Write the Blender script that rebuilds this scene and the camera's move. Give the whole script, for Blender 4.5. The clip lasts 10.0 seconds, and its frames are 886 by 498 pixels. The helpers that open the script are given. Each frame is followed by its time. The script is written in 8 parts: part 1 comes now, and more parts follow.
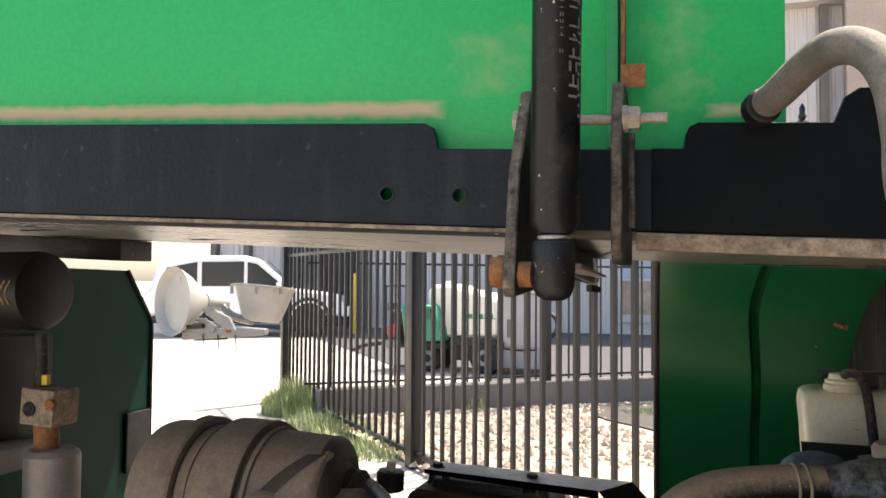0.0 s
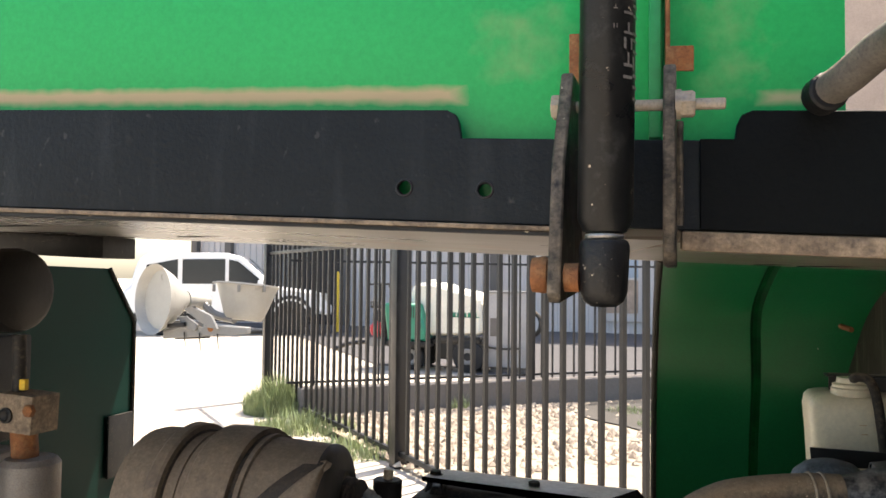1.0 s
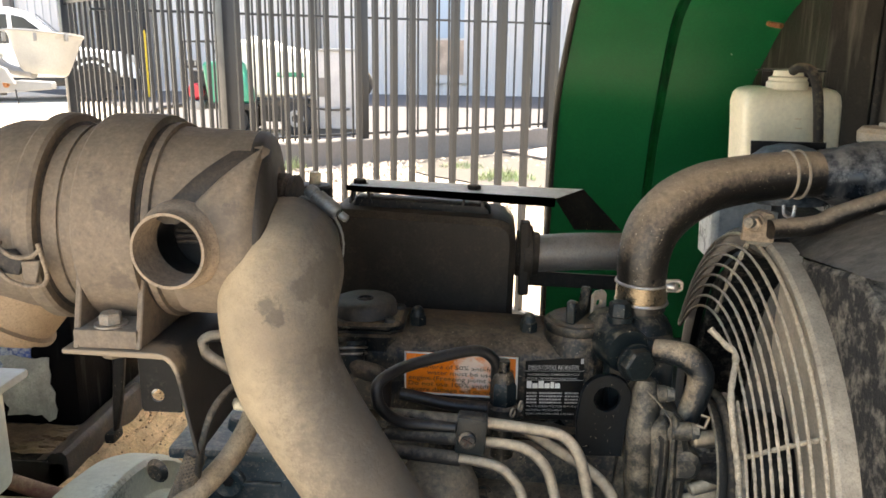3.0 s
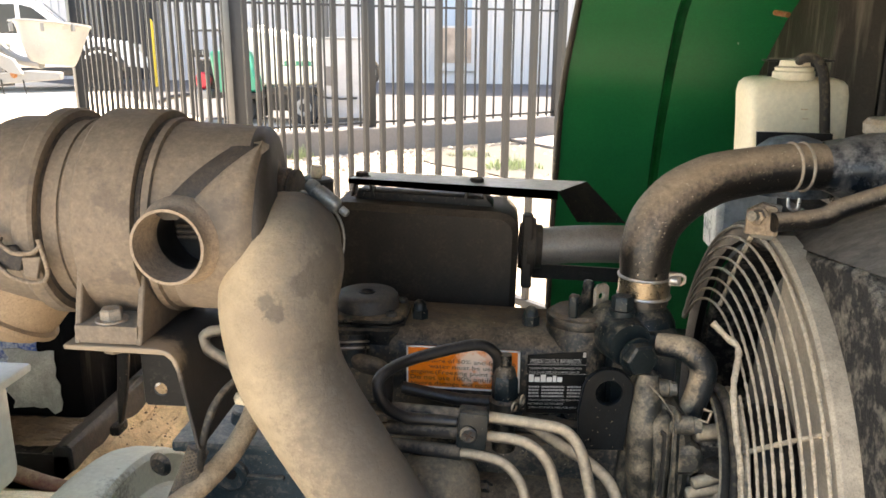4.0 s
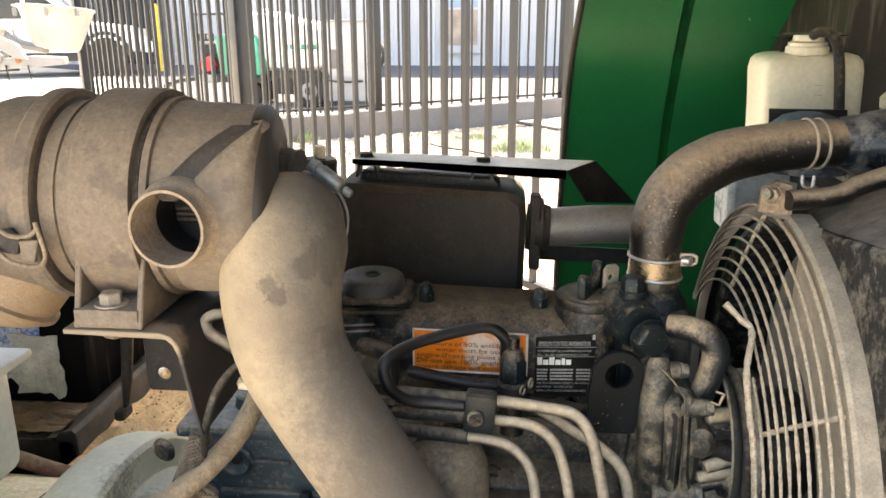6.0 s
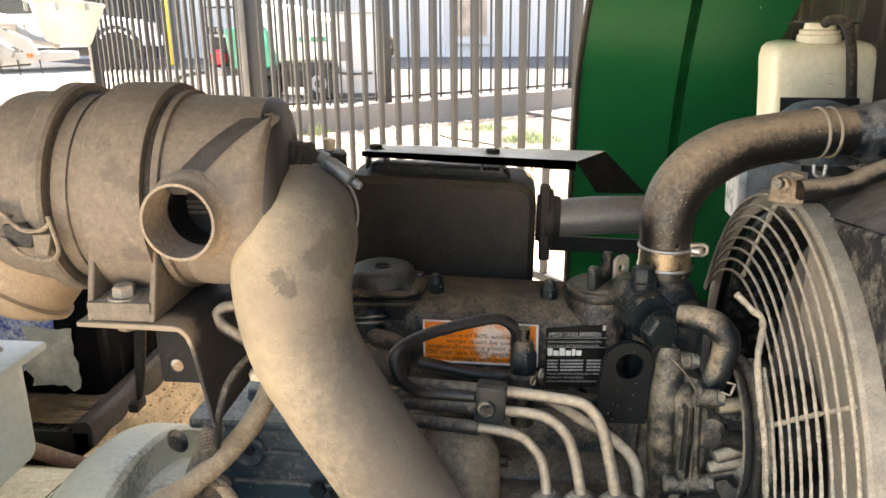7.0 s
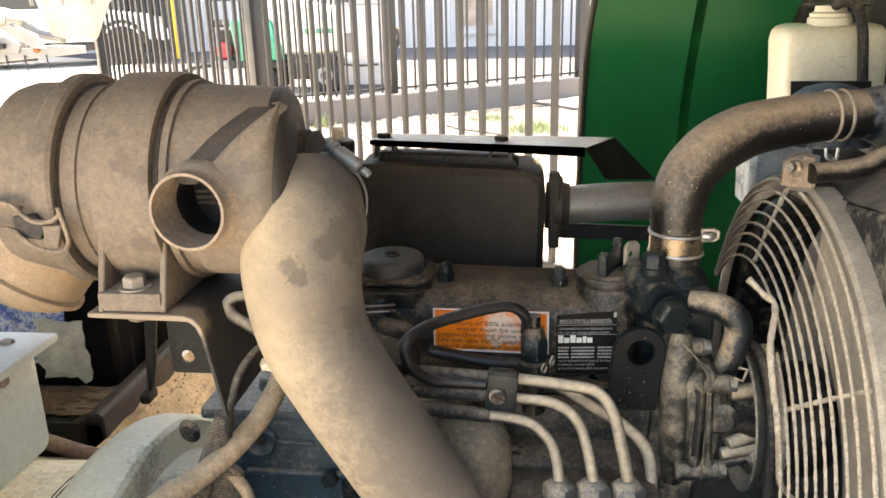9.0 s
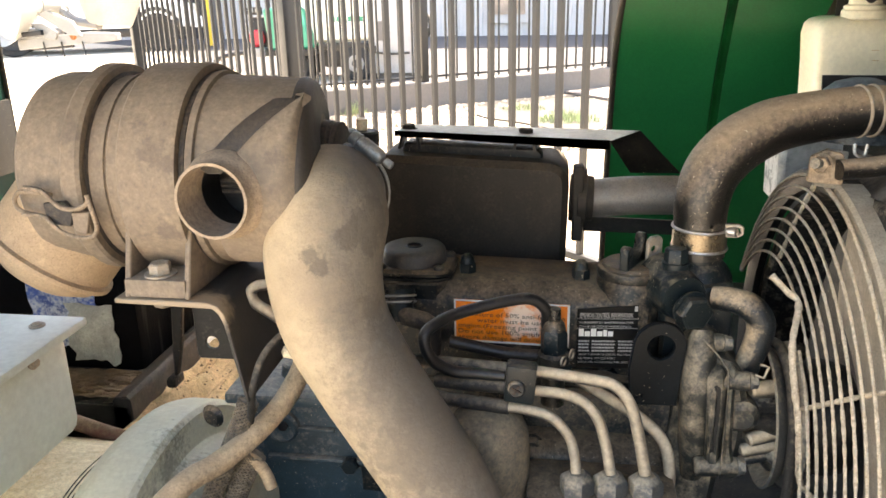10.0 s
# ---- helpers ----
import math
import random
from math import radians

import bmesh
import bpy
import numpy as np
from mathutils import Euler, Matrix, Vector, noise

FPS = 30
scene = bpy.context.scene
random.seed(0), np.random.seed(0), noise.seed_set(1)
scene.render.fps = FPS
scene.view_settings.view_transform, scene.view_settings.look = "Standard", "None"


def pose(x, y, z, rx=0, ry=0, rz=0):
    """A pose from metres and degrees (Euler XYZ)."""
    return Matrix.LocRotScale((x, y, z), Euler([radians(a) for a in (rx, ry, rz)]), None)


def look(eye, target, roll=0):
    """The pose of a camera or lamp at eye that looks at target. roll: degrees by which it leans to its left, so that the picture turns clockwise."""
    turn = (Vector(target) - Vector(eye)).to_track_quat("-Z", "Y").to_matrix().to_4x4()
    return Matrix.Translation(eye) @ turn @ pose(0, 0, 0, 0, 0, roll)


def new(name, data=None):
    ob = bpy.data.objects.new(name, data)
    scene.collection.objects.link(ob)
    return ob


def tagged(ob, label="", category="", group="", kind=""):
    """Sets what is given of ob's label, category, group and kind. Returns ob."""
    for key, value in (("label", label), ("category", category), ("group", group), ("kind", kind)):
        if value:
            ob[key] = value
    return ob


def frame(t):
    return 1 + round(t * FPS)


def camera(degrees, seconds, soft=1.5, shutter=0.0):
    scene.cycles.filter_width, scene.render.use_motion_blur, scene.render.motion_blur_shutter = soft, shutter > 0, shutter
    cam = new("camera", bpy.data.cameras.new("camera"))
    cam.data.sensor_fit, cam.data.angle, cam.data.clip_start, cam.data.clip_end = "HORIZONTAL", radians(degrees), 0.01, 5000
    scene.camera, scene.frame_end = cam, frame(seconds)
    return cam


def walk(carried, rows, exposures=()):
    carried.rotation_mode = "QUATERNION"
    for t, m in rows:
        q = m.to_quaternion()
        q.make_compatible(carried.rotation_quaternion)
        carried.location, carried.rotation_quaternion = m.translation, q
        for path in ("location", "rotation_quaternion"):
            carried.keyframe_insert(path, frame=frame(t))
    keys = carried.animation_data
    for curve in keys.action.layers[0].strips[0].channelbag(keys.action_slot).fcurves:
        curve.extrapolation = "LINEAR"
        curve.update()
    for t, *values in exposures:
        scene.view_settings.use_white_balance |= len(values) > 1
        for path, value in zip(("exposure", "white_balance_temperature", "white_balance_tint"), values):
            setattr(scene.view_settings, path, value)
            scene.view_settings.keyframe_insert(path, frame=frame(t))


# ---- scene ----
cam = camera(58.0, 10.0, soft=1.6)
PATH = [
    (0, (0.276, -0.876, 1.328), (-0.348, 1.023, 1.409), 0.4),
    (0.2, (0.256, -0.88, 1.339), (-0.398, 1.007, 1.458), -0.1),
    (0.5, (0.266, -0.853, 1.341), (-0.416, 1.021, 1.486), 0.1),
    (1, (0.242, -0.843, 1.33), (-0.339, 1.069, 1.407), 0.6),
    (1.2, (0.214, -0.82, 1.309), (-0.27, 1.12, 1.351), 1.0),
    (1.3, (0.197, -0.805, 1.301), (-0.224, 1.15, 1.308), 1.6),
    (1.5, (0.158, -0.781, 1.278), (-0.163, 1.193, 1.231), 1.1),
    (1.7, (0.126, -0.774, 1.253), (-0.106, 1.21, 1.159), 1.2),
    (1.8, (0.111, -0.764, 1.243), (-0.082, 1.223, 1.116), 1.3),
    (2, (0.095, -0.758, 1.234), (-0.053, 1.227, 1.039), 1.4),
    (2.5, (0.085, -0.73, 1.226), (-0.047, 1.22, 0.798), 0.8),
    (4, (0.093, -0.719, 1.232), (-0.063, 1.206, 0.712), 0.4),
    (4.5, (0.092, -0.716, 1.231), (-0.067, 1.207, 0.705), 0.4),
    (5, (0.092, -0.714, 1.229), (-0.068, 1.208, 0.7), 0.4),
    (5.5, (0.093, -0.708, 1.227), (-0.071, 1.212, 0.69), 0.2),
    (6, (0.093, -0.705, 1.226), (-0.08, 1.207, 0.666), -0.1),
    (7.5, (0.094, -0.707, 1.227), (-0.113, 1.195, 0.647), -0.8),
    (8, (0.094, -0.708, 1.228), (-0.112, 1.195, 0.648), -1.0),
    (8.5, (0.092, -0.711, 1.223), (-0.119, 1.19, 0.641), -1.2),
    (9, (0.092, -0.705, 1.223), (-0.126, 1.19, 0.622), -1.4),
    (9.5, (0.096, -0.706, 1.227), (-0.131, 1.183, 0.609), -1.6),
    (10, (0.099, -0.707, 1.226), (-0.19, 1.17, 0.601), -1.2),
]
walk(cam, [(t, look(eye, target, roll)) for t, eye, target, roll in PATH],
     exposures=[(0.0, 1.85, 7200, 13), (1.0, 1.9, 7300, 12), (1.6, 1.95, 7300, 10), (2.0, 2.02, 7150, 10), (2.6, 2.7, 7450, 10), (4.0, 3.23, 7850, 11), (5.5, 3.33, 7900, 11), (10.0, 3.5, 8050, 12)])

# ---- light ----
SUN_ELEV, SUN_AZ = 63.0, 28.0     # azimuth from +y towards +x
world = bpy.data.worlds.new("sky")
scene.world = world
world.use_nodes = True
wn = world.node_tree
sky = wn.nodes.new("ShaderNodeTexSky")
sky.sky_type, sky.sun_disc = "NISHITA", False
sky.sun_elevation, sky.sun_rotation = radians(SUN_ELEV), radians(SUN_AZ)
sky.dust_density = 2.0
wn.links.new(sky.outputs[0], wn.nodes["Background"].inputs[0])
wn.nodes["Background"].inputs[1].default_value = 0.12
sun = new("sun", bpy.data.lights.new("sun", "SUN"))
sun.data.energy, sun.data.angle, sun.data.color = 3.6, radians(0.5), (1.0, 0.95, 0.88)
sun_dir = Vector((math.sin(radians(SUN_AZ)) * math.cos(radians(SUN_ELEV)), math.cos(radians(SUN_AZ)) * math.cos(radians(SUN_ELEV)), math.sin(radians(SUN_ELEV))))
sun.matrix_world = look(sun_dir * 20, (0, 0, 0))

# ---- materials ----
DUST = (0.42, 0.32, 0.21)


def surf(name, col, rough=0.55, metal=0.0, var=0.2, scale=9.0, dust=0.0, up=0.5, dustc=DUST, grain=160.0, bump=0.12, speck=0.0, coat=0.0, isle=0.0, spec=0.5, blot=0.55, fg=0.8, lit_dust=None, grit=None):
    """Procedural surface: two scales of tone, settled dust that gathers on upward faces, a sideways dust tint standing
    for the lit side, pale specks, fine relief.
    """
    m = bpy.data.materials.new(name)
    m.use_nodes = True
    nt = m.node_tree
    n, ln = nt.nodes, nt.links
    bs = n["Principled BSDF"]
    co = n.new("ShaderNodeTexCoord")

    def noise_at(s, detail=5.0, r=0.6):
        t = n.new("ShaderNodeTexNoise")
        t.inputs["Scale"].default_value, t.inputs["Detail"].default_value, t.inputs["Roughness"].default_value = s, detail, r
        ln.new(co.outputs["Object"], t.inputs["Vector"])
        return t.outputs["Fac"]

    def calc(op, a, b=None, clamp=False):
        t = n.new("ShaderNodeMath")
        t.operation, t.use_clamp = op, clamp
        for i, v in enumerate((a, b)):
            if v is None:
                continue
            if isinstance(v, (int, float)):
                t.inputs[i].default_value = v
            else:
                ln.new(v, t.inputs[i])
        return t.outputs[0]

    def span(v, a, b, c, d):
        t = n.new("ShaderNodeMapRange")
        for i, k in enumerate((a, b, c, d)):
            t.inputs[i + 1].default_value = k
        ln.new(v, t.inputs[0])
        return t.outputs[0]

    def blend(f, a, b, mode="MIX"):
        t = n.new("ShaderNodeMix")
        t.data_type, t.blend_type = "RGBA", mode
        for key, v in ((0, f), (6, a), (7, b)):
            if isinstance(v, (int, float)):
                t.inputs[key].default_value = v
            elif isinstance(v, tuple):
                t.inputs[key].default_value = (*v, 1)
            else:
                ln.new(v, t.inputs[key])
        return t.outputs[2]

    big, fine = noise_at(scale), noise_at(grain, 3.0)
    tone = blend(span(big, 0.3, 0.7, 0, 1), tuple(c * (1 - var) for c in col), tuple(min(1, c * (1 + var)) for c in col))
    tone = blend(span(fine, 0.3, 0.7, 0.0, 0.35), tone, tuple(c * 0.55 for c in col))
    if isle:
        info = n.new("ShaderNodeObjectInfo")
        tone = blend(calc("MULTIPLY", info.outputs["Random"], isle), tone, tuple(c * 0.4 for c in col))
    ro = span(big, 0.3, 0.7, max(0.05, rough - 0.1), min(1, rough + 0.1))
    if dust > 0:
        geo = n.new("ShaderNodeNewGeometry")
        sep = n.new("ShaderNodeSeparateXYZ")
        ln.new(geo.outputs["Normal"], sep.inputs[0])
        v = calc("ADD", calc("MULTIPLY", sep.outputs["Z"], up * 0.5), dust)
        # sideways dust share: puts a lit and a shaded side into the colour
        for ax, k in zip("XY", lit_dust or (0, 0)):
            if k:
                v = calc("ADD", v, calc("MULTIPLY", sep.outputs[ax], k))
        v = calc("ADD", v, calc("MULTIPLY", calc("SUBTRACT", noise_at(scale * 2.3, 9.0, 0.72), 0.5), blot * 2))
        v = calc("ADD", v, calc("MULTIPLY", calc("SUBTRACT", fine, 0.5), fg))
        f = span(v, 0.15, 0.75, 0.0, 0.96)
        dt = blend(span(noise_at(scale * 5, 6.0), 0.3, 0.7, 0, 1), tuple(c * 0.78 for c in dustc), tuple(min(1, c * 1.12) for c in dustc))
        tone = blend(f, tone, dt)
        ro = calc("ADD", calc("MULTIPLY", f, 0.92 - rough), ro, True)
    if speck > 0:
        s = span(noise_at(grain * 1.6, 2.0), 0.72 - 0.12 * speck, 0.76 - 0.12 * speck, 0, 0.8)
        tone = blend(s, tone, (0.55, 0.47, 0.36))
    grit = (0.5 if grain >= 150 and bump >= 0.05 else 0.0) if grit is None else grit
    if grit:
        gr_ = noise_at(620.0, 4.0, 0.7)
        tone = blend(calc("MULTIPLY", span(gr_, 0.5, 0.68, 0, 1), grit), tone, blend(0.62, tone, (0.0, 0.0, 0.0)))
        tone = blend(calc("MULTIPLY", span(gr_, 0.46, 0.3, 0, 1), grit * 0.6), tone, blend(1.0, tone, (1.6, 1.55, 1.5), "MULTIPLY"))
    ln.new(tone, bs.inputs["Base Color"])
    ln.new(ro, bs.inputs["Roughness"])
    bs.inputs["Metallic"].default_value = metal
    bs.inputs["Specular IOR Level"].default_value = spec
    bs.inputs["Coat Weight"].default_value = coat
    bp = n.new("ShaderNodeBump")
    bp.inputs["Strength"].default_value, bp.inputs["Distance"].default_value = bump * 2, 0.002
    hgt = calc("ADD", fine, calc("MULTIPLY", big, 0.6))
    if grit:
        hgt = calc("ADD", hgt, calc("MULTIPLY", gr_, 0.5))
    ln.new(hgt, bp.inputs["Height"])
    ln.new(bp.outputs[0], bs.inputs["Normal"])
    return m


M = {
    "black_rail": surf("black_rail_paint", (0.006, 0.009, 0.0115), 0.42, var=0.5, scale=14, dust=0.05, up=0.1, dustc=(0.03, 0.034, 0.036), grain=300, blot=0.6, spec=0.2, grit=0.3),
    "underside_dark": surf("stained_shaded_underside_paint", (0.16, 0.137, 0.11), 0.36, var=0.4, scale=3, dust=0.05, up=0.0, dustc=(0.2, 0.155, 0.11), grain=9, bump=0.02, blot=0.5, fg=0.2, spec=0.6),
    "cable_grey": surf("dusty_grey_cable_sheath", (0.12, 0.105, 0.088), 0.75, var=0.25, scale=30, dust=0.2, up=0.6, dustc=(0.3, 0.25, 0.19), blot=0.4),
    "band_steel": surf("smeared_steel_band", (0.2, 0.16, 0.11), 0.3, metal=0.8, var=0.4, scale=60, dust=0.1, up=0.2, blot=0.5),
    "brace_grey": surf("dusty_grey_angle_iron", (0.15, 0.127, 0.105), 0.6, var=0.3, scale=20, dust=0.3, up=0.0, dustc=(0.3, 0.235, 0.17), bump=0.12, grain=200, blot=0.6),
    "shield_top": surf("dusty_sheen_shield_steel", (0.6, 0.585, 0.53), 0.52, metal=0.75, var=0.12, scale=15, dust=0.12, up=0.2, dustc=(0.3, 0.285, 0.25), blot=0.3, fg=0.2, bump=0.03, spec=0.6),
    "breather": surf("filmed_black_plastic", (0.03, 0.029, 0.028), 0.5, var=0.2, scale=30, dust=0.14, up=0.7, dustc=(0.12, 0.1008, 0.0792), blot=0.35, grain=300),
    "filter_tan": surf("sand_coated_canister", (0.09, 0.078, 0.058), 0.7, var=0.25, scale=14, dust=0.3, up=0.3, dustc=(0.3375, 0.2565, 0.162), blot=0.4, grain=240),
    "print_grey": surf("worn_pale_print", (0.34, 0.33, 0.31), 0.6, var=0.3, scale=60, bump=0.0),
    "rim_steel": surf("worn_grey_rim", (0.2, 0.185, 0.16), 0.42, metal=0.2, var=0.35, scale=40, dust=0.2, up=0.5, dustc=(0.28, 0.235, 0.18), blot=0.6),
    "braid_tan": surf("dusty_braid", (0.07, 0.058, 0.044), 0.8, var=0.4, scale=80, dust=0.3, up=0.4, dustc=(0.26, 0.2, 0.135), blot=0.5),
    "underside": surf("dusty_underside_paint", (0.098, 0.086, 0.071), 0.27, var=0.18, scale=2.5, dust=0.12, up=0.0, dustc=(0.155, 0.115, 0.075), grain=9, bump=0.0, blot=0.22, fg=0.1, spec=1.0),
    "green_door": surf("green_enamel", (0.006, 0.3, 0.085), 0.32, var=0.07, scale=4, bump=0.03, grain=220),
    # the door's green made darker: shade inside the bay put into the colour
    "green_panel": surf("shaded_green_panel_enamel", (0.0016, 0.14, 0.048), 0.4, var=0.14, scale=4, bump=0.03, grain=240, spec=0.2),
    "crease_shade": surf("shaded_green_crease", (0.0015, 0.055, 0.02), 0.7, var=0.5, scale=20, dust=0.03, up=0.2, dustc=(0.03, 0.035, 0.025), grain=200, blot=0.6, bump=0.05, spec=0.1),
    "overspray": surf("tan_dust_band", (0.62, 0.45, 0.27), 0.9, var=0.15, scale=20),
    "rust": surf("rusty_steel", (0.24, 0.09, 0.03), 0.8, var=0.5, scale=60, dust=0.2, up=0.3, dustc=(0.42, 0.23, 0.1), bump=0.3, blot=0.7),
    "worn_plate": surf("worn_black_plate", (0.018, 0.017, 0.016), 0.45, var=0.5, scale=60, dust=0.1, up=0.2, dustc=(0.22, 0.18, 0.135), bump=0.16, blot=0.8, speck=0.1, spec=0.25, fg=0.6, lit_dust=(0, -0.32)),
    "strut": surf("gas_strut_black", (0.007, 0.0075, 0.008), 0.34, var=0.4, scale=30, dust=0.06, up=0.0, dustc=(0.06, 0.06, 0.058), bump=0.05, spec=0.25, blot=0.6, speck=0.03),
    "steel": surf("zinc_plated_steel", (0.5, 0.48, 0.45), 0.35, metal=0.85, var=0.15, scale=40, dust=0.15, up=0.4),
    "zinc": surf("dull_zinc_clamp", (0.24, 0.25, 0.245), 0.42, metal=0.4, var=0.35, scale=70, dust=0.08, up=0.6, dustc=(0.36, 0.32, 0.26), blot=0.7),
    "pale_bolt": surf("dull_zinc_bolt", (0.36, 0.32, 0.27), 0.5, metal=0.3, var=0.25, scale=80, dust=0.3, up=0.2),
    "rubber": surf("black_rubber_trim", (0.012, 0.012, 0.011), 0.8, var=0.3, scale=30, dust=0.1),
    "plastic_dusty": surf("dust_caked_black_plastic", (0.05, 0.042, 0.036), 0.6, var=0.3, scale=60, dust=0.56, up=0.16, dustc=(0.275, 0.214, 0.153), bump=0.09, grain=420, blot=0.34, fg=0.16, lit_dust=(-0.12, -0.02), speck=0.0, grit=0.15),
    "stub_dusty": surf("dust_filmed_stub_plastic", (0.06, 0.05, 0.042), 0.6, var=0.2, scale=40, dust=0.66, up=0.1, dustc=(0.36, 0.275, 0.195), bump=0.06, grain=420, blot=0.3, fg=0.25),
    "throat_dark": surf("dark_throat_plastic", (0.012, 0.011, 0.0105), 0.5, var=0.3, scale=40, dust=0.02, up=0.3, dustc=(0.06, 0.05, 0.042), bump=0.08, grain=300, blot=0.5),
    "end_shade": surf("shaded_charcoal_plastic", (0.03, 0.026, 0.022), 0.6, var=0.3, scale=30, dust=0.06, up=0.3, dustc=(0.11, 0.086, 0.064), bump=0.08, grain=300, blot=0.5, fg=0.2),
    "step_shade": surf("shaded_plastic_step", (0.03, 0.025, 0.021), 0.65, var=0.3, scale=50, dust=0.22, up=0.3, dustc=(0.11, 0.084, 0.062), bump=0.08, grain=300, blot=0.55, fg=0.3),
    "filter_black": surf("filmed_black_enamel", (0.011, 0.01, 0.0095), 0.45, var=0.35, scale=14, dust=0.03, up=0.4, dustc=(0.06, 0.05, 0.042), spec=0.3, blot=0.5),
    "plate_shade": surf("shaded_black_paint", (0.0028, 0.004, 0.0045), 0.6, var=0.5, scale=14, dust=0.0, up=0.1, dustc=(0.014, 0.0145, 0.014), grain=300, blot=0.6, spec=0.1),
    "plastic_charcoal": surf("charcoal_plastic", (0.026, 0.022, 0.019), 0.7, var=0.3, scale=40, dust=0.2, up=0.3, dustc=(0.156, 0.1164, 0.084), bump=0.08, grain=300, blot=0.5),
    "hose_dusty": surf("dust_caked_rubber_hose", (0.06, 0.05, 0.042), 0.85, var=0.25, scale=16, dust=0.62, up=0.35, dustc=(0.486, 0.3578, 0.2228), bump=0.16, grain=260, blot=0.5),
    # hose dust pale on the left, dark on the right, as side light
    "tan_hose": surf("sand_caked_rubber_hose", (0.15, 0.128, 0.1), 0.9, var=0.2, scale=9, dust=0.44, up=0.08, dustc=(0.46, 0.355, 0.226), bump=0.18, grain=230, blot=0.34, fg=0.25, lit_dust=(-0.62, -0.05), grit=0.22),
    "bracket": surf("dusty_bracket_steel", (0.022, 0.02, 0.018), 0.6, var=0.25, scale=14, dust=0.0, up=1.15, dustc=(0.462, 0.343, 0.217), bump=0.06, grain=300, blot=0.35, fg=0.3),
    "rad_hose": surf("dusty_black_hose", (0.006, 0.0055, 0.005), 0.36, var=0.25, scale=30, dust=0.13, up=1.75, dustc=(0.3, 0.228, 0.16), speck=0.22, bump=0.14, grain=260, blot=0.4, fg=0.5, grit=0.25),
    "muffler": surf("sooty_muffler_steel", (0.026, 0.0225, 0.019), 0.62, metal=0.1, var=0.3, scale=16, dust=0.14, up=0.9, dustc=(0.095, 0.077, 0.058), grain=300, blot=0.45, spec=0.2, bump=0.08),
    "black_plate": surf("black_painted_steel", (0.009, 0.009, 0.0095), 0.36, var=0.3, scale=15, dust=0.02, up=0.5, dustc=(0.2, 0.18, 0.145), blot=0.35, spec=0.4),
    "pipe": surf("dull_exhaust_steel", (0.221, 0.2015, 0.182), 0.5, metal=0.4, var=0.25, scale=20, dust=0.2, up=0.6, dustc=(0.312, 0.26, 0.208), blot=0.4),
    "engine": surf("dusty_engine_paint", (0.0055, 0.008, 0.009), 0.34, var=0.4, scale=24, dust=0.14, up=0.75, dustc=(0.26, 0.195, 0.13), speck=0.16, bump=0.12, grain=280, blot=0.55, fg=0.6, spec=0.28),
    "engine_blue": surf("blue_grey_engine_paint", (0.0075, 0.0125, 0.0145), 0.36, var=0.4, scale=30, dust=0.02, up=0.5, dustc=(0.26, 0.21, 0.15), speck=0.1, bump=0.12, grain=260, blot=0.75, fg=0.5, lit_dust=(-0.1, 0), spec=0.25),
    "eye_paint": surf("blue_black_plate_paint", (0.0045, 0.0065, 0.008), 0.36, var=0.4, scale=30, dust=0.01, up=0.2, dustc=(0.1, 0.085, 0.065), speck=0.05, bump=0.06, grain=260, blot=0.5, fg=0.3, spec=0.12),
    "block_blue": surf("dusty_blue_block_paint", (0.016, 0.036, 0.047), 0.4, var=0.4, scale=18, dust=0.1, up=0.8, dustc=(0.39, 0.338, 0.273), speck=0.12, bump=0.12, grain=260, blot=0.6, fg=0.6),
    "alloy": surf("dusty_cast_aluminium", (0.0085, 0.0125, 0.0155), 0.4, metal=0.1, var=0.4, scale=38, dust=0.03, up=1.15, dustc=(0.559, 0.4225, 0.2795), bump=0.2, grain=340, blot=0.55, fg=0.5, lit_dust=(-0.5, -0.02), speck=0.08),
    "cast_dust": surf("sand_filmed_casting", (0.014, 0.016, 0.0145), 0.45, var=0.4, scale=30, dust=0.2, up=0.5, dustc=(0.31, 0.25, 0.172), bump=0.14, grain=300, blot=0.95, fg=0.3, lit_dust=(-0.14, -0.06)),
    "nut_dusty": surf("sand_dusted_steel_nut", (0.07, 0.072, 0.07), 0.5, metal=0.2, var=0.3, scale=50, dust=0.08, up=0.9, dustc=(0.55, 0.45, 0.3187), bump=0.12, blot=0.6, fg=0.5, lit_dust=(-0.25, 0)),
    "tank_dust": surf("blue_grey_dusty_tank", (0.02, 0.036, 0.055), 0.3, var=0.4, scale=25, dust=0.22, up=0.5, dustc=(0.24, 0.29, 0.34), bump=0.05, grain=200, blot=0.8, fg=0.4),
    "tank_blue": surf("dusty_blue_black_tank", (0.008, 0.013, 0.02), 0.3, var=0.35, scale=20, dust=0.17, up=0.3, dustc=(0.33, 0.33, 0.33), bump=0.06, grain=200, blot=0.9, fg=0.4),
    "line": surf("dusty_steel_pipe", (0.06, 0.055, 0.05), 0.45, metal=0.3, var=0.3, scale=40, dust=0.24, up=0.9, dustc=(0.65, 0.533, 0.377), blot=0.3, fg=0.25, grit=0.2, bump=0.06, lit_dust=(-0.12, -0.16)),
    "rubber_line": surf("dusty_small_rubber_hose", (0.014, 0.013, 0.012), 0.7, var=0.2, scale=40, dust=0.12, up=0.85, dustc=(0.264, 0.21, 0.15), blot=0.45),
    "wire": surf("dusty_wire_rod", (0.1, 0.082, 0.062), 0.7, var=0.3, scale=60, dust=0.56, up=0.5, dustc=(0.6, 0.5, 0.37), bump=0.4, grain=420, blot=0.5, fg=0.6),
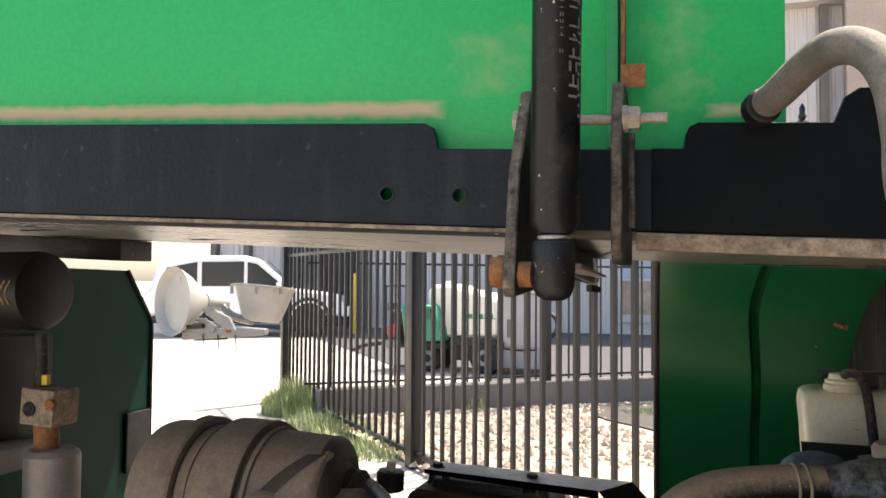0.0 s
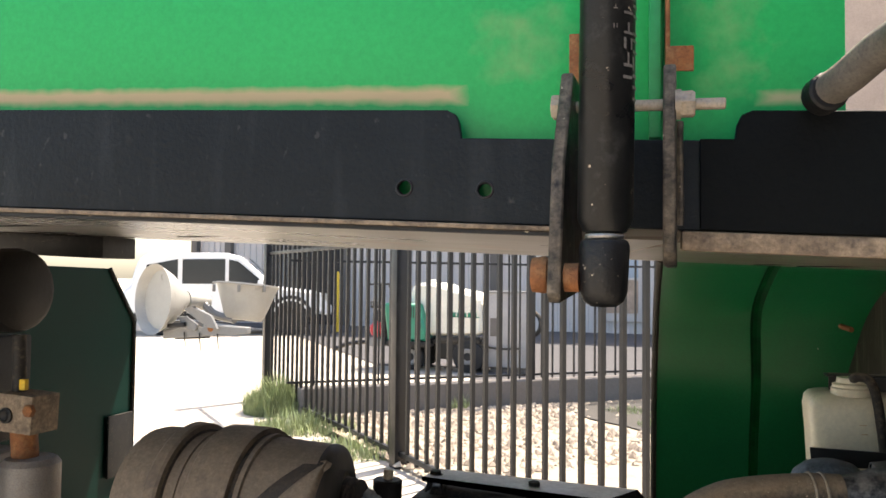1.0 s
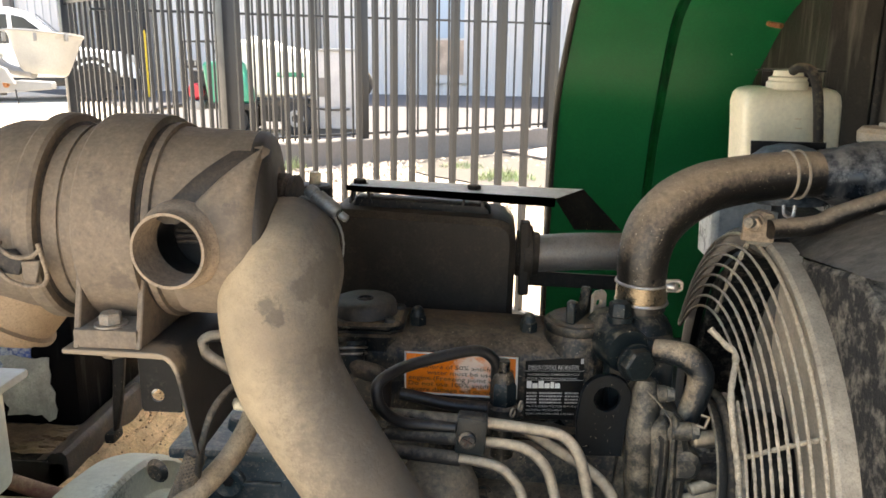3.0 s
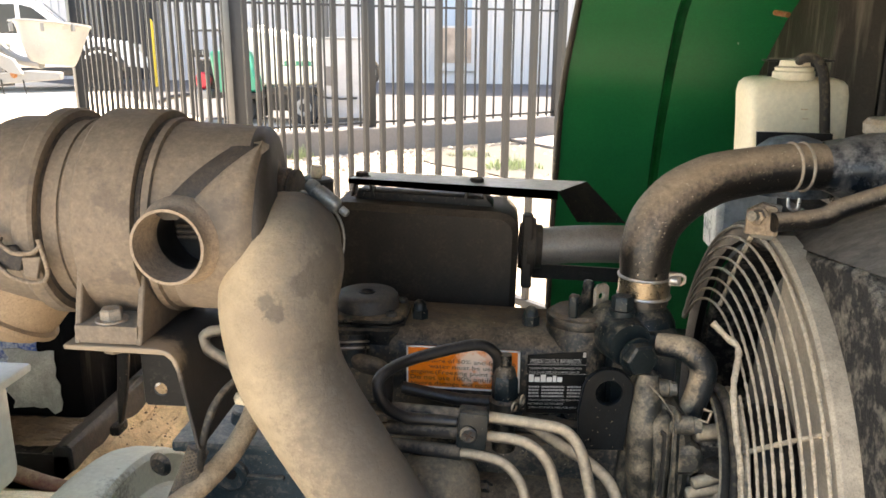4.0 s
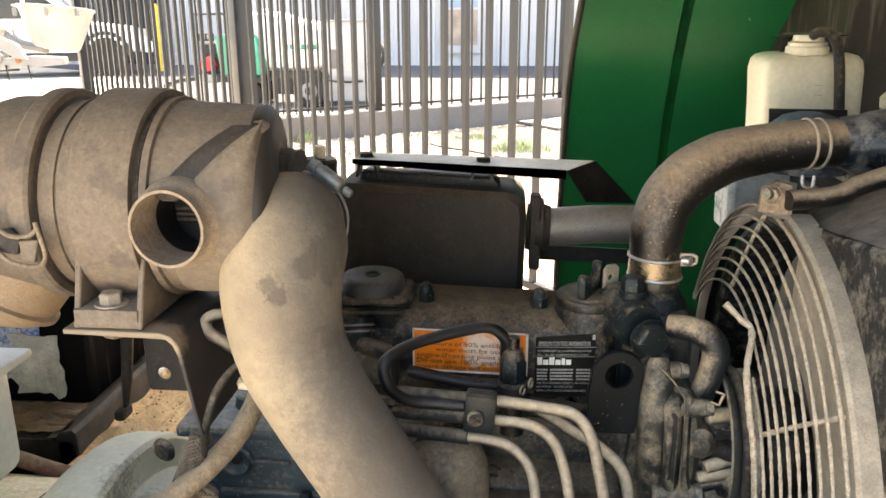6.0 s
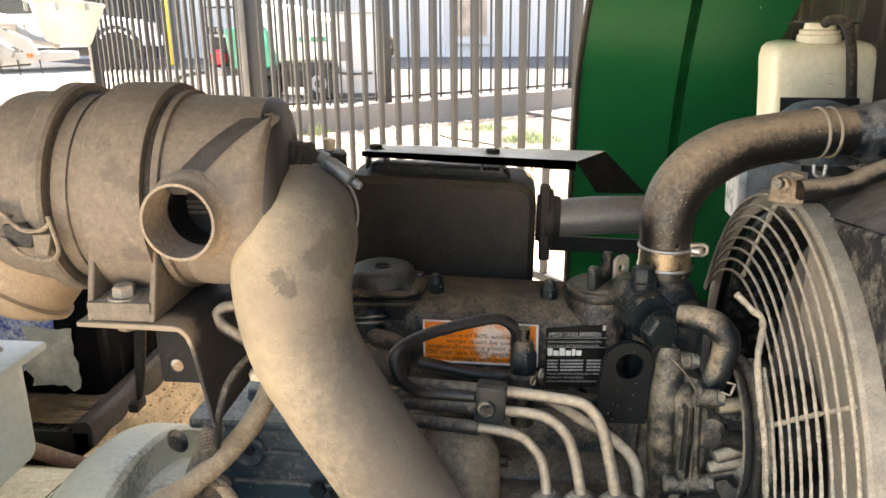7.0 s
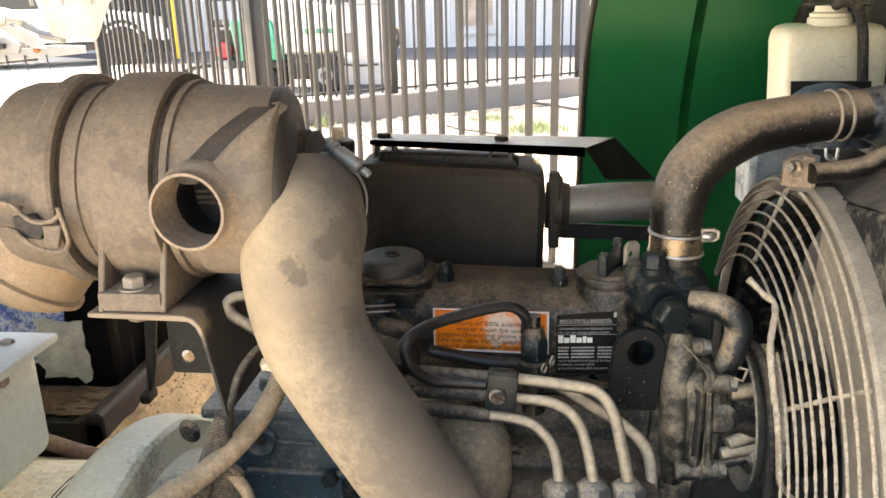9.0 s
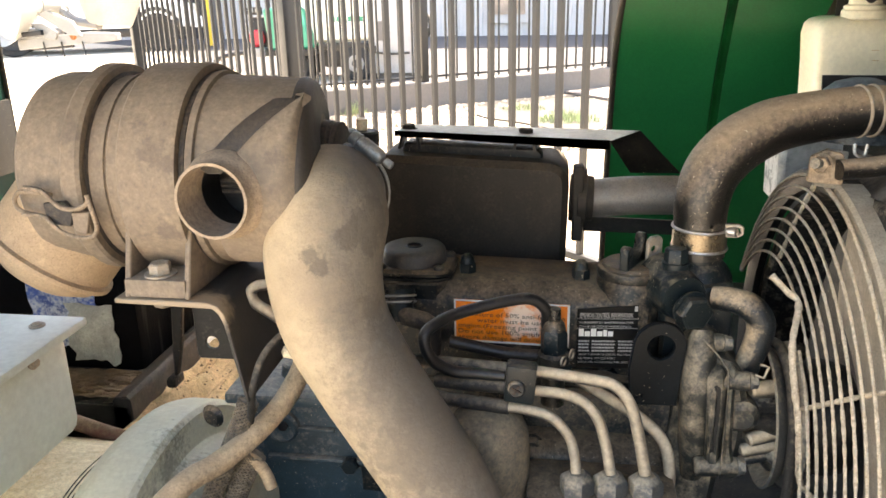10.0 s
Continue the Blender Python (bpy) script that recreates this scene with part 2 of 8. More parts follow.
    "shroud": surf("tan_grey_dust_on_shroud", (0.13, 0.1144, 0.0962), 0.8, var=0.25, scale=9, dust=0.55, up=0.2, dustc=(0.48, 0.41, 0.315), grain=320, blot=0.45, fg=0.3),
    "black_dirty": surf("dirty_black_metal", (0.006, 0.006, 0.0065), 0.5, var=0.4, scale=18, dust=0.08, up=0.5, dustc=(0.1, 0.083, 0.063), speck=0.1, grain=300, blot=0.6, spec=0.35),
    "flap_dust": surf("brown_grey_dusty_flap", (0.05, 0.045, 0.038), 0.8, var=0.3, scale=14, dust=0.35, up=0.3, dustc=(0.29, 0.25, 0.2), bump=0.1, grain=220, blot=0.6, fg=0.3),
    "foam": surf("crumbly_black_foam", (0.014, 0.0135, 0.013), 0.85, var=0.4, scale=28, dust=0.23, up=0.35, dustc=(0.34, 0.3, 0.24), bump=0.8, grain=200, blot=1.2, fg=0.4, grit=0.3),
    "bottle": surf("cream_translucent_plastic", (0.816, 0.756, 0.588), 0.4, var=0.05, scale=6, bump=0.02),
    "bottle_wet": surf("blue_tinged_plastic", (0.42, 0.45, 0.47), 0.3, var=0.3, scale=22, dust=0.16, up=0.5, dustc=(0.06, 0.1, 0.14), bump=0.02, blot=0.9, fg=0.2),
    "grey_box": surf("pale_green_grey_paint", (0.6, 0.65, 0.575), 0.42, var=0.05, scale=8, dust=-0.05, up=0.4, dustc=(0.5, 0.45, 0.35), bump=0.04, blot=0.3),
    "cream": surf("cream_paint", (0.888, 0.78, 0.564), 0.4, var=0.08, scale=8, dust=0.2, up=0.5, dustc=(0.6, 0.468, 0.288), bump=0.05),
    "bell": surf("grey_green_cast_housing", (0.66, 0.655, 0.5), 0.5, var=0.1, scale=9, dust=0.12, up=0.5, dustc=(0.47, 0.39, 0.27), bump=0.08, grain=220, blot=0.35, fg=0.15, grit=0.05),
    "tray_dirt": surf("brown_tray_dirt", (0.24, 0.165, 0.1), 0.95, var=0.4, scale=30, dust=0.15, up=0.0, dustc=(0.22, 0.155, 0.09), bump=0.5, grain=170, blot=0.9),
    "dirt": surf("sandy_dirt", (0.759, 0.5175, 0.276), 0.95, var=0.25, scale=30, dust=0.15, up=0.0, dustc=(0.4, 0.24, 0.11), bump=0.7, grain=170, blot=0.9),
    "battery": surf("black_battery_plastic", (0.002, 0.002, 0.0024), 0.7, var=0.3, scale=12, dust=-0.35, up=0.8, dustc=(0.06, 0.05, 0.04), spec=0.06),
    "blue_label": surf("scuffed_blue_label", (0.03, 0.075, 0.26), 0.5, var=0.5, scale=40, dust=0.42, up=0.0, dustc=(0.42, 0.47, 0.52), blot=2.2, grain=90, fg=0.8),
    "pale_label": surf("torn_pale_label", (0.36, 0.37, 0.32), 0.7, var=0.4, scale=30, blot=0.8),
    "orange": surf("orange_label", (0.85, 0.21, 0.015), 0.3, var=0.1, scale=14, dust=-0.06, up=0.0, dustc=(0.85, 0.6, 0.4), bump=0.02, blot=0.9, fg=0.4),
    "white": surf("white_print", (0.7, 0.68, 0.62), 0.5, var=0.05, scale=30, bump=0.0),
    "black_label": surf("black_label", (0.005, 0.005, 0.005), 0.5, var=0.2, scale=30, bump=0.02, spec=0.12),
    "print_dark": surf("dark_print", (0.03, 0.012, 0.006), 0.6, var=0.1, bump=0.0),
    "yellow": surf("yellow_paint", (0.75, 0.5, 0.03), 0.5, var=0.12),
    "fence": surf("black_fence_paint", (0.006, 0.0066, 0.0085), 0.42, var=0.25, scale=6, dust=0.05, up=0.2, dustc=(0.04, 0.041, 0.045), spec=0.4),
    "ground": surf("pale_gravel_ground", (0.5, 0.44, 0.36), 0.95, var=0.18, scale=1.2, grain=14, bump=0.4),
    "gravel": surf("coarse_tan_gravel", (0.33, 0.27, 0.2), 0.95, var=0.3, scale=5, dust=0.2, up=0.0, dustc=(0.42, 0.36, 0.28), grain=38, bump=0.8, blot=0.9),
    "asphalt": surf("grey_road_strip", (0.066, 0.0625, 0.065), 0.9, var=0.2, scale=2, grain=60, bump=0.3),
    "soil": surf("dark_grey_ground", (0.055, 0.049, 0.041), 0.95, var=0.3, scale=3, dust=0.15, up=0.0, dustc=(0.08, 0.071, 0.058), grain=40, bump=0.5, blot=0.9),
    "concrete": surf("concrete_yard", (0.27, 0.225, 0.19), 0.9, var=0.12, scale=0.8, grain=25, bump=0.15),
    "kerb": surf("grey_concrete_wall", (0.15, 0.135, 0.122), 0.9, var=0.15, scale=2, grain=40, bump=0.15),
    "cladding": surf("white_ribbed_cladding", (0.56, 0.518, 0.495), 0.5, var=0.05, scale=1, bump=0.02),
    "dark": surf("dark_interior", (0.02, 0.02, 0.022), 0.8, var=0.2, scale=1),
    "white_paint": surf("white_car_paint", (0.75, 0.76, 0.77), 0.25, var=0.03, scale=2, coat=0.5, bump=0.0),
    "car_glass": surf("dark_car_glass", (0.02, 0.025, 0.03), 0.08, var=0.05, bump=0.0),
    "tyre": surf("tyre_rubber", (0.02, 0.02, 0.02), 0.85, var=0.2, scale=10),
    "lamp": surf("frosted_lamp_reflector", (0.36, 0.35, 0.32), 0.35, var=0.12, scale=6, bump=0.02),
    "lamp_arm": surf("pale_grey_steel_arm", (0.2, 0.2, 0.195), 0.5, var=0.12, scale=8, bump=0.03),
    "teal": surf("teal_paint", (0.01, 0.2, 0.12), 0.4, var=0.1, scale=5),
    "cream_tank": surf("cream_tank_plastic", (0.78, 0.75, 0.64), 0.5, var=0.06, scale=3),
    "red": surf("red_paint", (0.42, 0.012, 0.025), 0.45, var=0.1, scale=8),
    "leaf": surf("dry_weed_leaf", (0.3, 0.35, 0.17), 0.8, var=0.5, scale=9),
    # same green, darker again to carry the bulkhead's shade
    "bulkhead": surf("shaded_green_bulkhead", (0.0008, 0.027, 0.0205), 0.5, var=0.25, scale=4, bump=0.03, grain=240, spec=0.1),
    "crust": surf("flaking_tan_rust_crust", (0.5, 0.36, 0.24), 0.9, var=0.25, scale=20, dust=0.2, up=0.0, dustc=(0.16, 0.09, 0.055), bump=0.4, grain=180, blot=1.3, fg=0.4),
    "soot": surf("sooty_black_sheet", (0.022, 0.02, 0.0165), 0.5, var=0.4, scale=10, dust=0.04, up=0.1, dustc=(0.09, 0.076, 0.06), blot=0.6, spec=0.3),
    "tan": surf("tan_dusty_steel", (0.16, 0.12, 0.085), 0.8, var=0.35, scale=30, dust=0.36, up=0.0, dustc=(0.45, 0.3438, 0.2375), bump=0.3, grain=240, blot=0.7),
    "glass": surf("window_pane", (0.34, 0.4, 0.48), 0.15, var=0.1, scale=1, bump=0.0),
}


def blotches(m, spots, col, rough=0.6, rag=1.0, soft=0.45):
    """Ragged-edged patches of col about the given points (centre, radius, amount): wear, stains, rust, dust or put-in
    shade.
    """
    nt = m.node_tree
    n, ln = nt.nodes, nt.links
    bs = n["Principled BSDF"]
    src = bs.inputs["Base Color"].links[0].from_socket
    co = n.new("ShaderNodeTexCoord")
    ns = n.new("ShaderNodeTexNoise")
    ns.inputs["Scale"].default_value, ns.inputs["Detail"].default_value, ns.inputs["Roughness"].default_value = 110, 9, 0.75
    ln.new(co.outputs["Object"], ns.inputs["Vector"])
    total = None
    for c, r, amount in spots:
        d = n.new("ShaderNodeVectorMath")
        d.operation = "DISTANCE"
        d.inputs[1].default_value = c
        ln.new(co.outputs["Object"], d.inputs[0])
        k = n.new("ShaderNodeMath")
        k.operation = "MULTIPLY_ADD"
        k.inputs[1].default_value, k.inputs[2].default_value = -1.0 / r, 1.0 - rag * 0.5
        ln.new(d.outputs["Value"], k.inputs[0])
        a = n.new("ShaderNodeMath")
        a.operation = "MULTIPLY_ADD"
        a.inputs[1].default_value = rag
        ln.new(ns.outputs["Fac"], a.inputs[0])
        ln.new(k.outputs[0], a.inputs[2])
        g = n.new("ShaderNodeMapRange")
        for i, v in enumerate((0.0, soft, 0.0, amount)):
            g.inputs[i + 1].default_value = v
        ln.new(a.outputs[0], g.inputs[0])
        if total is None:
            total = g.outputs[0]
        else:
            x = n.new("ShaderNodeMath")
            x.operation = "MAXIMUM"
            ln.new(total, x.inputs[0])
            ln.new(g.outputs[0], x.inputs[1])
            total = x.outputs[0]
    mx = n.new("ShaderNodeMix")
    mx.data_type = "RGBA"
    ln.new(total, mx.inputs[0])
    ln.new(src, mx.inputs[6])
    mx.inputs[7].default_value = (*col, 1)
    ln.new(mx.outputs[2], bs.inputs["Base Color"])


def streaks(m, stretch, col, amount, lo=0.55, hi=0.75):
    """Run-down marks: noise drawn out along one axis."""
    nt = m.node_tree
    n, ln = nt.nodes, nt.links
    bs = n["Principled BSDF"]
    src = bs.inputs["Base Color"].links[0].from_socket
    co, mp_, ns = n.new("ShaderNodeTexCoord"), n.new("ShaderNodeMapping"), n.new("ShaderNodeTexNoise")
    mp_.inputs["Scale"].default_value = stretch
    ns.inputs["Scale"].default_value, ns.inputs["Detail"].default_value = 1.0, 6
    ln.new(co.outputs["Object"], mp_.inputs["Vector"])
    ln.new(mp_.outputs[0], ns.inputs["Vector"])
    g = n.new("ShaderNodeMapRange")
    for i, v in enumerate((lo, hi, 0.0, amount)):
        g.inputs[i + 1].default_value = v
    ln.new(ns.outputs["Fac"], g.inputs[0])
    mx = n.new("ShaderNodeMix")
    mx.data_type = "RGBA"
    ln.new(g.outputs[0], mx.inputs[0])
    ln.new(src, mx.inputs[6])
    mx.inputs[7].default_value = (*col, 1)
    ln.new(mx.outputs[2], bs.inputs["Base Color"])


streaks(M["plastic_dusty"], (30, 30, 30), (0.17, 0.13, 0.096), 0.3, 0.5, 0.75)
streaks(M["plastic_dusty"], (120, 120, 120), (0.15, 0.115, 0.088), 0.25, 0.55, 0.7)
streaks(M["tan_hose"], (45, 45, 45), (0.19, 0.15, 0.11), 0.4, 0.55, 0.72)
streaks(M["tan_hose"], (13, 13, 13), (0.24, 0.185, 0.13), 0.35, 0.52, 0.66)
streaks(M["engine"], (40, 40, 12), (0.05, 0.04, 0.03), 0.5, 0.52, 0.72)
streaks(M["grey_box"], (30, 30, 5), (0.42, 0.42, 0.36), 0.2, 0.54, 0.72)
streaks(M["black_rail"], (160, 160, 110), (0.07, 0.07, 0.066), 0.5, 0.66, 0.74)
streaks(M["black_rail"], (70, 70, 9), (0.026, 0.03, 0.033), 0.4)
streaks(M["underside"], (6, 60, 60), (0.1, 0.06, 0.03), 0.5, 0.58, 0.72)
streaks(M["underside_dark"], (5, 22, 22), (0.02, 0.013, 0.009), 0.85, 0.56, 0.66)
streaks(M["muffler"], (60, 60, 6), (0.038, 0.031, 0.025), 0.5)
streaks(M["soot"], (50, 50, 5), (0.17, 0.16, 0.135), 0.7, 0.52, 0.72)
streaks(M["tank_blue"], (45, 45, 9), (0.33, 0.31, 0.28), 0.55, 0.5, 0.68)
streaks(M["battery"], (70, 70, 5), (0.05, 0.048, 0.044), 0.6, 0.58, 0.74)
streaks(M["bell"], (18, 18, 18), (0.4, 0.36, 0.28), 0.3, 0.55, 0.75)
streaks(M["black_plate"], (30, 90, 90), (0.03, 0.03, 0.03), 0.5)

# ---- mesh helpers ----


def finish(bm, angle=38):
    bmesh.ops.recalc_face_normals(bm, faces=bm.faces)
    lim = radians(angle)
    for f in bm.faces:
        f.smooth = True
    for e in bm.edges:
        e.smooth = len(e.link_faces) == 2 and e.calc_face_angle(0.0) < lim


def thing(name, base, label, category, group="", kind=""):
    ob = new(name)
    ob.location = base
    ob.empty_display_size = 0.05
    return tagged(ob, label, category, group, kind)


def base_of(ob):
    return Vector((0, 0, 0)) if ob.parent else Vector(ob.location)


def part(name, bm, material, parent=None, label="", angle=38):
    """Links bm, which is in world coordinates, as one mesh object under parent."""
    finish(bm, angle)
    me = bpy.data.meshes.new(name)
    bm.to_mesh(me)
    bm.free()
    me.materials.append(M[material] if isinstance(material, str) else material)
    ob = new(name, me)
    if parent:
        ob.parent = parent
        ob.matrix_parent_inverse = Matrix.Translation(-base_of(parent))
    if label:
        tagged(ob, label)
    return ob


def sole(name, bm, material, label, category, group="", kind="", angle=38):
    return tagged(part(name, bm, material, None, "", angle), label, category, group, kind)


def bevel(bm, w, seg=2, lim=40):
    es = [e for e in bm.edges if len(e.link_faces) == 2 and e.calc_face_angle(0.0) > radians(lim)]
    bmesh.ops.bevel(bm, geom=es, offset=w, segments=seg, affect="EDGES", profile=0.6, clamp_overlap=True)


def box(c, s, rot=None, w=0.0, bm=None):
    own = bmesh.new()
    bmesh.ops.create_cube(own, size=1.0, matrix=Matrix.Diagonal((*s, 1)))
    if w:
        bmesh.ops.recalc_face_normals(own, faces=own.faces)
        bevel(own, w)
    own.transform(Matrix.Translation(c) @ (rot or Matrix()))
    return merge(bm, own)


def merge(bm, own):
    if bm is None:
        return own
    me = bpy.data.meshes.new("tmp")
    own.to_mesh(me)
    own.free()
    bm.from_mesh(me)
    bpy.data.meshes.remove(me)
    return bm


def frame_of(axis):
    a = Vector(axis).normalized()
    u = a.orthogonal().normalized()
    if abs(a.z) < 0.9:
        u = Vector((0, 0, 1)).cross(a).normalized()
    return u, a.cross(u), a


def lathe(prof, o, axis, seg=40, bm=None, start=0.0, turn=360.0):
    """Revolves (along, radius) pairs about an axis through o."""
    bm = bm or bmesh.new()
    u, v, a = frame_of(axis)
    o = Vector(o)
    n = seg if turn >= 360 else seg + 1
    rows = []
    for h, r in prof:
        if r <= 1e-6:
            rows.append([bm.verts.new(o + a * h)])
        else:
            rows.append([bm.verts.new(o + a * h + (u * math.cos(t) + v * math.sin(t)) * r)
                         for t in (radians(start + turn * i / seg) for i in range(n))])
    for p, q in zip(rows, rows[1:]):
        for i in range(seg):
            j = (i + 1) % len(p) if len(p) > 1 else 0
            k = (i + 1) % len(q) if len(q) > 1 else 0
            vs = [p[i % len(p)], p[j], q[k], q[i % len(q)]]
            vs = [x for m, x in enumerate(vs) if x not in vs[:m]]
            if len(vs) > 2:
                bm.faces.new(vs)
    return bm


def rod(p0, p1, r, seg=20, r1=None, bm=None, w=0.0):
    d = Vector(p1) - Vector(p0)
    h = d.length
    r1 = r if r1 is None else r1
    prof = [(0, 0), (0, r), (h, r1), (h, 0)] if not w else [(0, 0), (0, r - w), (w, r), (h - w, r1), (h, r1 - w), (h, 0)]
    return lathe(prof, p0, d, seg, bm)


def spline(pts, n=8):
    """Catmull-Rom through the points."""
    p = [Vector(q) for q in pts]
    p = [2 * p[0] - p[1]] + p + [2 * p[-1] - p[-2]]
    out = []
    for i in range(1, len(p) - 2):
        for k in range(n):
            t = k / n
            a, b, c, d = p[i - 1:i + 3]
            out.append(0.5 * (2 * b + (c - a) * t + (2 * a - 5 * b + 4 * c - d) * t * t + (3 * b - a - 3 * c + d) * t ** 3))
    return out + [p[-2]]


def tube(pts, r, seg=14, n=8, closed=False, bm=None, smooth=True, caps=True, wob=0.0, wf=60.0):
    """A round bar or hose along a path; r may be one radius or one for each control point."""
    bm = bm or bmesh.new()
    path = spline(pts, n) if smooth else [Vector(p) for p in pts]
    m = len(path)
    if isinstance(r, (list, tuple)):
        rr = [float(np.interp(i / (m - 1) * (len(r) - 1), range(len(r)), r)) for i in range(m)]
    else:
        rr = [r] * m
    if closed:
        path, rr = path[:-1] if smooth else path, rr
        m = len(path)
    tan = []
    for i in range(m):
        a = path[(i - 1) % m] if closed or i else path[0]
        b = path[(i + 1) % m] if closed or i < m - 1 else path[-1]
        tan.append((b - a).normalized())
    u = frame_of(tan[0])[0]
    rows = []
    for i in range(m):
        u = (u - tan[i] * u.dot(tan[i])).normalized()
        v = tan[i].cross(u)
        k = 1 + wob * noise.noise(path[i] * wf)
        rows.append([bm.verts.new(path[i] + (u * math.cos(t) + v * math.sin(t)) * rr[i] * k) for t in (2 * math.pi * s / seg for s in range(seg))])
    for i in range(m if closed else m - 1):
        a, b = rows[i], rows[(i + 1) % m]
        for s in range(seg):
            bm.faces.new((a[s], a[(s + 1) % seg], b[(s + 1) % seg], b[s]))
    if caps and not closed:
        bm.faces.new(rows[0][::-1])
        bm.faces.new(rows[-1])
    return bm


def torus(c, axis, R, r, seg=48, cs=10, bm=None, a0=0.0, a1=360.0, wob=0.0):
    u, v, a = frame_of(axis)
    full = a1 - a0 >= 360
    pts = [Vector(c) + (u * math.cos(t) + v * math.sin(t)) * R for t in (radians(a0 + (a1 - a0) * i / seg) for i in range(seg + (0 if full else 1)))]
    return tube(pts, r, cs, closed=full, bm=bm, smooth=False, wob=wob, wf=260.0)


def plate(poly, o, u, v, th, holes=(), w=0.0, bm=None):
    """A flat plate: polygon in the axes u, v from o, thickness vector th; holes are (a, b, radius)."""
    own = bmesh.new()
    o, u, v, th = Vector(o), Vector(u), Vector(v), Vector(th)
    loops = [[(a, b) for a, b in poly]]
    for a, b, r in holes:
        loops.append([(a + r * math.cos(t), b + r * math.sin(t)) for t in (2 * math.pi * i / 20 for i in range(20))])
    edges = []
    for lp in loops:
        vs = [own.verts.new(o + u * a + v * b) for a, b in lp]
        edges += [own.edges.new((vs[i], vs[(i + 1) % len(vs)])) for i in range(len(vs))]
    bmesh.ops.triangle_fill(own, use_beauty=True, use_dissolve=False, edges=edges)
    if not holes:
        bmesh.ops.dissolve_limit(own, angle_limit=0.01, verts=own.verts, edges=own.edges)
    ext = bmesh.ops.extrude_face_region(own, geom=own.faces[:])
    bmesh.ops.translate(own, vec=th, verts=[g for g in ext["geom"] if isinstance(g, bmesh.types.BMVert)])
    bmesh.ops.recalc_face_normals(own, faces=own.faces)
    if w:
        bevel(own, w, 1)
    return merge(bm, own)


def hexbolt(c, axis, r, h, washer=0.0, bm=None):
    bm = lathe([(0, 0), (0, r), (h * 0.85, r), (h, r * 0.85), (h, 0)], c, axis, 6, bm)
    if washer:
        lathe([(-0.0015, 0), (-0.0015, washer), (0.001, washer), (0.001, 0)], c, axis, 20, bm)
    return bm


def capnut(c, r, h, bm=None):
    bm = lathe([(0, 0), (0, r), (h * 0.55, r), (h * 0.58, r * 0.9)], c, (0, 0, 1), 6, bm)
    return lathe([(h * 0.55, r * 0.85), (h * 0.8, r * 0.75), (h * 0.95, r * 0.4), (h, 0)], c, (0, 0, 1), 16, bm)


def clamp(c, axis, R, w=0.009, bm=None):
    """A worm-drive hose clamp band."""
    return lathe([(-w / 2, R), (-w / 2, R + 0.0015), (w / 2, R + 0.0015), (w / 2, R)], c, axis, 32, bm)


def bars(rows, o, u, v, out, material, name, parent, label=""):
    """Lines of print as small raised bars: rows of (a0, a1, b, height)."""
    bm = bmesh.new()
    for a0, a1, b, h in rows:
        plate([(a0, b), (a1, b), (a1, b + h), (a0, b + h)], o, u, v, Vector(out), bm=bm)
    return part(name, bm, material, parent, label)


X, Y, Z = Vector((1, 0, 0)), Vector((0, 1, 0)), Vector((0, 0, 1))
TILT = Vector((1, 0, -0.03)).normalized()      # the machine stands slightly off level

# ---- machine enclosure ----
TX, TY = Vector((1, 0.06, -0.04)), Vector((-0.06, 1, 0.012))


def mp(a, b, c):
    """A point in the machine's own axes: along, deep, up."""
    return TX * a + TY * b + Z * c


def mbox(a0, a1, b0, b1, c0, c1, w=0.0, bm=None):
    own = bmesh.new()
    bmesh.ops.create_cube(own, size=1.0)
    for v in own.verts:
        p = v.co + Vector((0.5, 0.5, 0.5))
        v.co = mp(a0 + (a1 - a0) * p.x, b0 + (b1 - b0) * p.y, c0 + (c1 - c0) * p.z)
    if w:
        bmesh.ops.recalc_face_normals(own, faces=own.faces)
        bevel(own, w)
    return merge(bm, own)


def fp(a, b, c):
    """The same, with a counted along the roof's front edge."""
    return mp(a - 0.0265, b, c + 0.0042)


def fbox(a0, a1, b0, b1, c0, c1, w=0.0):
    return mbox(a0 - 0.0265, a1 - 0.0265, b0, b1, c0 + 0.0042, c1 + 0.0042, w)


canopy = thing("canopy_roof", mp(0, -0.05, 1.36), "black-edged machine canopy roof with dusty tan reflective underside", "canopy")
FR = -0.443      # front plate of the roof, in depth
part("roof_sheet", plate([(-1.25, FR + 0.022), (0.215, FR + 0.022), (0.134, 0.33), (-1.25, 0.33)], mp(0, 0, 1.3652), TX, TY, Z * 0.035, w=0.002), "underside", canopy, "dusty grey reflective roof sheet seen from below")
# same sheet, stained, with its dimmer reflection put into a darker colour
part("roof_sheet", plate([(0.216, FR + 0.022), (1.0, FR + 0.022), (1.0, 0.33), (0.135, 0.33)], mp(0, 0, 1.3652), TX, TY, Z * 0.035, w=0.002), "underside_dark", canopy, "stained roof sheet beyond the brace, darkened for its dimmer reflection")
prof = [(-1.25, 1.3655), (1.0, 1.3655), (1.0, 1.4435), (0.351, 1.4425), (0.344, 1.4375), (0.339, 1.4246), (0.273, 1.4246), (0.268, 1.4225), (0.266, 1.418), (0.265, 1.4105), (0.128, 1.4105), (0.127, 1.418), (0.125, 1.423), (0.12, 1.4255), (-1.25, 1.4255)]
part("front_plate", plate(prof, fp(0, FR, 0), TX, Z, TY * 0.004, holes=[(0.097, 1.3835, 0.0037), (0.141, 1.383, 0.0037)], w=0.0006), "black_rail", canopy, "scratched black painted edge plate with two drilled holes")
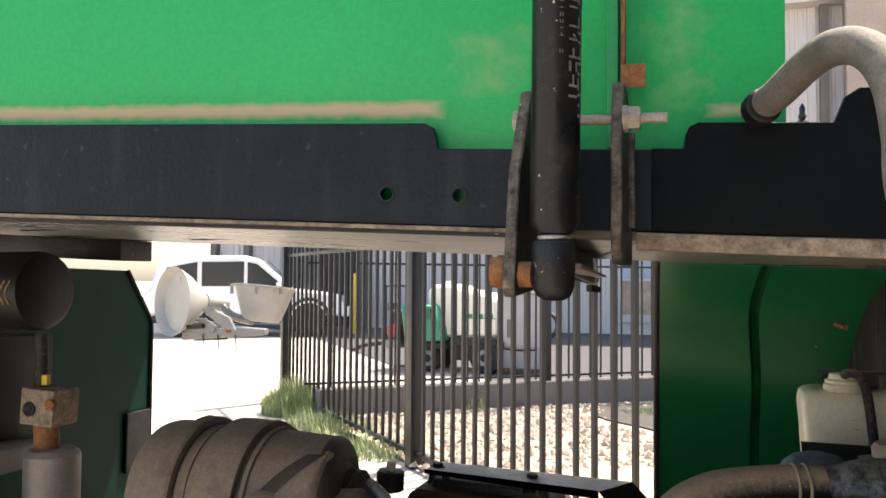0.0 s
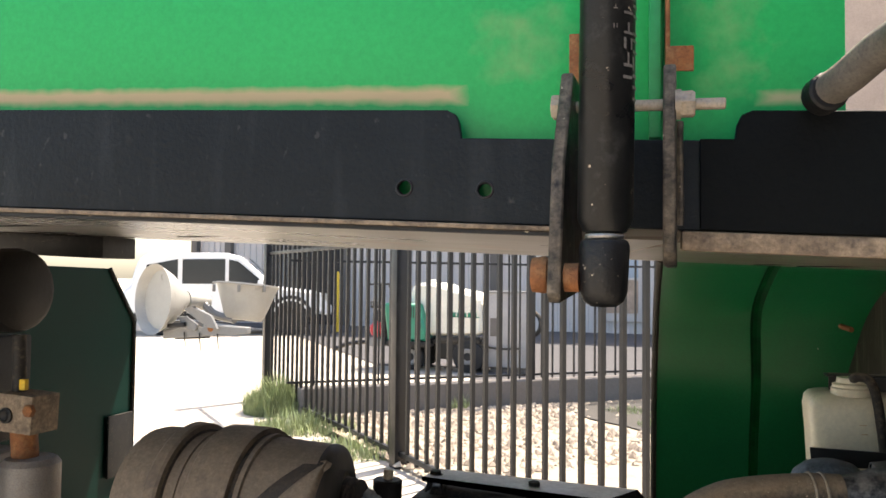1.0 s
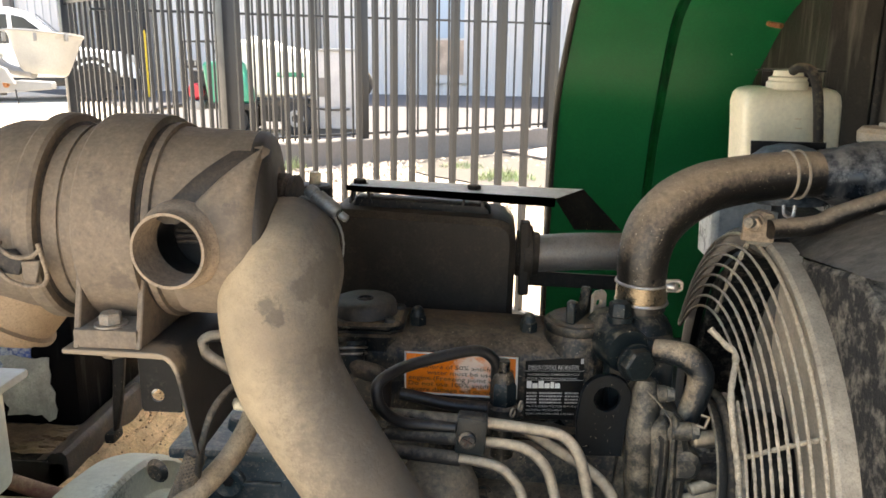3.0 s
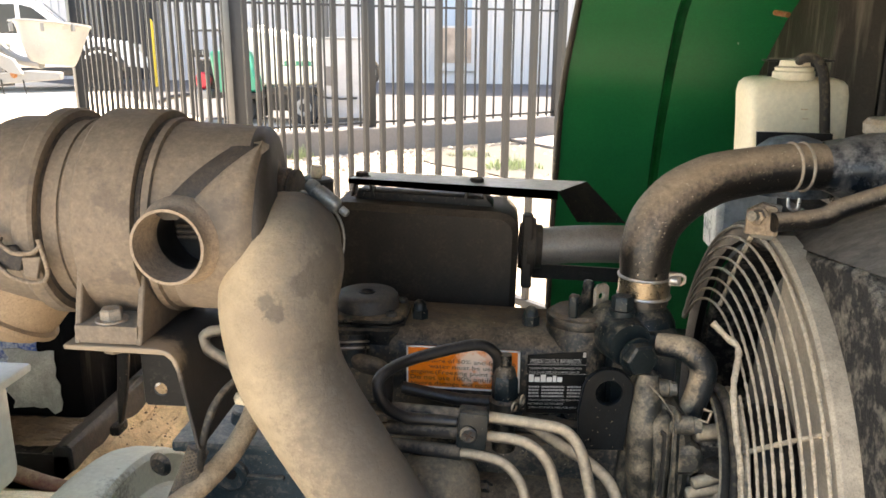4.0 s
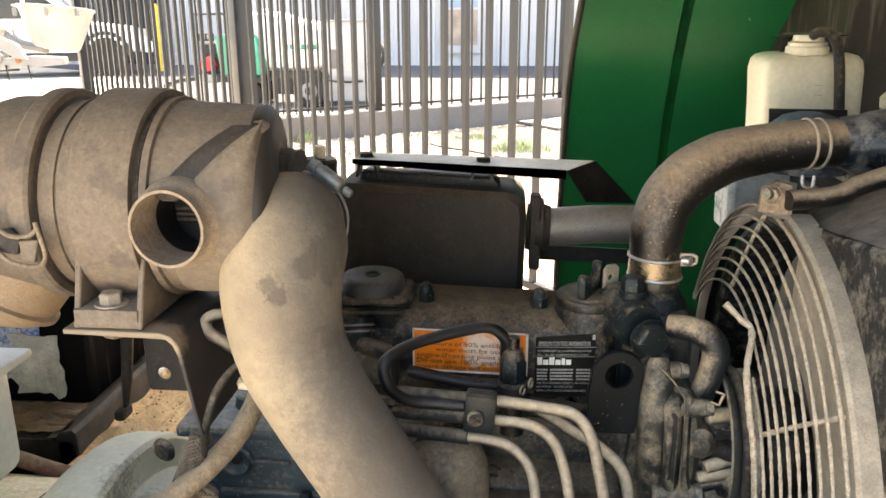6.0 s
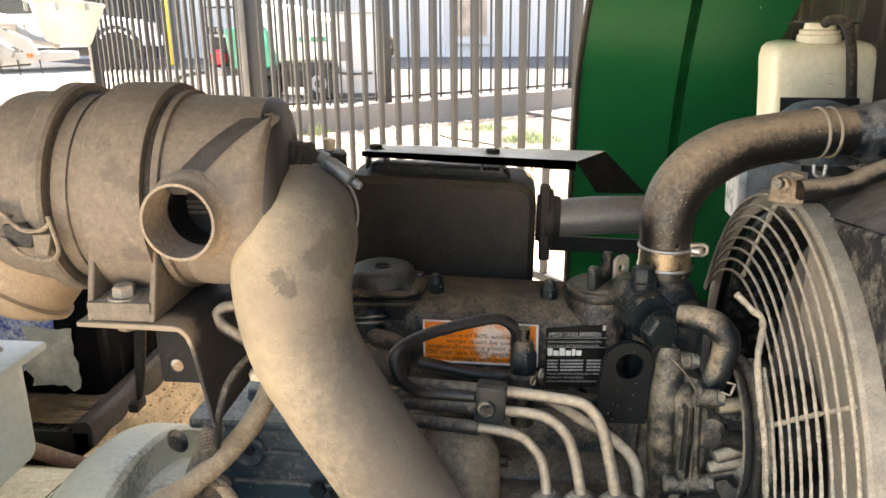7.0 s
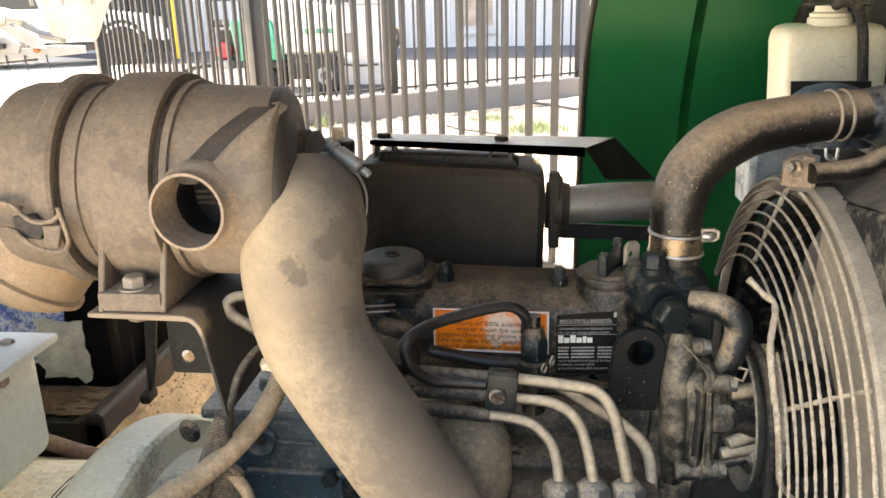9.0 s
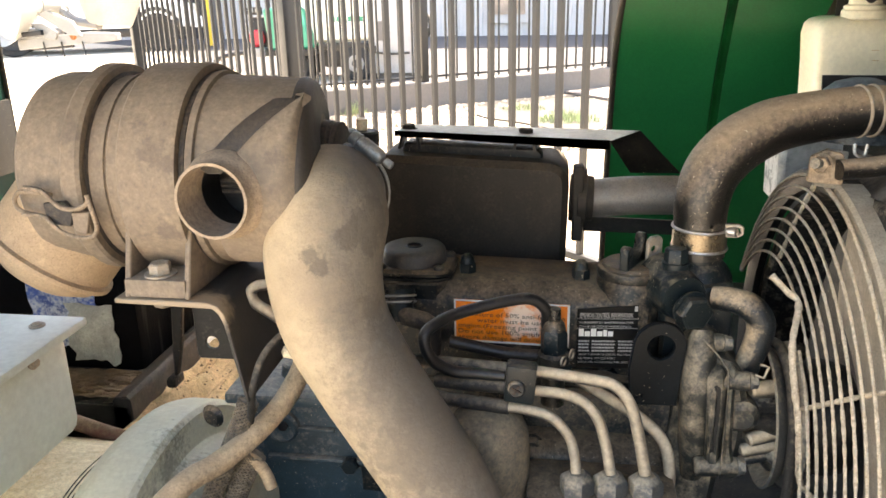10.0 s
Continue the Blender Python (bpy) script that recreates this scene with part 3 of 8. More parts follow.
# overlay in darker black stands for the shade on the right stretch
part("side_plate", plate([(0.2485, 1.3658), (1.0, 1.3658), (1.0, 1.4437), (0.351, 1.4427), (0.344, 1.4377), (0.339, 1.4248), (0.273, 1.4248), (0.268, 1.4227), (0.266, 1.418), (0.265, 1.4107), (0.2485, 1.4107)], fp(0, FR - 0.003, 0), TX, Z, TY * 0.002, w=0.0005), "plate_shade", canopy, "black side plate laid over the edge plate, its shade put into a darker black")
for a in (0.097, 0.141):
    part("hole_rim", torus(fp(a, FR - 0.0004, 1.3833), TY, 0.0043, 0.0006, 24, 6), "black_plate", canopy)
part("lower_lip", fbox(-1.25, 0.182, FR - 0.0035, FR + 0.012, 1.3625, 1.365, 0.0008), "tan", canopy, "dusty folded steel lip")
part("seam_groove", fbox(-1.25, 0.182, FR - 0.001, FR + 0.01, 1.3602, 1.3622), "black_dirty", canopy)
part("lower_lip", fbox(0.24, 1.0, FR - 0.003, FR + 0.012, 1.3555, 1.365, 0.0012), "tan", canopy, "dusty folded steel lip")
# scuffs on the underside: shallow dents and slots
for a, b, l in ((-0.36, -0.22, 0.07), (0.42, 0.12, 0.1), (0.47, 0.02, 0.07), (0.36, 0.2, 0.05), (-0.28, -0.05, 0.06)):
    part("scuff", box(mp(a, b, 1.3648), (l, 0.004, 0.0012), None, 0.0004), "black_dirty", canopy)
blotches(M["underside"], [(q, 0.022, 0.7) for q in ((-0.21, -0.122, 1.362), (-0.213, -0.093, 1.362), (-0.217, -0.058, 1.362), (-0.219, -0.022, 1.362), (-0.22, 0.008, 1.362), (-0.023, -0.124, 1.362), (-0.027, -0.078, 1.362), (-0.032, -0.025, 1.362), (0.065, -0.134, 1.362), (0.059, -0.078, 1.362), (0.052, -0.019, 1.362), (-0.065, -0.126, 1.362), (-0.051, -0.118, 1.362), (-0.007, 0.015, 1.362), (-0.291, -0.059, 1.362), (-0.303, -0.017, 1.362))], (0.2, 0.085, 0.035), rag=1.6, soft=0.5)

# brace under the roof, from the hinge bracket to the rear edge
brace = thing("roof_brace", (0.15, 0, 1.33), "dusty tan angle-iron brace running under the canopy roof", "brace")
b0, b1 = Vector((0.194, -0.455, 1.337)), Vector((0.1, 0.47, 1.338))
bd = (b1 - b0)
side = Vector((bd.y, -bd.x, 0)).normalized()
L = bd.length
part("web", plate([(0, 0.0), (L * 0.86, -0.012), (L, -0.012), (L, 0.005), (L * 0.9, 0.03), (0, 0.02)], b0, bd.normalized(), Z, side * 0.003, holes=[(L * 0.55, 0.014, 0.003), (L * 0.7, 0.014, 0.003), (L * 0.85, 0.014, 0.003)], w=0.0005), "brace_grey", brace)
part("foot_flange", plate([(0, 0.0), (L * 0.9, 0.0), (L * 0.9, 0.02), (0, 0.02)], b0 + Z * -0.002, bd.normalized(), side, Z * 0.003, w=0.0005), "brace_grey", brace)
for k in (0.3, 0.42, 0.54, 0.66, 0.78):
    part("slot", box(b0 + bd * k + Z * (0.012 - 0.01 * k) - side * 0.0005, (0.0026, 0.0012, 0.011), Matrix.Rotation(math.atan2(bd.y, bd.x) - math.pi / 2, 4, "Z") @ Matrix.Rotation(math.pi / 2, 4, "Z"), 0.0004), "dark", brace)
# dark strip put in as the flange's shadow line
part("edge_shadow_gap", tube([b0 + Z * -0.0015 - side * 0.001, b0 + bd * 0.45 + Z * -0.0075 - side * 0.001, b0 + bd * 0.86 + Z * -0.0125 - side * 0.001], 0.0012, 8, 4), "black_dirty", brace, "dark strip standing for the flange's shadow on the lower edge")
for k in (0.55, 0.7, 0.84):
    part("bolt", hexbolt(b0 + bd * k + Z * (-0.013 * min(1, k / 0.86)) - Z * 0.004 + side * 0.008, -Z, 0.006, 0.008), "black_dirty", brace)
part("rear_clip", lathe([(-0.006, 0), (-0.006, 0.012), (0.006, 0.012), (0.006, 0)], b1 - side * 0.004 + Z * -0.004, (0.2, 0.3, 1), 20), "tan", brace)

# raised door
# brighter copy of the green: the door's stronger light is in the colour
door_mat = surf("lit_green_door_enamel", (0.008, 0.42, 0.118), 0.34, var=0.05, scale=5, bump=0.015, grain=260, spec=0.25)


def dust_bands(m, patches, col):
    """Dried dust with soft ragged edges, in patches (x0, x1, z0, z1, soft) on the sheet."""
    nt = m.node_tree
    n, ln = nt.nodes, nt.links
    bs = n["Principled BSDF"]
    src = bs.inputs["Base Color"].links[0].from_socket
    co = n.new("ShaderNodeTexCoord")
    sep = n.new("ShaderNodeSeparateXYZ")
    ns = n.new("ShaderNodeTexNoise")
    ns.inputs["Scale"].default_value, ns.inputs["Detail"].default_value = 90, 8
    ln.new(co.outputs["Object"], sep.inputs[0])
    ln.new(co.outputs["Object"], ns.inputs["Vector"])

    def calc(op, a, b=0.0, c=0.0, clamp=False):
        t = n.new("ShaderNodeMath")
        t.operation, t.use_clamp = op, clamp
        for i, v in enumerate((a, b, c)):
            if isinstance(v, (int, float)):
                t.inputs[i].default_value = v
            else:
                ln.new(v, t.inputs[i])
        return t.outputs[0]

    up = calc("MULTIPLY_ADD", sep.outputs["X"], 0.037, sep.outputs["Z"])
    wob = calc("MULTIPLY_ADD", ns.outputs["Fac"], 0.9, -0.45)
    total = None
    for x0, x1, z0, z1, soft, amount in patches:
        f = None
        for v, lo, hi, s in ((sep.outputs["X"], x0, x1, soft * 2.5), (up, z0, z1, soft)):
            d = calc("SUBTRACT", (hi - lo) / 2, calc("ABSOLUTE", calc("SUBTRACT", v, (hi + lo) / 2)))
            g = calc("ADD", calc("DIVIDE", d, s), wob, clamp=False)
            f = g if f is None else calc("MINIMUM", f, g)
        f = calc("MULTIPLY", calc("MULTIPLY", f, 1.0, clamp=True), amount)
        total = f if total is None else calc("MAXIMUM", total, f)
    mx = n.new("ShaderNodeMix")
    mx.data_type = "RGBA"
    ln.new(total, mx.inputs[0])
    ln.new(src, mx.inputs[6])
    mx.inputs[7].default_value = (*col, 1)
    ln.new(mx.outputs[2], bs.inputs["Base Color"])
    rg = n.new("ShaderNodeMapRange")
    rg.inputs[3].default_value, rg.inputs[4].default_value = 0.3, 0.9
    ln.new(total, rg.inputs[0])
    ln.new(rg.outputs[0], bs.inputs["Roughness"])


dust_bands(door_mat, [(-1.3, 0.128, 1.4305, 1.443, 0.0045, 0.9), (0.275, 0.306, 1.4295, 1.439, 0.004, 0.7), (0.246, 0.282, 1.432, 1.502, 0.03, 0.45), (0.128, 0.18, 1.442, 1.486, 0.026, 0.35)], (0.6, 0.44, 0.28))
door = thing("raised_door", fp(0, FR + 0.02, 1.4), "bright green enamelled canopy door standing raised, dusty along its foot", "door")
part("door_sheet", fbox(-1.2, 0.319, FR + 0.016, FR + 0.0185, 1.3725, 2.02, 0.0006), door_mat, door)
part("hinge_flange", fbox(0.2245, 0.2305, FR + 0.0055, FR + 0.0158, 1.4125, 1.56, 0.0006), "green_door", door)
part("hinge_gusset", fbox(0.2325, 0.2345, FR - 0.003, FR + 0.0158, 1.426, 1.6, 0.0004), "rust", door, "rusty brown hinge strap")
part("hinge_tab", fbox(0.2325, 0.2455, FR - 0.0075, FR - 0.0055, 1.4435, 1.456, 0.0005), "rust", door, "rusty brown hinge tab")
part("weld_tab", fbox(0.184, 0.191, FR + 0.006, FR + 0.0158, 1.432, 1.467, 0.0005), "rust", door, "rust-stained weld tab")

# unseen sheet on the far roof edge, added to keep sun off the bed
far_shade = thing("far_shade_sheet", mp(-0.4, 0.34, 1.38), "unseen green sheet added along the far roof edge to shade the bed", "door")
part("door_sheet", plate([(-1.2, 0.0), (0.2, 0.0), (0.2, 0.45), (-1.2, 0.45)], mp(0, 0.335, 1.388), TX, (TY + Z * 0.42).normalized(), Z * 0.003), "green_panel", far_shade)
part("door_lip", plate([(-1.2, 0.0), (0.2, 0.0), (0.2, 0.02), (-1.2, 0.02)], mp(0, 0.335, 1.388) + (TY + Z * 0.42).normalized() * 0.45, TX, Z, TY * 0.003), "green_panel", far_shade)

# hinge brackets and bolt
for nm, x, y0, z0, z1, lean in (("left", 0.1885, -0.524, 1.321, 1.4235, 0.0), ("right", 0.2325, -0.484, 1.337, 1.4275, 0.0)):
    br = thing("hinge_bracket", (x, y0, z0), "worn black steel hinge bracket plate bolted to the roof edge", "bracket", "hinge brackets")
    d = abs(-0.441 - y0)
    poly = [(0, 0.004), (0.004, 0), (d + 0.012, 0.006), (d + 0.012, 0.05), (d * 0.8, z1 - z0), (d * 0.45, z1 - z0), (0.012, 0.06)] if nm == "left" else [(0, 0.006), (0.006, 0), (d + 0.012, 0), (d + 0.012, 0.05), (d * 0.75, z1 - z0), (d * 0.2, z1 - z0), (0, 0.06)]
    part("bracket_plate", plate(poly, (x, y0, z0), Y, Vector((lean, 0, 1)).normalized(), X * 0.0055, w=0.0008), "worn_plate", br)
    part("weld_bead", tube([(x + 0.0068, -0.446, z0 + 0.02), (x + 0.007, -0.4465, z0 + 0.04), (x + 0.0066, -0.446, z0 + 0.07)], 0.002, 8, 6, wob=0.3), "worn_plate", br, "rough weld bead")
pin = thing("hinge_bolt", (0.24, -0.475, 1.409), "pale zinc hinge bolt with nut through the bracket plates", "bolt")
part("shank", rod((0.182, -0.475, 1.4105), (0.259, -0.475, 1.4085), 0.0026, 14, w=0.0006), "pale_bolt", pin)
part("nut", hexbolt((0.2392, -0.475, 1.409), X, 0.0062, 0.007, 0.0068), "pale_bolt", pin)
part("head", hexbolt((0.1875, -0.475, 1.4105), -X, 0.006, 0.005), "pale_bolt", pin)
lug = thing("strut_pin", (0.182, -0.51, 1.332), "rusty orange pin head and collar holding the gas strut", "pin")
part("pin_head", lathe([(0, 0), (0, 0.0072), (0.005, 0.0078), (0.0066, 0.007), (0.0066, 0)], (0.1805, -0.51, 1.3325), X, 20), "rust", lug)
part("collar", lathe([(0, 0), (0, 0.006), (0.006, 0.006), (0.006, 0)], (0.1945, -0.514, 1.3315), X, 18), "rust", lug)

strut = thing("gas_strut", (0.211, -0.515, 1.32), "black gas strut with scuffed end fitting and faded pale printing", "gas strut")
SA = Vector((0.01, 0.0, 1)).normalized()
part("cylinder", lathe([(0, 0), (0, 0.006), (0.001, 0.0085), (0.006, 0.0112), (0.4, 0.0116), (0.4, 0)], (0.2107, -0.515, 1.349), SA, 32), "strut", strut)
part("end_socket", lathe([(-0.0285, 0), (-0.0282, 0.005), (-0.026, 0.008), (-0.022, 0.0095), (-0.004, 0.0102), (-0.0018, 0.0095), (-0.001, 0.008), (-0.001, 0)], (0.2105, -0.515, 1.348), SA, 28), "black_dirty", strut, "scuffed black end socket")
part("neck_ring", torus((0.2105, -0.515, 1.3482), Z, 0.0068, 0.0011, 28, 8), "steel", strut)
marks = bmesh.new()
random.seed(5)
for col, ang, z0, z1 in ((0, -70, 1.4, 1.56), (1, -96, 1.408, 1.56), (2, -118, 1.43, 1.5)):
    z = z0
    while z < z1:
        h = random.uniform(0.0042, 0.006) if col < 2 else random.uniform(0.0012, 0.002)
        p0 = Vector((0.2107 + (z - 1.349) * 0.01, -0.515, z))
        wide = 24 if col < 2 else 8
        k = random.randint(0, 3)
        strokes = {0: ((0, 0, 1, 0.22), (0, 0.78, 1, 1)), 1: ((0, 0, 0.25, 1), (0.75, 0, 1, 1)), 2: ((0, 0.4, 1, 0.62),), 3: ((0, 0, 1, 0.22), (0.4, 0.2, 0.6, 1))}[k]
        for a0, b0_, a1, b1_ in strokes:
            lathe([(b0_ * h, 0.01162), (b0_ * h, 0.0117), (b1_ * h, 0.0117)], p0, Z, 3, marks, ang + a0 * wide, (a1 - a0) * wide)
        z += h + (0.0014 if random.random() < 0.85 else 0.006)
tagged(part("printing", marks, "pipe", strut, "faded pale unreadable printing"), kind="stuff")

# hose looping over the roof edge
cl = thing("cable_loop", (0.303, -0.44, 1.418), "dusty grey rubber cable looped over the canopy edge", "cable")
part("sheath", tube([(0.303, -0.44, 1.418), (0.311, -0.455, 1.422), (0.322, -0.475, 1.43), (0.33, -0.5, 1.43), (0.339, -0.515, 1.424), (0.345, -0.53, 1.408), (0.347, -0.54, 1.384), (0.347, -0.55, 1.357), (0.36, -0.56, 1.3), (0.37, -0.57, 1.2)], 0.008, 16, 8), "cable_grey", cl, "grey rubber sheath")
part("ferrule", rod((0.302, -0.437, 1.417), (0.305, -0.447, 1.418), 0.0092, 16, w=0.001), "black_dirty", cl, "dark ferrule at the door foot")

# far side panels with rolled top
def seam_at(c, off=0.0):
    """Where the crease runs across the panel at height c."""
    k = min(1.0, max(0.0, (c - 1.12) / 0.2))
    return SEAM + off - 0.022 * k * k * (3 - 2 * k)


def rolled(a0, a1, prof, th=0.0025):
    bm = bmesh.new()
    pts = [(b, c) for b, c in prof]
    rows = []
    for a in (a0, a1):
        for off in (0.0, th):
            rows.append([bm.verts.new(mp(a(c) if callable(a) else a, b + off, c + off * 0.4)) for b, c in pts])
    def strip(p, q):
        for i in range(len(p) - 1):
            bm.faces.new((p[i], p[i + 1], q[i + 1], q[i]))
    strip(rows[0], rows[2])
    strip(rows[1], rows[3])
    strip(rows[0], rows[1])
    strip(rows[2], rows[3])
    for k in (0, -1):
        bm.faces.new((rows[0][k], rows[1][k], rows[3][k], rows[2][k]))
    return bm


def smooth_prof(pr, n=5):
    return [(p.x, p.y) for p in spline([(a, b, 0) for a, b in pr], n)]


SIDE = smooth_prof([(0.332, 1.369), (0.387, 1.357), (0.52, 1.304), (0.607, 1.237), (0.704, 1.135), (0.75, 0.983), (0.783, 0.796), (0.79, 0.42)])
EA = 0.224
SEAM = 0.407
far_panel = thing("side_panel", mp(0.5, 0.66, 0.42), "green rolled-top enclosure side panel, shade put into its dark tone, with black edge trim", "panel")
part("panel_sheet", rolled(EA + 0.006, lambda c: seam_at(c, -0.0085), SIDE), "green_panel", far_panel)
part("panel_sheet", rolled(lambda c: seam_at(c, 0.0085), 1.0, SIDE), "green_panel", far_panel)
# pressed crease: its shade is put in as a darker green strip
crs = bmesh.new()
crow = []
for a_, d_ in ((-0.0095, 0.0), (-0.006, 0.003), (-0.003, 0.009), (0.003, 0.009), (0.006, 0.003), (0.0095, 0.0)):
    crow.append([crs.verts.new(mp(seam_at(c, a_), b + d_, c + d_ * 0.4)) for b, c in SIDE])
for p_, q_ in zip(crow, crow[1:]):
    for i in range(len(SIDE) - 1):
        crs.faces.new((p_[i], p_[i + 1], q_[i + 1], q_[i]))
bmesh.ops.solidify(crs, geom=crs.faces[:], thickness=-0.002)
part("pressed_crease", crs, "crease_shade", far_panel, "pressed crease in the green sheet, its shade put into a darker green")
part("edge_trim", tube([mp(EA + 0.003, b, c) for b, c in SIDE[::2]], 0.0055, 10, 2), "rubber", far_panel, "black rubber edge trim")
for s in (-1, 1):
    part("scratch", tube([(0.441, 0.628, 1.247), (0.437, 0.642, 1.225) if s < 0 else (0.457, 0.642, 1.219)], 0.0009, 6, 2), "pale_label", far_panel, "pale scratched chevron mark")
left_panel = thing("bulkhead", (-0.83, 0.2, 0.42), "green bulkhead panel closing the engine bay, shade put into its dark tone", "panel")
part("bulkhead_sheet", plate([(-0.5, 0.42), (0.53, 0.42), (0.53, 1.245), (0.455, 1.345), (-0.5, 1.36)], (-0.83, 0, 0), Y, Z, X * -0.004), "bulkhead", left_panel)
part("edge_trim", tube([(-0.828, 0.53, 0.42), (-0.828, 0.531, 0.9), (-0.828, 0.531, 1.24), (-0.828, 0.455, 1.345)], 0.004, 8, 4, smooth=False), "rubber", left_panel, "black rubber edge trim")
part("latch_plate", box((-0.824, 0.49, 1.0), (0.006, 0.07, 0.12), None, 0.002), "black_dirty", left_panel, "black steel latch plate")
part("top_rail", mbox(-0.9, -0.62, 0.24, 0.325, 1.33, 1.3648, 0.003), "black_dirty", left_panel, "dusty black roof bearer end")

# black inner sheet behind the coolant bottle and tan bracket above it
inner = thing("inner_sheet", (0.6, 0.5, 0.9), "dirty black steel sheet beside the radiator, streaked with dust", "sheet metal")
part("sheet", plate([(b, c) for b, c in SIDE if c > 0.95] + [(0.40, 0.95), (0.40, 1.36)] , TX * 0.55, TY, Z, TX * 0.003), "soot", inner, "black end sheet cut to the panel's curve")
part("side_sheet", plate([(0.522, 0.9), (0.95, 0.9), (0.95, 1.34), (0.522, 1.335)], (0, 0.42, 0), X, Z, Y * 0.003), "soot", inner, "streaked black radiator guard")
part("sheet_fold", box((0.592, 0.416, 1.16), (0.012, 0.008, 0.34), None, 0.003), "black_dirty", inner)
part("sheet_fold", box((0.685, 0.416, 1.16), (0.012, 0.008, 0.34), None, 0.003), "black_dirty", inner)
part("stud", rod((0.47, 0.515, 1.265), (0.481, 0.49, 1.261), 0.004, 10), "rust", inner, "rusty stud")
tb = mbox(0.545, 0.95, 0.3, 0.36, 1.313, 1.352)
bmesh.ops.subdivide_edges(tb, edges=tb.edges[:], cuts=14, use_grid_fill=True)
for v in tb.verts:
    v.co += Vector((noise.noise(v.co * 60), noise.noise(v.co * 60 + Vector((7, 0, 0))), noise.noise(v.co * 45 + Vector((0, 9, 0))))) * 0.004
part("top_bracket", tb, "crust", inner, "tan dust-caked top bracket")
part("shelf_edge", box((0.474, 0.41, 1.201), (0.085, 0.03, 0.0025), None, 0.0006), "black_plate", inner)

# unseen end wall beyond the radiator, added to cut light from the right
end_wall = thing("unseen_end_panel", mp(0.98, 0.0, 0.42), "plain green end panel added unseen beyond the radiator to cut side light", "panel")
part("end_sheet", plate([(b, c) for b, c in SIDE] + [(-0.5, 0.42), (-0.5, 1.2), (-0.44, 1.36)], TX * 0.98, TY, Z, TX * 0.003), "bulkhead", end_wall)

# bed of the machine
bed = thing("machine_bed", (0, 0, 0), "dirt-covered machine bed on a plain dark base", "machine base")
part("floor_pan", box((0.0, 0.1, 0.70), (2.2, 1.2, 0.02), None, 0.003), "black_dirty", bed)
part("base_skirt", box((0.0, 0.1, 0.345), (2.2, 1.2, 0.688), None, 0.004), "black_dirty", bed, "plain black base")
def dirt_sheet(x0, x1, y0, y1, z, n=40, amp=1.0):
    bm = bmesh.new()
    g = [[bm.verts.new((x0 + (x1 - x0) * i / n, y0 + (y1 - y0) * j / n,
                        z + amp * 0.022 * max(0.0, 1 - i / n * 4.5) * (amp > 0.5) + amp * 0.012 * noise.noise(Vector((i * 0.17, j * 0.17, 3))) + 0.004 * noise.noise(Vector((i * 0.9, j * 0.9, 7))))) for j in range(n + 1)] for i in range(n + 1)]
    for i in range(n):
        for j in range(n):
            bm.faces.new((g[i][j], g[i + 1][j], g[i + 1][j + 1], g[i][j + 1]))
    return bm
sole("dirt_layer", dirt_sheet(-0.376, -0.2, -0.06, 0.68, 0.742, 60), "dirt", "sandy brown dirt lying on the machine bed", "dirt", kind="stuff")
random.seed(61)
crumbs = bmesh.new()
for _ in range(700):
    x_, y_ = random.uniform(-0.37, -0.21), random.uniform(-0.05, 0.45)
    r_, t_ = random.uniform(0.0008, 0.0028) * (1.6 if random.random() < 0.1 else 1), random.uniform(0, 6.28)
    i_, j_ = (x_ + 0.376) / 0.176 * 60, (y_ + 0.06) / 0.74 * 60
    z_ = 0.742 + 0.022 * max(0.0, 1 - i_ / 60 * 4.5) + 0.012 * noise.noise(Vector((i_ * 0.17, j_ * 0.17, 3))) + 0.004 * noise.noise(Vector((i_ * 0.9, j_ * 0.9, 7)))
    ring = [crumbs.verts.new((x_ + math.cos(t_ + k * 1.2566) * r_ * random.uniform(0.7, 1.2), y_ + math.sin(t_ + k * 1.2566) * r_ * random.uniform(0.7, 1.2), z_ - 0.0004)) for k in range(5)]
    top = crumbs.verts.new((x_, y_, z_ + r_ * random.uniform(0.6, 1.1)))
    for k in range(5):
        crumbs.faces.new((ring[k], ring[(k + 1) % 5], top))
sole("dirt_crumbs", crumbs, "tray_dirt", "brown crumbs scattered on the sandy dirt", "dirt", kind="stuff", angle=15)
sole("tray_dirt", dirt_sheet(-0.7, -0.4, 0.042, 0.108, 0.787, 30, 0.16), "tray_dirt", "sandy brown dirt lying on the battery tray", "dirt", kind="stuff")

# ---- engine ----
def words(txt, o, u, v, width, height, material, name, parent, th=0.0002):
    """A line of text, fitted to width and height, in the plane u, v."""
    cu = bpy.data.curves.new("line", "FONT")
    cu.body, cu.size, cu.resolution_u = txt, 1.0, 2
    ob = bpy.data.objects.new("line", cu)
    me = bpy.data.meshes.new_from_object(ob)
    bm = bmesh.new()
    bm.from_mesh(me)
    bpy.data.objects.remove(ob)
    bpy.data.meshes.remove(me)
    bpy.data.curves.remove(cu)
    x0, x1 = min(q.co.x for q in bm.verts), max(q.co.x for q in bm.verts)
    u, v, o = Vector(u), Vector(v), Vector(o)
    w = u.cross(v).normalized()
    for q in bm.verts:
        q.co = o + u * ((q.co.x - x0) / (x1 - x0) * width) + v * (q.co.y / 0.7 * height) + w * th
    return part(name, bm, material, parent)


eng = thing("diesel_engine", (0.05, 0.07, 0.71), "dusty dark three-cylinder diesel engine with steel fuel pipes", "engine")
# head cover: section in depth and height, drawn along x
def section(poly, x0, x1, w=0.004, drop=0.03):
    return plate(poly, (x0, 0, -drop * x0), Y, Z, Vector((x1 - x0, 0, -drop * (x1 - x0))), w=w)


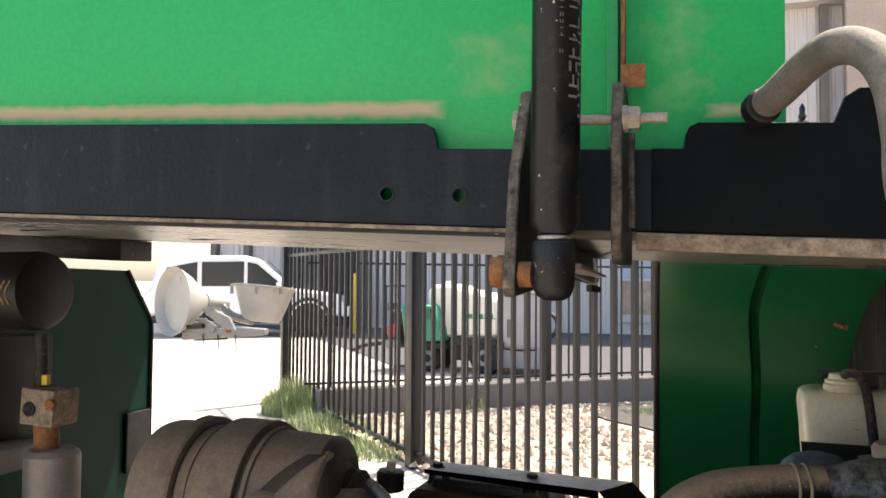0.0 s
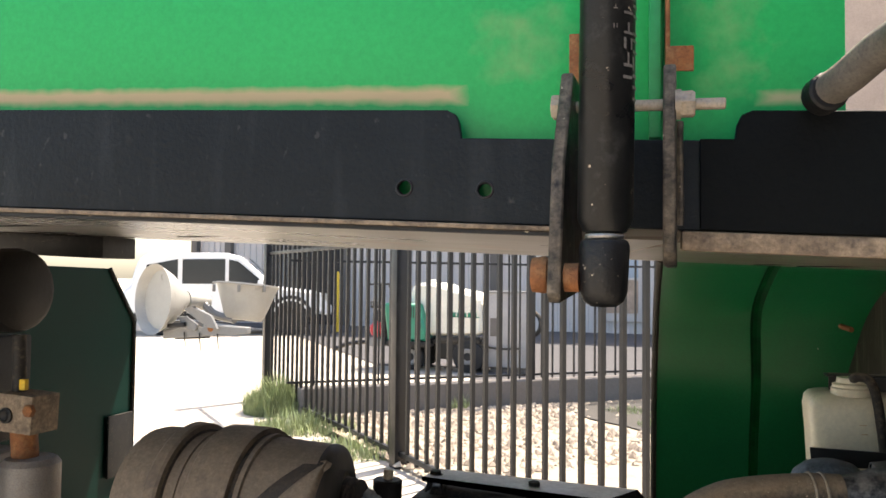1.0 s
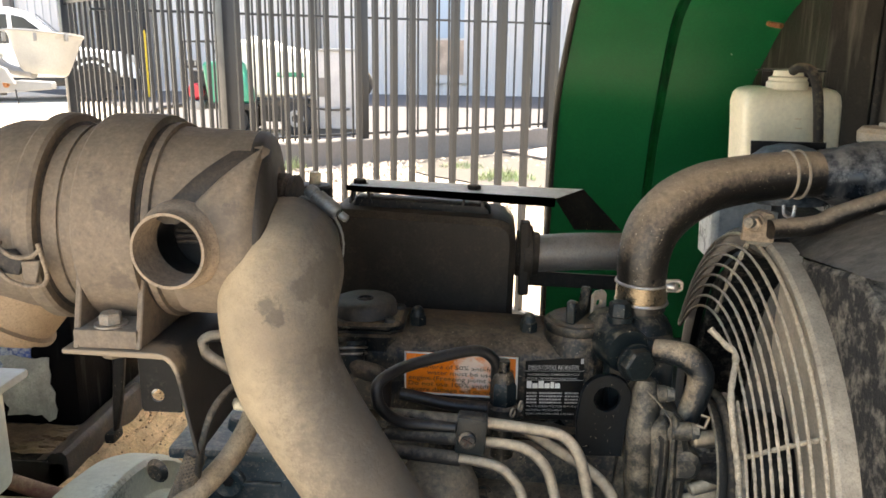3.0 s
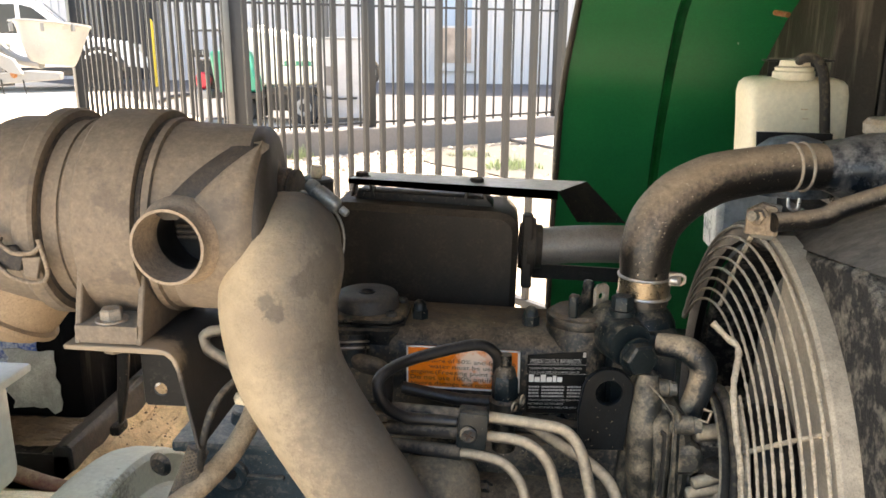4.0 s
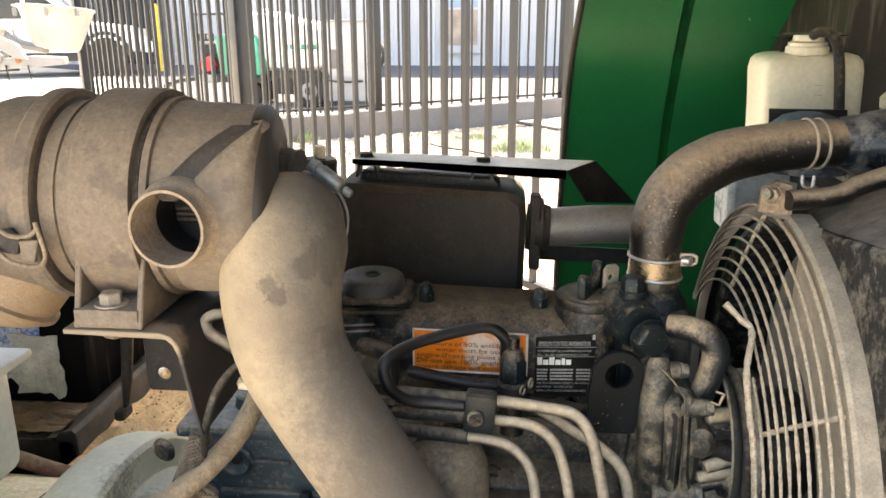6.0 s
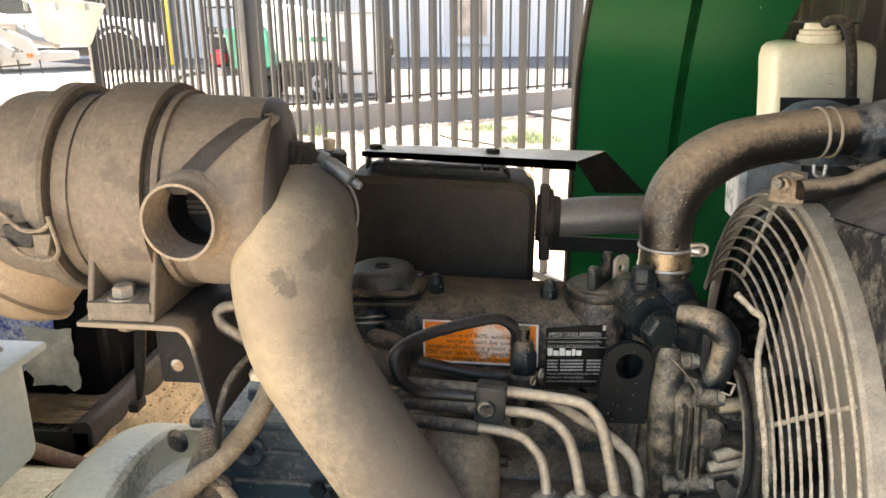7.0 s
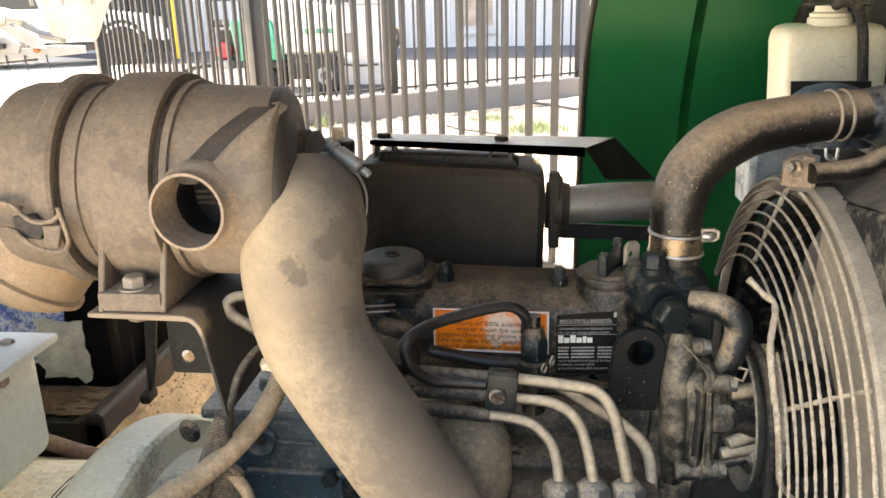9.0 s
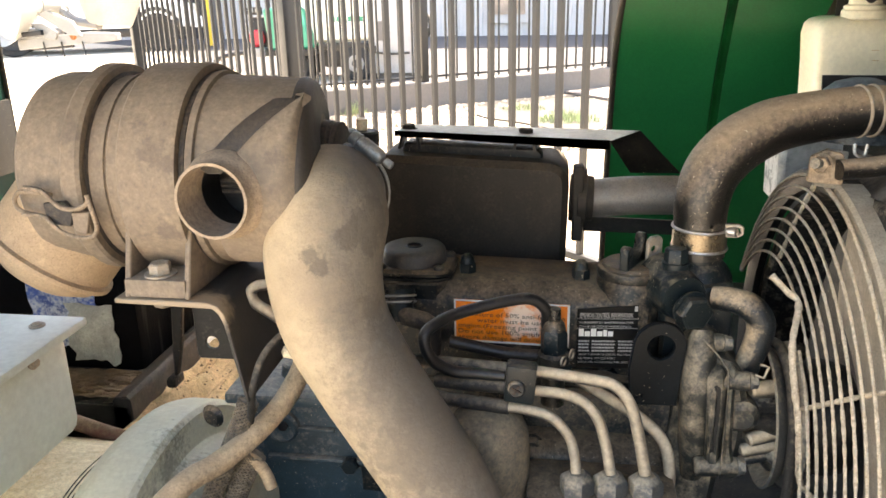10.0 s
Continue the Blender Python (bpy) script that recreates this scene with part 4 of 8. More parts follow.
part("head_cover", section([(0.004, 0.872), (0.0, 0.928), (0.003, 0.942), (0.012, 0.952), (0.026, 0.9565), (0.085, 0.9565), (0.1, 0.95), (0.108, 0.93), (0.108, 0.872)], -0.1, 0.186), "engine", eng, "dark painted head cover")
part("cover_flange", section([(-0.012, 0.862), (-0.012, 0.873), (0.14, 0.873), (0.14, 0.862)], -0.105, 0.195, 0.002), "engine", eng)
part("cylinder_block", section([(-0.02, 0.60), (-0.026, 0.76), (-0.03, 0.80), (-0.018, 0.848), (-0.016, 0.86), (0.15, 0.86), (0.15, 0.60)], -0.1, 0.225, 0.006), "engine", eng)
part("side_ledge", section([(-0.06, 0.80), (-0.062, 0.815), (-0.05, 0.822), (-0.02, 0.824), (-0.02, 0.79)], 0.05, 0.20, 0.003), "engine", eng, "dusty casting ledge")
for c in ((0.009, 0.036, 0.953), (0.12, 0.036, 0.95)):
    part("cap_nut", capnut(c, 0.0088, 0.0225), "engine_blue", eng)
# breather cover
bc = Vector((-0.044, 0.035, 0.972))
part("breather_base", plate([(-0.036, -0.03), (-0.026, -0.036), (0.03, -0.036), (0.042, -0.026), (0.042, 0.016), (0.03, 0.034), (-0.024, 0.036), (-0.036, 0.02)], bc - Z * 0.013, X, Y, Z * 0.0085, w=0.003), "engine", eng, "dusty cover flange")
part("breather_gasket", plate([(-0.035, -0.029), (-0.025, -0.035), (0.029, -0.035), (0.041, -0.025), (0.041, 0.015), (0.029, 0.033), (-0.024, 0.035), (-0.035, 0.019)], bc - Z * 0.0155, X, Y, Z * 0.0025), "black_dirty", eng)
part("breather_skirt", plate([(-0.033, -0.026), (-0.024, -0.033), (0.026, -0.033), (0.037, -0.024), (0.037, 0.014), (0.026, 0.03), (-0.022, 0.032), (-0.033, 0.018)], bc - Z * 0.06, X, Y, Z * 0.0445, w=0.004), "engine", eng)
part("breather_cap", lathe([(-0.0055, 0.0325), (-0.004, 0.0322), (0.0065, 0.0312), (0.0095, 0.0288), (0.0108, 0.0255), (0.0104, 0.013), (0.0098, 0.0085), (0.0072, 0.0062), (0.007, 0.0)], bc, Z, 44), "breather", eng, "dust-filmed round breather cap")
part("breather_dimple", torus(bc + Z * 0.0098, Z, 0.0075, 0.0011, 24, 8), "black_dirty", eng)
for x_, y_ in ((-0.0285, -0.0285), (0.0285, -0.0275), (0.034, 0.014), (-0.028, 0.026)):
    c_ = bc + Vector((x_, y_, -0.0045))
    part("cover_screw", lathe([(0, 0), (0, 0.0056), (0.0028, 0.0054), (0.0042, 0.0036), (0.0046, 0.0)], c_, Z, 16), "breather", eng)
    slot = bmesh.new()
    for r_ in (0.6, 0.6 + math.pi / 2):
        box(c_ + Z * 0.0046, (0.0058, 0.0011, 0.0006), Matrix.Rotation(r_, 4, "Z"), 0.0, slot)
    part("cross_slot", slot, "black_dirty", eng)
part("breather_neck", lathe([(0.0, 0.0), (0.0, 0.0145), (0.004, 0.0145), (0.0045, 0.0128), (0.009, 0.0128), (0.0095, 0.0145), (0.013, 0.0145), (0.0135, 0.0125), (0.03, 0.0125)], (-0.05, -0.012, 0.953), (0.06, -0.34, -0.9), 26), "engine_blue", eng, "ribbed breather neck")
part("breather_pipe", tube([(-0.049, -0.016, 0.942), (-0.044, -0.025, 0.933), (-0.032, -0.03, 0.931), (-0.022, -0.025, 0.925), (-0.019, -0.02, 0.91), (-0.02, -0.02, 0.89)], 0.0086, 16), "rubber_line", eng, "black breather hose")
for k_ in (0.006, 0.0115):
    part("spring_clip", torus(Vector((-0.05, -0.012, 0.953)) + Vector((0.06, -0.34, -0.9)).normalized() * k_, (0.06, -0.34, -0.9), 0.0146, 0.0011, 28, 6), "steel", eng)
# oil filler cap
oc = Vector((0.168, 0.032, 0.967))
part("filler_tower", lathe([(-0.1, 0.033), (-0.012, 0.033), (-0.008, 0.031), (-0.008, 0.0)], oc, Z, 40), "engine", eng)
part("filler_cap", lathe([(-0.0075, 0.0), (-0.0075, 0.0325), (-0.002, 0.0335), (0.0015, 0.032), (0.002, 0.0285), (0.005, 0.027), (0.006, 0.024), (0.006, 0)], oc, Z, 40), "engine", eng, "dusty black oil filler cap")
ga = Vector((0.42, 0.9, 0))
part("filler_grip", plate([(-0.025, 0.0), (-0.0255, 0.02), (-0.024, 0.0225), (-0.017, 0.023), (-0.0125, 0.016), (-0.006, 0.009), (0.002, 0.0085), (0.009, 0.013), (0.0135, 0.0255), (0.018, 0.028), (0.0215, 0.025), (0.025, 0.0)], oc + Vector((-0.004, -0.004, 0.005)), ga, Z, Vector((0.9, -0.42, 0)) * 0.0095, w=0.0015), "engine_blue", eng, "upright black finger grip")
# upright plate beside the cap
part("lug", plate([(-0.008, -0.025), (0.01, -0.025), (0.0105, 0.016), (0.006, 0.0205), (-0.004, 0.0205), (-0.0085, 0.016)], (0.188, 0.034, 0.977), Vector((0.8, 0.6, 0)), Z, Vector((-0.6, 0.8, 0)) * 0.004, holes=[(0.0, 0.008, 0.0032)], w=0.001), "pale_bolt", eng, "dusty pale upright lug")

# orange warning label
ow, oh = 0.11, 0.0435
lab = part("warning_label", plate([(0, 0), (ow, 0), (ow, oh), (0, oh)], (0.0, -0.0012, 0.8975), Vector((1, 0, -0.02)), Z, Y * 0.0008), "orange", eng, "scratched orange warning label")
blotches(M["orange"], [((0.063, 0, 0.926), 0.017, 0.85), ((0.075, 0, 0.916), 0.014, 0.8), ((0.06, 0, 0.912), 0.012, 0.7), ((0.085, 0, 0.931), 0.012, 0.6)], (0.8, 0.68, 0.56), rag=2.2, soft=0.5)
bmw = bmesh.new()
for r in ([(0, 0), (ow, 0), (ow, 0.002), (0, 0.002)], [(0, oh - 0.0016), (ow, oh - 0.0016), (ow, oh), (0, oh)], [(0, 0), (0.0016, 0), (0.0016, oh), (0, oh)], [(ow - 0.0022, 0), (ow, 0), (ow, oh), (ow - 0.0022, oh)]):
    plate(r, (0.0, -0.0016, 0.8975), Vector((1, 0, -0.02)), Z, Y * 0.0003, bm=bmw)
part("label_border", bmw, "white", lab)
for txt, a, b, w in (("A mixture of 50% anti-freeze a", 0.004, 0.0272, 0.102), ("water must be used in", 0.022, 0.0212, 0.076), ("engine.(Freezing point about-", 0.004, 0.0152, 0.1), ("Do not use 100% antifreeze", 0.004, 0.0092, 0.095), ("severe damage will occur.", 0.004, 0.0032, 0.083)):
    words(txt, Vector((0.0, -0.0016, 0.8975)) + Vector((1, 0, -0.02)) * a + Z * b, Vector((1, 0, -0.02)), Z, w, 0.0044, "print_dark", "label_text", lab)
# black emission label
ex = Vector((0.117, -0.001, 0.8745))
ew, eh = Vector((0.173, -0.001, 0.8765)) - ex, Vector((0.117, -0.001, 0.935)) - ex
eu, ev = ew.normalized(), Z
WE, HE = ew.length, eh.length
el = part("emission_label", plate([(0, 0), (WE, 0), (WE, HE + 0.004), (0, HE)], ex, eu, ev, Y * 0.0008), "black_label", eng, "black emission label with white print")
words("EMISSION CONTROL INFORMATION", ex + eu * 0.003 + ev * (HE - 0.0085), eu, ev, WE - 0.008, 0.0048, "print_grey", "label_text", el)
rows = []
random.seed(11)
for txt, b, wdt in (("THIS ENGINE MEETS 2013 Tier4 EMISSION REGULATIONS", HE - 0.0145, WE - 0.006), ("FOR U.S. EPA AND CALIFORNIA NONROAD CI ENGINES", HE - 0.0185, WE - 0.008),
                    ("VALVE CLEARANCE (COLD): IN 0.145mm", HE - 0.0475, WE - 0.006), ("INJ.TIMING: 18.5 DEG BTDC", HE - 0.0515, WE * 0.62), ("ULTRA LOW SULFUR DIESEL FUEL ONLY", HE - 0.0555, WE * 0.84)):
    words(txt, ex + eu * 0.002 + ev * b, eu, ev, wdt, 0.0021, "print_grey", "label_text", el)
for k in range(4):
    for a_, b_ in ((0.002, 0.012), (0.0145, 0.036), (WE - 0.017, WE - 0.004)):
        a = a_
        while a < b_:
            l = random.uniform(0.0012, 0.003)
            rows.append((a, min(a + l, b_), HE - 0.0335 - k * 0.0033, 0.0017))
            a += l + 0.0006
bars(rows, ex - Y * 0.0002, eu, ev, (0, -0.0002, 0), "print_grey", "print_bar", el)
bars([(0, WE, HE - 0.0098, 0.0003), (0, WE, HE - 0.0195, 0.0003), (WE * 0.94, WE * 0.99, HE - 0.002, 0.005)], ex - Y * 0.0002, eu, ev, (0, -0.0002, 0), "print_grey", "label_rule", el)
mk = HE - 0.0275
mark = [(0.002, 0.0066, mk, 0.0075), (0.0074, 0.0124, mk, 0.005), (0.0132, 0.0182, mk, 0.0075), (0.019, 0.024, mk, 0.005), (0.0248, 0.0282, mk, 0.0065), (0.029, 0.0338, mk, 0.005)]
bars(mark, ex - Y * 0.0002, eu, ev, (0, -0.0003, 0), "white", "maker_mark", el, "plain white maker mark")

# thermostat housing
th = Vector((0.228, 0.03, 0.976))
part("thermostat_base", box((0.226, 0.022, 0.919), (0.062, 0.06, 0.09), None, 0.008), "engine_blue", eng)
part("thermostat_dome", lathe([(-0.038, 0.0), (-0.038, 0.036), (-0.03, 0.0365), (-0.028, 0.034), (-0.012, 0.031), (-0.003, 0.026), (0.002, 0.0215), (0.03, 0.0205)], th, Z, 36), "engine_blue", eng)
part("housing_flange", plate([(-0.038, -0.02), (0.032, -0.026), (0.04, 0.0), (0.03, 0.03), (-0.03, 0.03)], th - Z * 0.036, X, Y, Z * 0.007, w=0.002), "engine_blue", eng)
part("corner_boss", lathe([(-0.07, 0.0), (-0.07, 0.0125), (-0.012, 0.012), (-0.012, 0)], (0.204, 0.005, 0.994), Z, 20), "engine_blue", eng)
part("boss_bolt", hexbolt(Vector((0.204, 0.005, 0.994)) - Z * 0.012, Z, 0.0105, 0.014, 0.0125), "engine_blue", eng)
pg = Vector((0.224, -0.035, 0.948))
part("plug_boss", lathe([(0, 0.0), (0.0, 0.0205), (-0.003, 0.022), (-0.012, 0.0225), (-0.05, 0.026)], pg + Vector((-0.013, 0.018, 0.007)), (0.35, -1, -0.05), 36), "engine_blue", eng)
part("sender_plug", hexbolt(pg + Vector((-0.008, 0.008, 0.001)), (0.35, -1, -0.05), 0.0158, 0.012, 0.0175), "engine_blue", eng, "dark hexagonal sender plug")
part("bypass_elbow", tube([(0.237, -0.008, 0.954), (0.252, -0.015, 0.955), (0.267, -0.02, 0.951), (0.277, -0.022, 0.937), (0.275, -0.022, 0.916), (0.269, -0.022, 0.895), (0.267, -0.02, 0.881)], [0.0105, 0.0112, 0.0122, 0.0125, 0.0118, 0.0112, 0.011], 22), "alloy", eng, "dusty metal water elbow")
# lifting eye
le = Vector((0.189, -0.045, 0.919))
part("lifting_eye", plate([(-0.024, -0.056), (0.018, -0.058), (0.021, -0.02)] + [(0.0235 * math.cos(t), 0.0235 * math.sin(t)) for t in (math.pi * i / 12 for i in range(0, 13))] + [(-0.0265, -0.02)], le, Vector((1, 0.12, 0)).normalized(), Z, Y * 0.007, holes=[(0.001, 0.0, 0.0118)], w=0.0008), "eye_paint", eng, "dark blue lifting eye plate")
# timing cover: body, two flanges with a gasket between, bosses, pump lug and ribs
def cast(name, poly, y, deep, w, material="alloy", label="", holes=()):
    return part(name, plate(poly, (0, y, 0), X, Z, Y * deep, holes=holes, w=w), material, eng, label)


cast("timing_cover", [(0.213, 0.922), (0.226, 0.931), (0.239, 0.929), (0.247, 0.911), (0.25, 0.897), (0.253, 0.807), (0.246, 0.74), (0.205, 0.74), (0.203, 0.821), (0.207, 0.857), (0.208, 0.896)], -0.036, 0.13, 0.01, "cast_dust", "dust-caked cast timing cover")
part("cover_bulge", tube([(0.226, -0.03, 0.932), (0.2255, -0.036, 0.914), (0.2245, -0.04, 0.885), (0.2245, -0.04, 0.85), (0.2265, -0.036, 0.815), (0.2265, -0.03, 0.785)], [0.009, 0.0135, 0.0155, 0.0148, 0.0135, 0.011], 22, 10), "cast_dust", eng, "sand-dusted rounded casting")
cast("cover_flange", [(0.2295, 0.897), (0.235, 0.905), (0.2445, 0.906), (0.2462, 0.874), (0.2462, 0.845), (0.2455, 0.80), (0.2345, 0.799), (0.2325, 0.84)], -0.058, 0.03, 0.0035, "cast_dust", "dusty cover flange")
cast("cover_flange", [(0.2475, 0.906), (0.2545, 0.905), (0.2535, 0.879), (0.2555, 0.83), (0.261, 0.804), (0.258, 0.798), (0.2475, 0.799), (0.2482, 0.85)], -0.057, 0.04, 0.003, "cast_dust", "dusty pump flange")
# dark patch on the flange face paints the pocket's shade
cast("flange_pocket", [(0.2335, 0.888), (0.2365, 0.8925), (0.2412, 0.889), (0.2418, 0.86), (0.2405, 0.826), (0.2365, 0.824), (0.2345, 0.84)], -0.0586, 0.004, 0.0008, "black_dirty", "dark patch standing for the shade in the flange pocket")
cast("pocket_wall", [(0.2325, 0.886), (0.2345, 0.8905), (0.2378, 0.887), (0.2385, 0.86), (0.2375, 0.829), (0.235, 0.825), (0.2332, 0.84)], -0.0604, 0.004, 0.0012, "cast_dust", "sand-dusted pocket wall")
part("gasket", tube([(0.225, -0.05, 0.93), (0.233, -0.054, 0.923), (0.241, -0.057, 0.913), (0.2455, -0.0595, 0.904), (0.2468, -0.06, 0.877), (0.2469, -0.06, 0.843), (0.2465, -0.06, 0.80)], 0.0009, 8), "cast_dust", eng, "thin gasket line")
for q0, q1, r in (((0.243, -0.05, 0.8935), (0.267, -0.05, 0.8935), 0.0086), ((0.224, -0.052, 0.8065), (0.264, -0.05, 0.8075), 0.0094), ((0.2335, -0.034, 0.922), (0.246, -0.034, 0.9215), 0.008)):
    part("cover_boss", rod(q0, q1, r, 20, w=0.0025), "cast_dust", eng)
    part("cover_bolt", hexbolt(q1, X, r * 0.78, 0.006, r * 0.92), "nut_dusty", eng)
cast("pump_lug", [(0.25, 0.8705), (0.268, 0.871), (0.2755, 0.866), (0.279, 0.8575), (0.277, 0.848), (0.27, 0.842), (0.25, 0.841)], -0.052, 0.05, 0.006, "cast_dust", "rounded water pump lug")
cast("pump_back", [(0.236, 0.912), (0.252, 0.906), (0.262, 0.896), (0.268, 0.87), (0.267, 0.83), (0.262, 0.79), (0.236, 0.79)], -0.046, 0.1, 0.006, "cast_dust")
cast("tensioner_pad", [(0.276, 0.868), (0.307, 0.8665), (0.308, 0.846), (0.29, 0.8425), (0.278, 0.848)], -0.032, 0.03, 0.004, "foam", "pitted black casting pad")
for q0, q1, r0, r1, mt in (((0.272, -0.04, 0.8285), (0.307, -0.028, 0.8345), 0.006, 0.0075, "line"), ((0.266, -0.042, 0.819), (0.308, -0.03, 0.8215), 0.0058, 0.0072, "line"), ((0.258, -0.042, 0.805), (0.308, -0.03, 0.814), 0.0045, 0.0055, "alloy"), ((0.272, -0.03, 0.8745), (0.303, -0.022, 0.8745), 0.0075, 0.0085, "line")):
    part("pump_rib", rod(q0, q1, r0, 14, r1, w=0.002), mt, eng, "sand-covered casting rib")
part("wire_clip", tube([(0.267, -0.06, 0.9045), (0.2745, -0.06, 0.902), (0.2775, -0.06, 0.9125), (0.2705, -0.06, 0.9145)], 0.0014, 8, smooth=False), "line", eng)
# pulley dish, hub and belt
pc = Vector((0.299, 0, 0.835))
PR = 0.0685
part("pulley", lathe([(0.014, 0.022), (0.012, PR - 0.014), (-0.004, PR - 0.007), (-0.009, PR - 0.004), (-0.0105, PR - 0.001), (-0.009, PR + 0.001), (-0.002, PR - 0.003), (0.003, PR - 0.01), (0.008, PR - 0.003), (0.016, PR + 0.001), (0.018, PR - 0.004), (0.018, 0.022), (0.014, 0.022)], pc, X, 72), "nut_dusty", eng, "dusty grey fan pulley")
part("pulley_hub", lathe([(-0.045, 0.0), (-0.045, 0.017), (-0.012, 0.02), (0.006, 0.026), (0.014, 0.034), (0.014, 0)], pc, X, 36), "black_dirty", eng)
for a, m_ in ((118, "nut_dusty"), (165, "black_dirty"), (212, "nut_dusty"), (260, "alloy")):
    n_ = Vector((0, math.cos(radians(a)), math.sin(radians(a))))
    part("hub_rib", tube([pc + X * -0.035 + n_ * 0.024, pc + X * -0.012 + n_ * 0.03, pc + X * 0.008 + n_ * 0.048], [0.008, 0.0095, 0.011], 14), m_, eng)
part("fan_belt", tube([pc + X * 0.004 + Vector((0, math.cos(radians(a)), math.sin(radians(a)))) * (PR - 0.001) for a in range(-10, 191, 10)] + [pc + Vector((0.004, -PR, -0.06)), pc + Vector((0.004, -PR + 0.012, -0.15))], 0.005, 10, 2), "rubber_line", eng, "dusty fan belt")
part("fan_hub", lathe([(0.0, 0.0), (0.0, 0.05), (0.02, 0.055), (0.04, 0.05), (0.04, 0)], pc + X * 0.025, X, 32), "black_dirty", eng)

# fuel pipes with clamp block
M["loop_rubber"] = surf("black_fuel_hose_rubber", (0.008, 0.008, 0.0085), 0.45, var=0.3, scale=40, dust=0.04, up=0.5, dustc=(0.16, 0.125, 0.09), bump=0.05, blot=0.4, fg=0.4, lit_dust=(-0.22, 0))
for pts, r in (([(-0.001, -0.07, 0.907), (0.055, -0.08, 0.909), (0.082, -0.082, 0.909), (0.122, -0.085, 0.906), (0.148, -0.09, 0.903), (0.162, -0.095, 0.887), (0.17, -0.1, 0.858), (0.176, -0.105, 0.829)], 0.0052),
               ([(-0.003, -0.075, 0.892), (0.055, -0.085, 0.895), (0.082, -0.088, 0.894), (0.113, -0.092, 0.892), (0.132, -0.096, 0.879), (0.141, -0.1, 0.857), (0.147, -0.108, 0.829)], 0.0048),
               ([(-0.005, -0.08, 0.877), (0.055, -0.09, 0.878), (0.075, -0.092, 0.877), (0.096, -0.096, 0.873), (0.111, -0.1, 0.858), (0.116, -0.105, 0.843), (0.118, -0.11, 0.829)], 0.0046)):
    part("fuel_pipe", tube(pts, r, 14), "line", eng, "pale dusty steel fuel pipe")
for p0, p1 in (((-0.005, -0.07, 0.907), (0.059, -0.081, 0.909)), ((-0.007, -0.075, 0.892), (0.059, -0.086, 0.895)), ((-0.01, -0.08, 0.878), (0.059, -0.091, 0.878))):
    part("pipe_sleeve", rod(p0, p1, 0.0064, 16), "rubber_line", eng, "dark rubber sleeve on the pipe")
part("return_pipe", tube([(0.117, -0.04, 0.884), (0.145, -0.045, 0.867), (0.175, -0.05, 0.851), (0.195, -0.06, 0.835), (0.201, -0.07, 0.813), (0.199, -0.08, 0.795)], 0.0056, 14), "line", eng, "tan dusty fuel return hose")
part("leak_line", tube([(0.089, -0.03, 0.929), (0.088, -0.035, 0.947), (0.075, -0.04, 0.959), (0.053, -0.05, 0.96), (0.015, -0.07, 0.956), (-0.004, -0.09, 0.953), (-0.012, -0.1, 0.945), (-0.007, -0.1, 0.926), (0.009, -0.09, 0.91), (0.031, -0.085, 0.906), (0.055, -0.085, 0.905)], 0.0052, 14), M["loop_rubber"], eng, "dusty black fuel hose loop")
part("leak_line", tube([(-0.002, -0.02, 0.905), (0.019, -0.02, 0.901), (0.051, -0.02, 0.895), (0.088, -0.025, 0.896)], 0.006, 12), M["loop_rubber"], eng, "black fuel hose")
ij = Vector((0.096, -0.035, 0.904))
part("injector_nut", hexbolt(ij + Z * 0.003, Z, 0.0125, 0.022), "engine_blue", eng)
part("injector_collar", lathe([(-0.014, 0.0), (-0.014, 0.0165), (-0.0125, 0.0175), (-0.0095, 0.0175), (-0.008, 0.0165), (-0.008, 0.0)], ij, Z, 6), "engine_blue", eng, "dark hexagonal collar")
part("injector_washer", lathe([(-0.019, 0.0), (-0.019, 0.0155), (-0.0175, 0.016), (-0.016, 0.0155), (-0.016, 0)], ij, Z, 24), "nut_dusty", eng)
part("injector_tip", lathe([(0.025, 0.0105), (0.031, 0.009), (0.034, 0.006), (0.045, 0.0055), (0.045, 0)], ij, Z, 20), "engine", eng)
part("injector_body", lathe([(-0.05, 0.011), (-0.015, 0.011), (-0.012, 0.0145), (0.0, 0.0145), (0.003, 0.012)], ij, Z, 20), "engine", eng)
part("wire_loop", torus((0.112, -0.05, 0.911), (1, -0.4, 0), 0.0045, 0.0011, 20, 6), "line", eng)
part("wire_loop", torus((0.105, -0.05, 0.904), (1, -0.6, 0), 0.004, 0.0011, 20, 6), "line", eng)
cb = Vector((0.069, -0.092, 0.904))
part("pipe_clamp", box(cb, (0.026, 0.018, 0.034), Matrix.Rotation(0.08, 4, "Y"), 0.003), "engine_blue", eng, "dark pipe clamp block")
part("clamp_screw", lathe([(0, 0.0075), (0.003, 0.0075), (0.004, 0.006), (0.0035, 0.001), (0.0035, 0)], cb + Vector((-0.003, -0.009, -0.002)), -Y, 20), "alloy", eng)
sl = bmesh.new()
box(cb + Vector((-0.003, -0.0132, -0.002)), (0.009, 0.001, 0.0016), Matrix.Rotation(0.5, 4, "Y"), 0, sl)
box(cb + Vector((-0.003, -0.0132, -0.002)), (0.009, 0.001, 0.0016), Matrix.Rotation(2.07, 4, "Y"), 0, sl)
part("screw_cross", sl, "print_dark", eng)
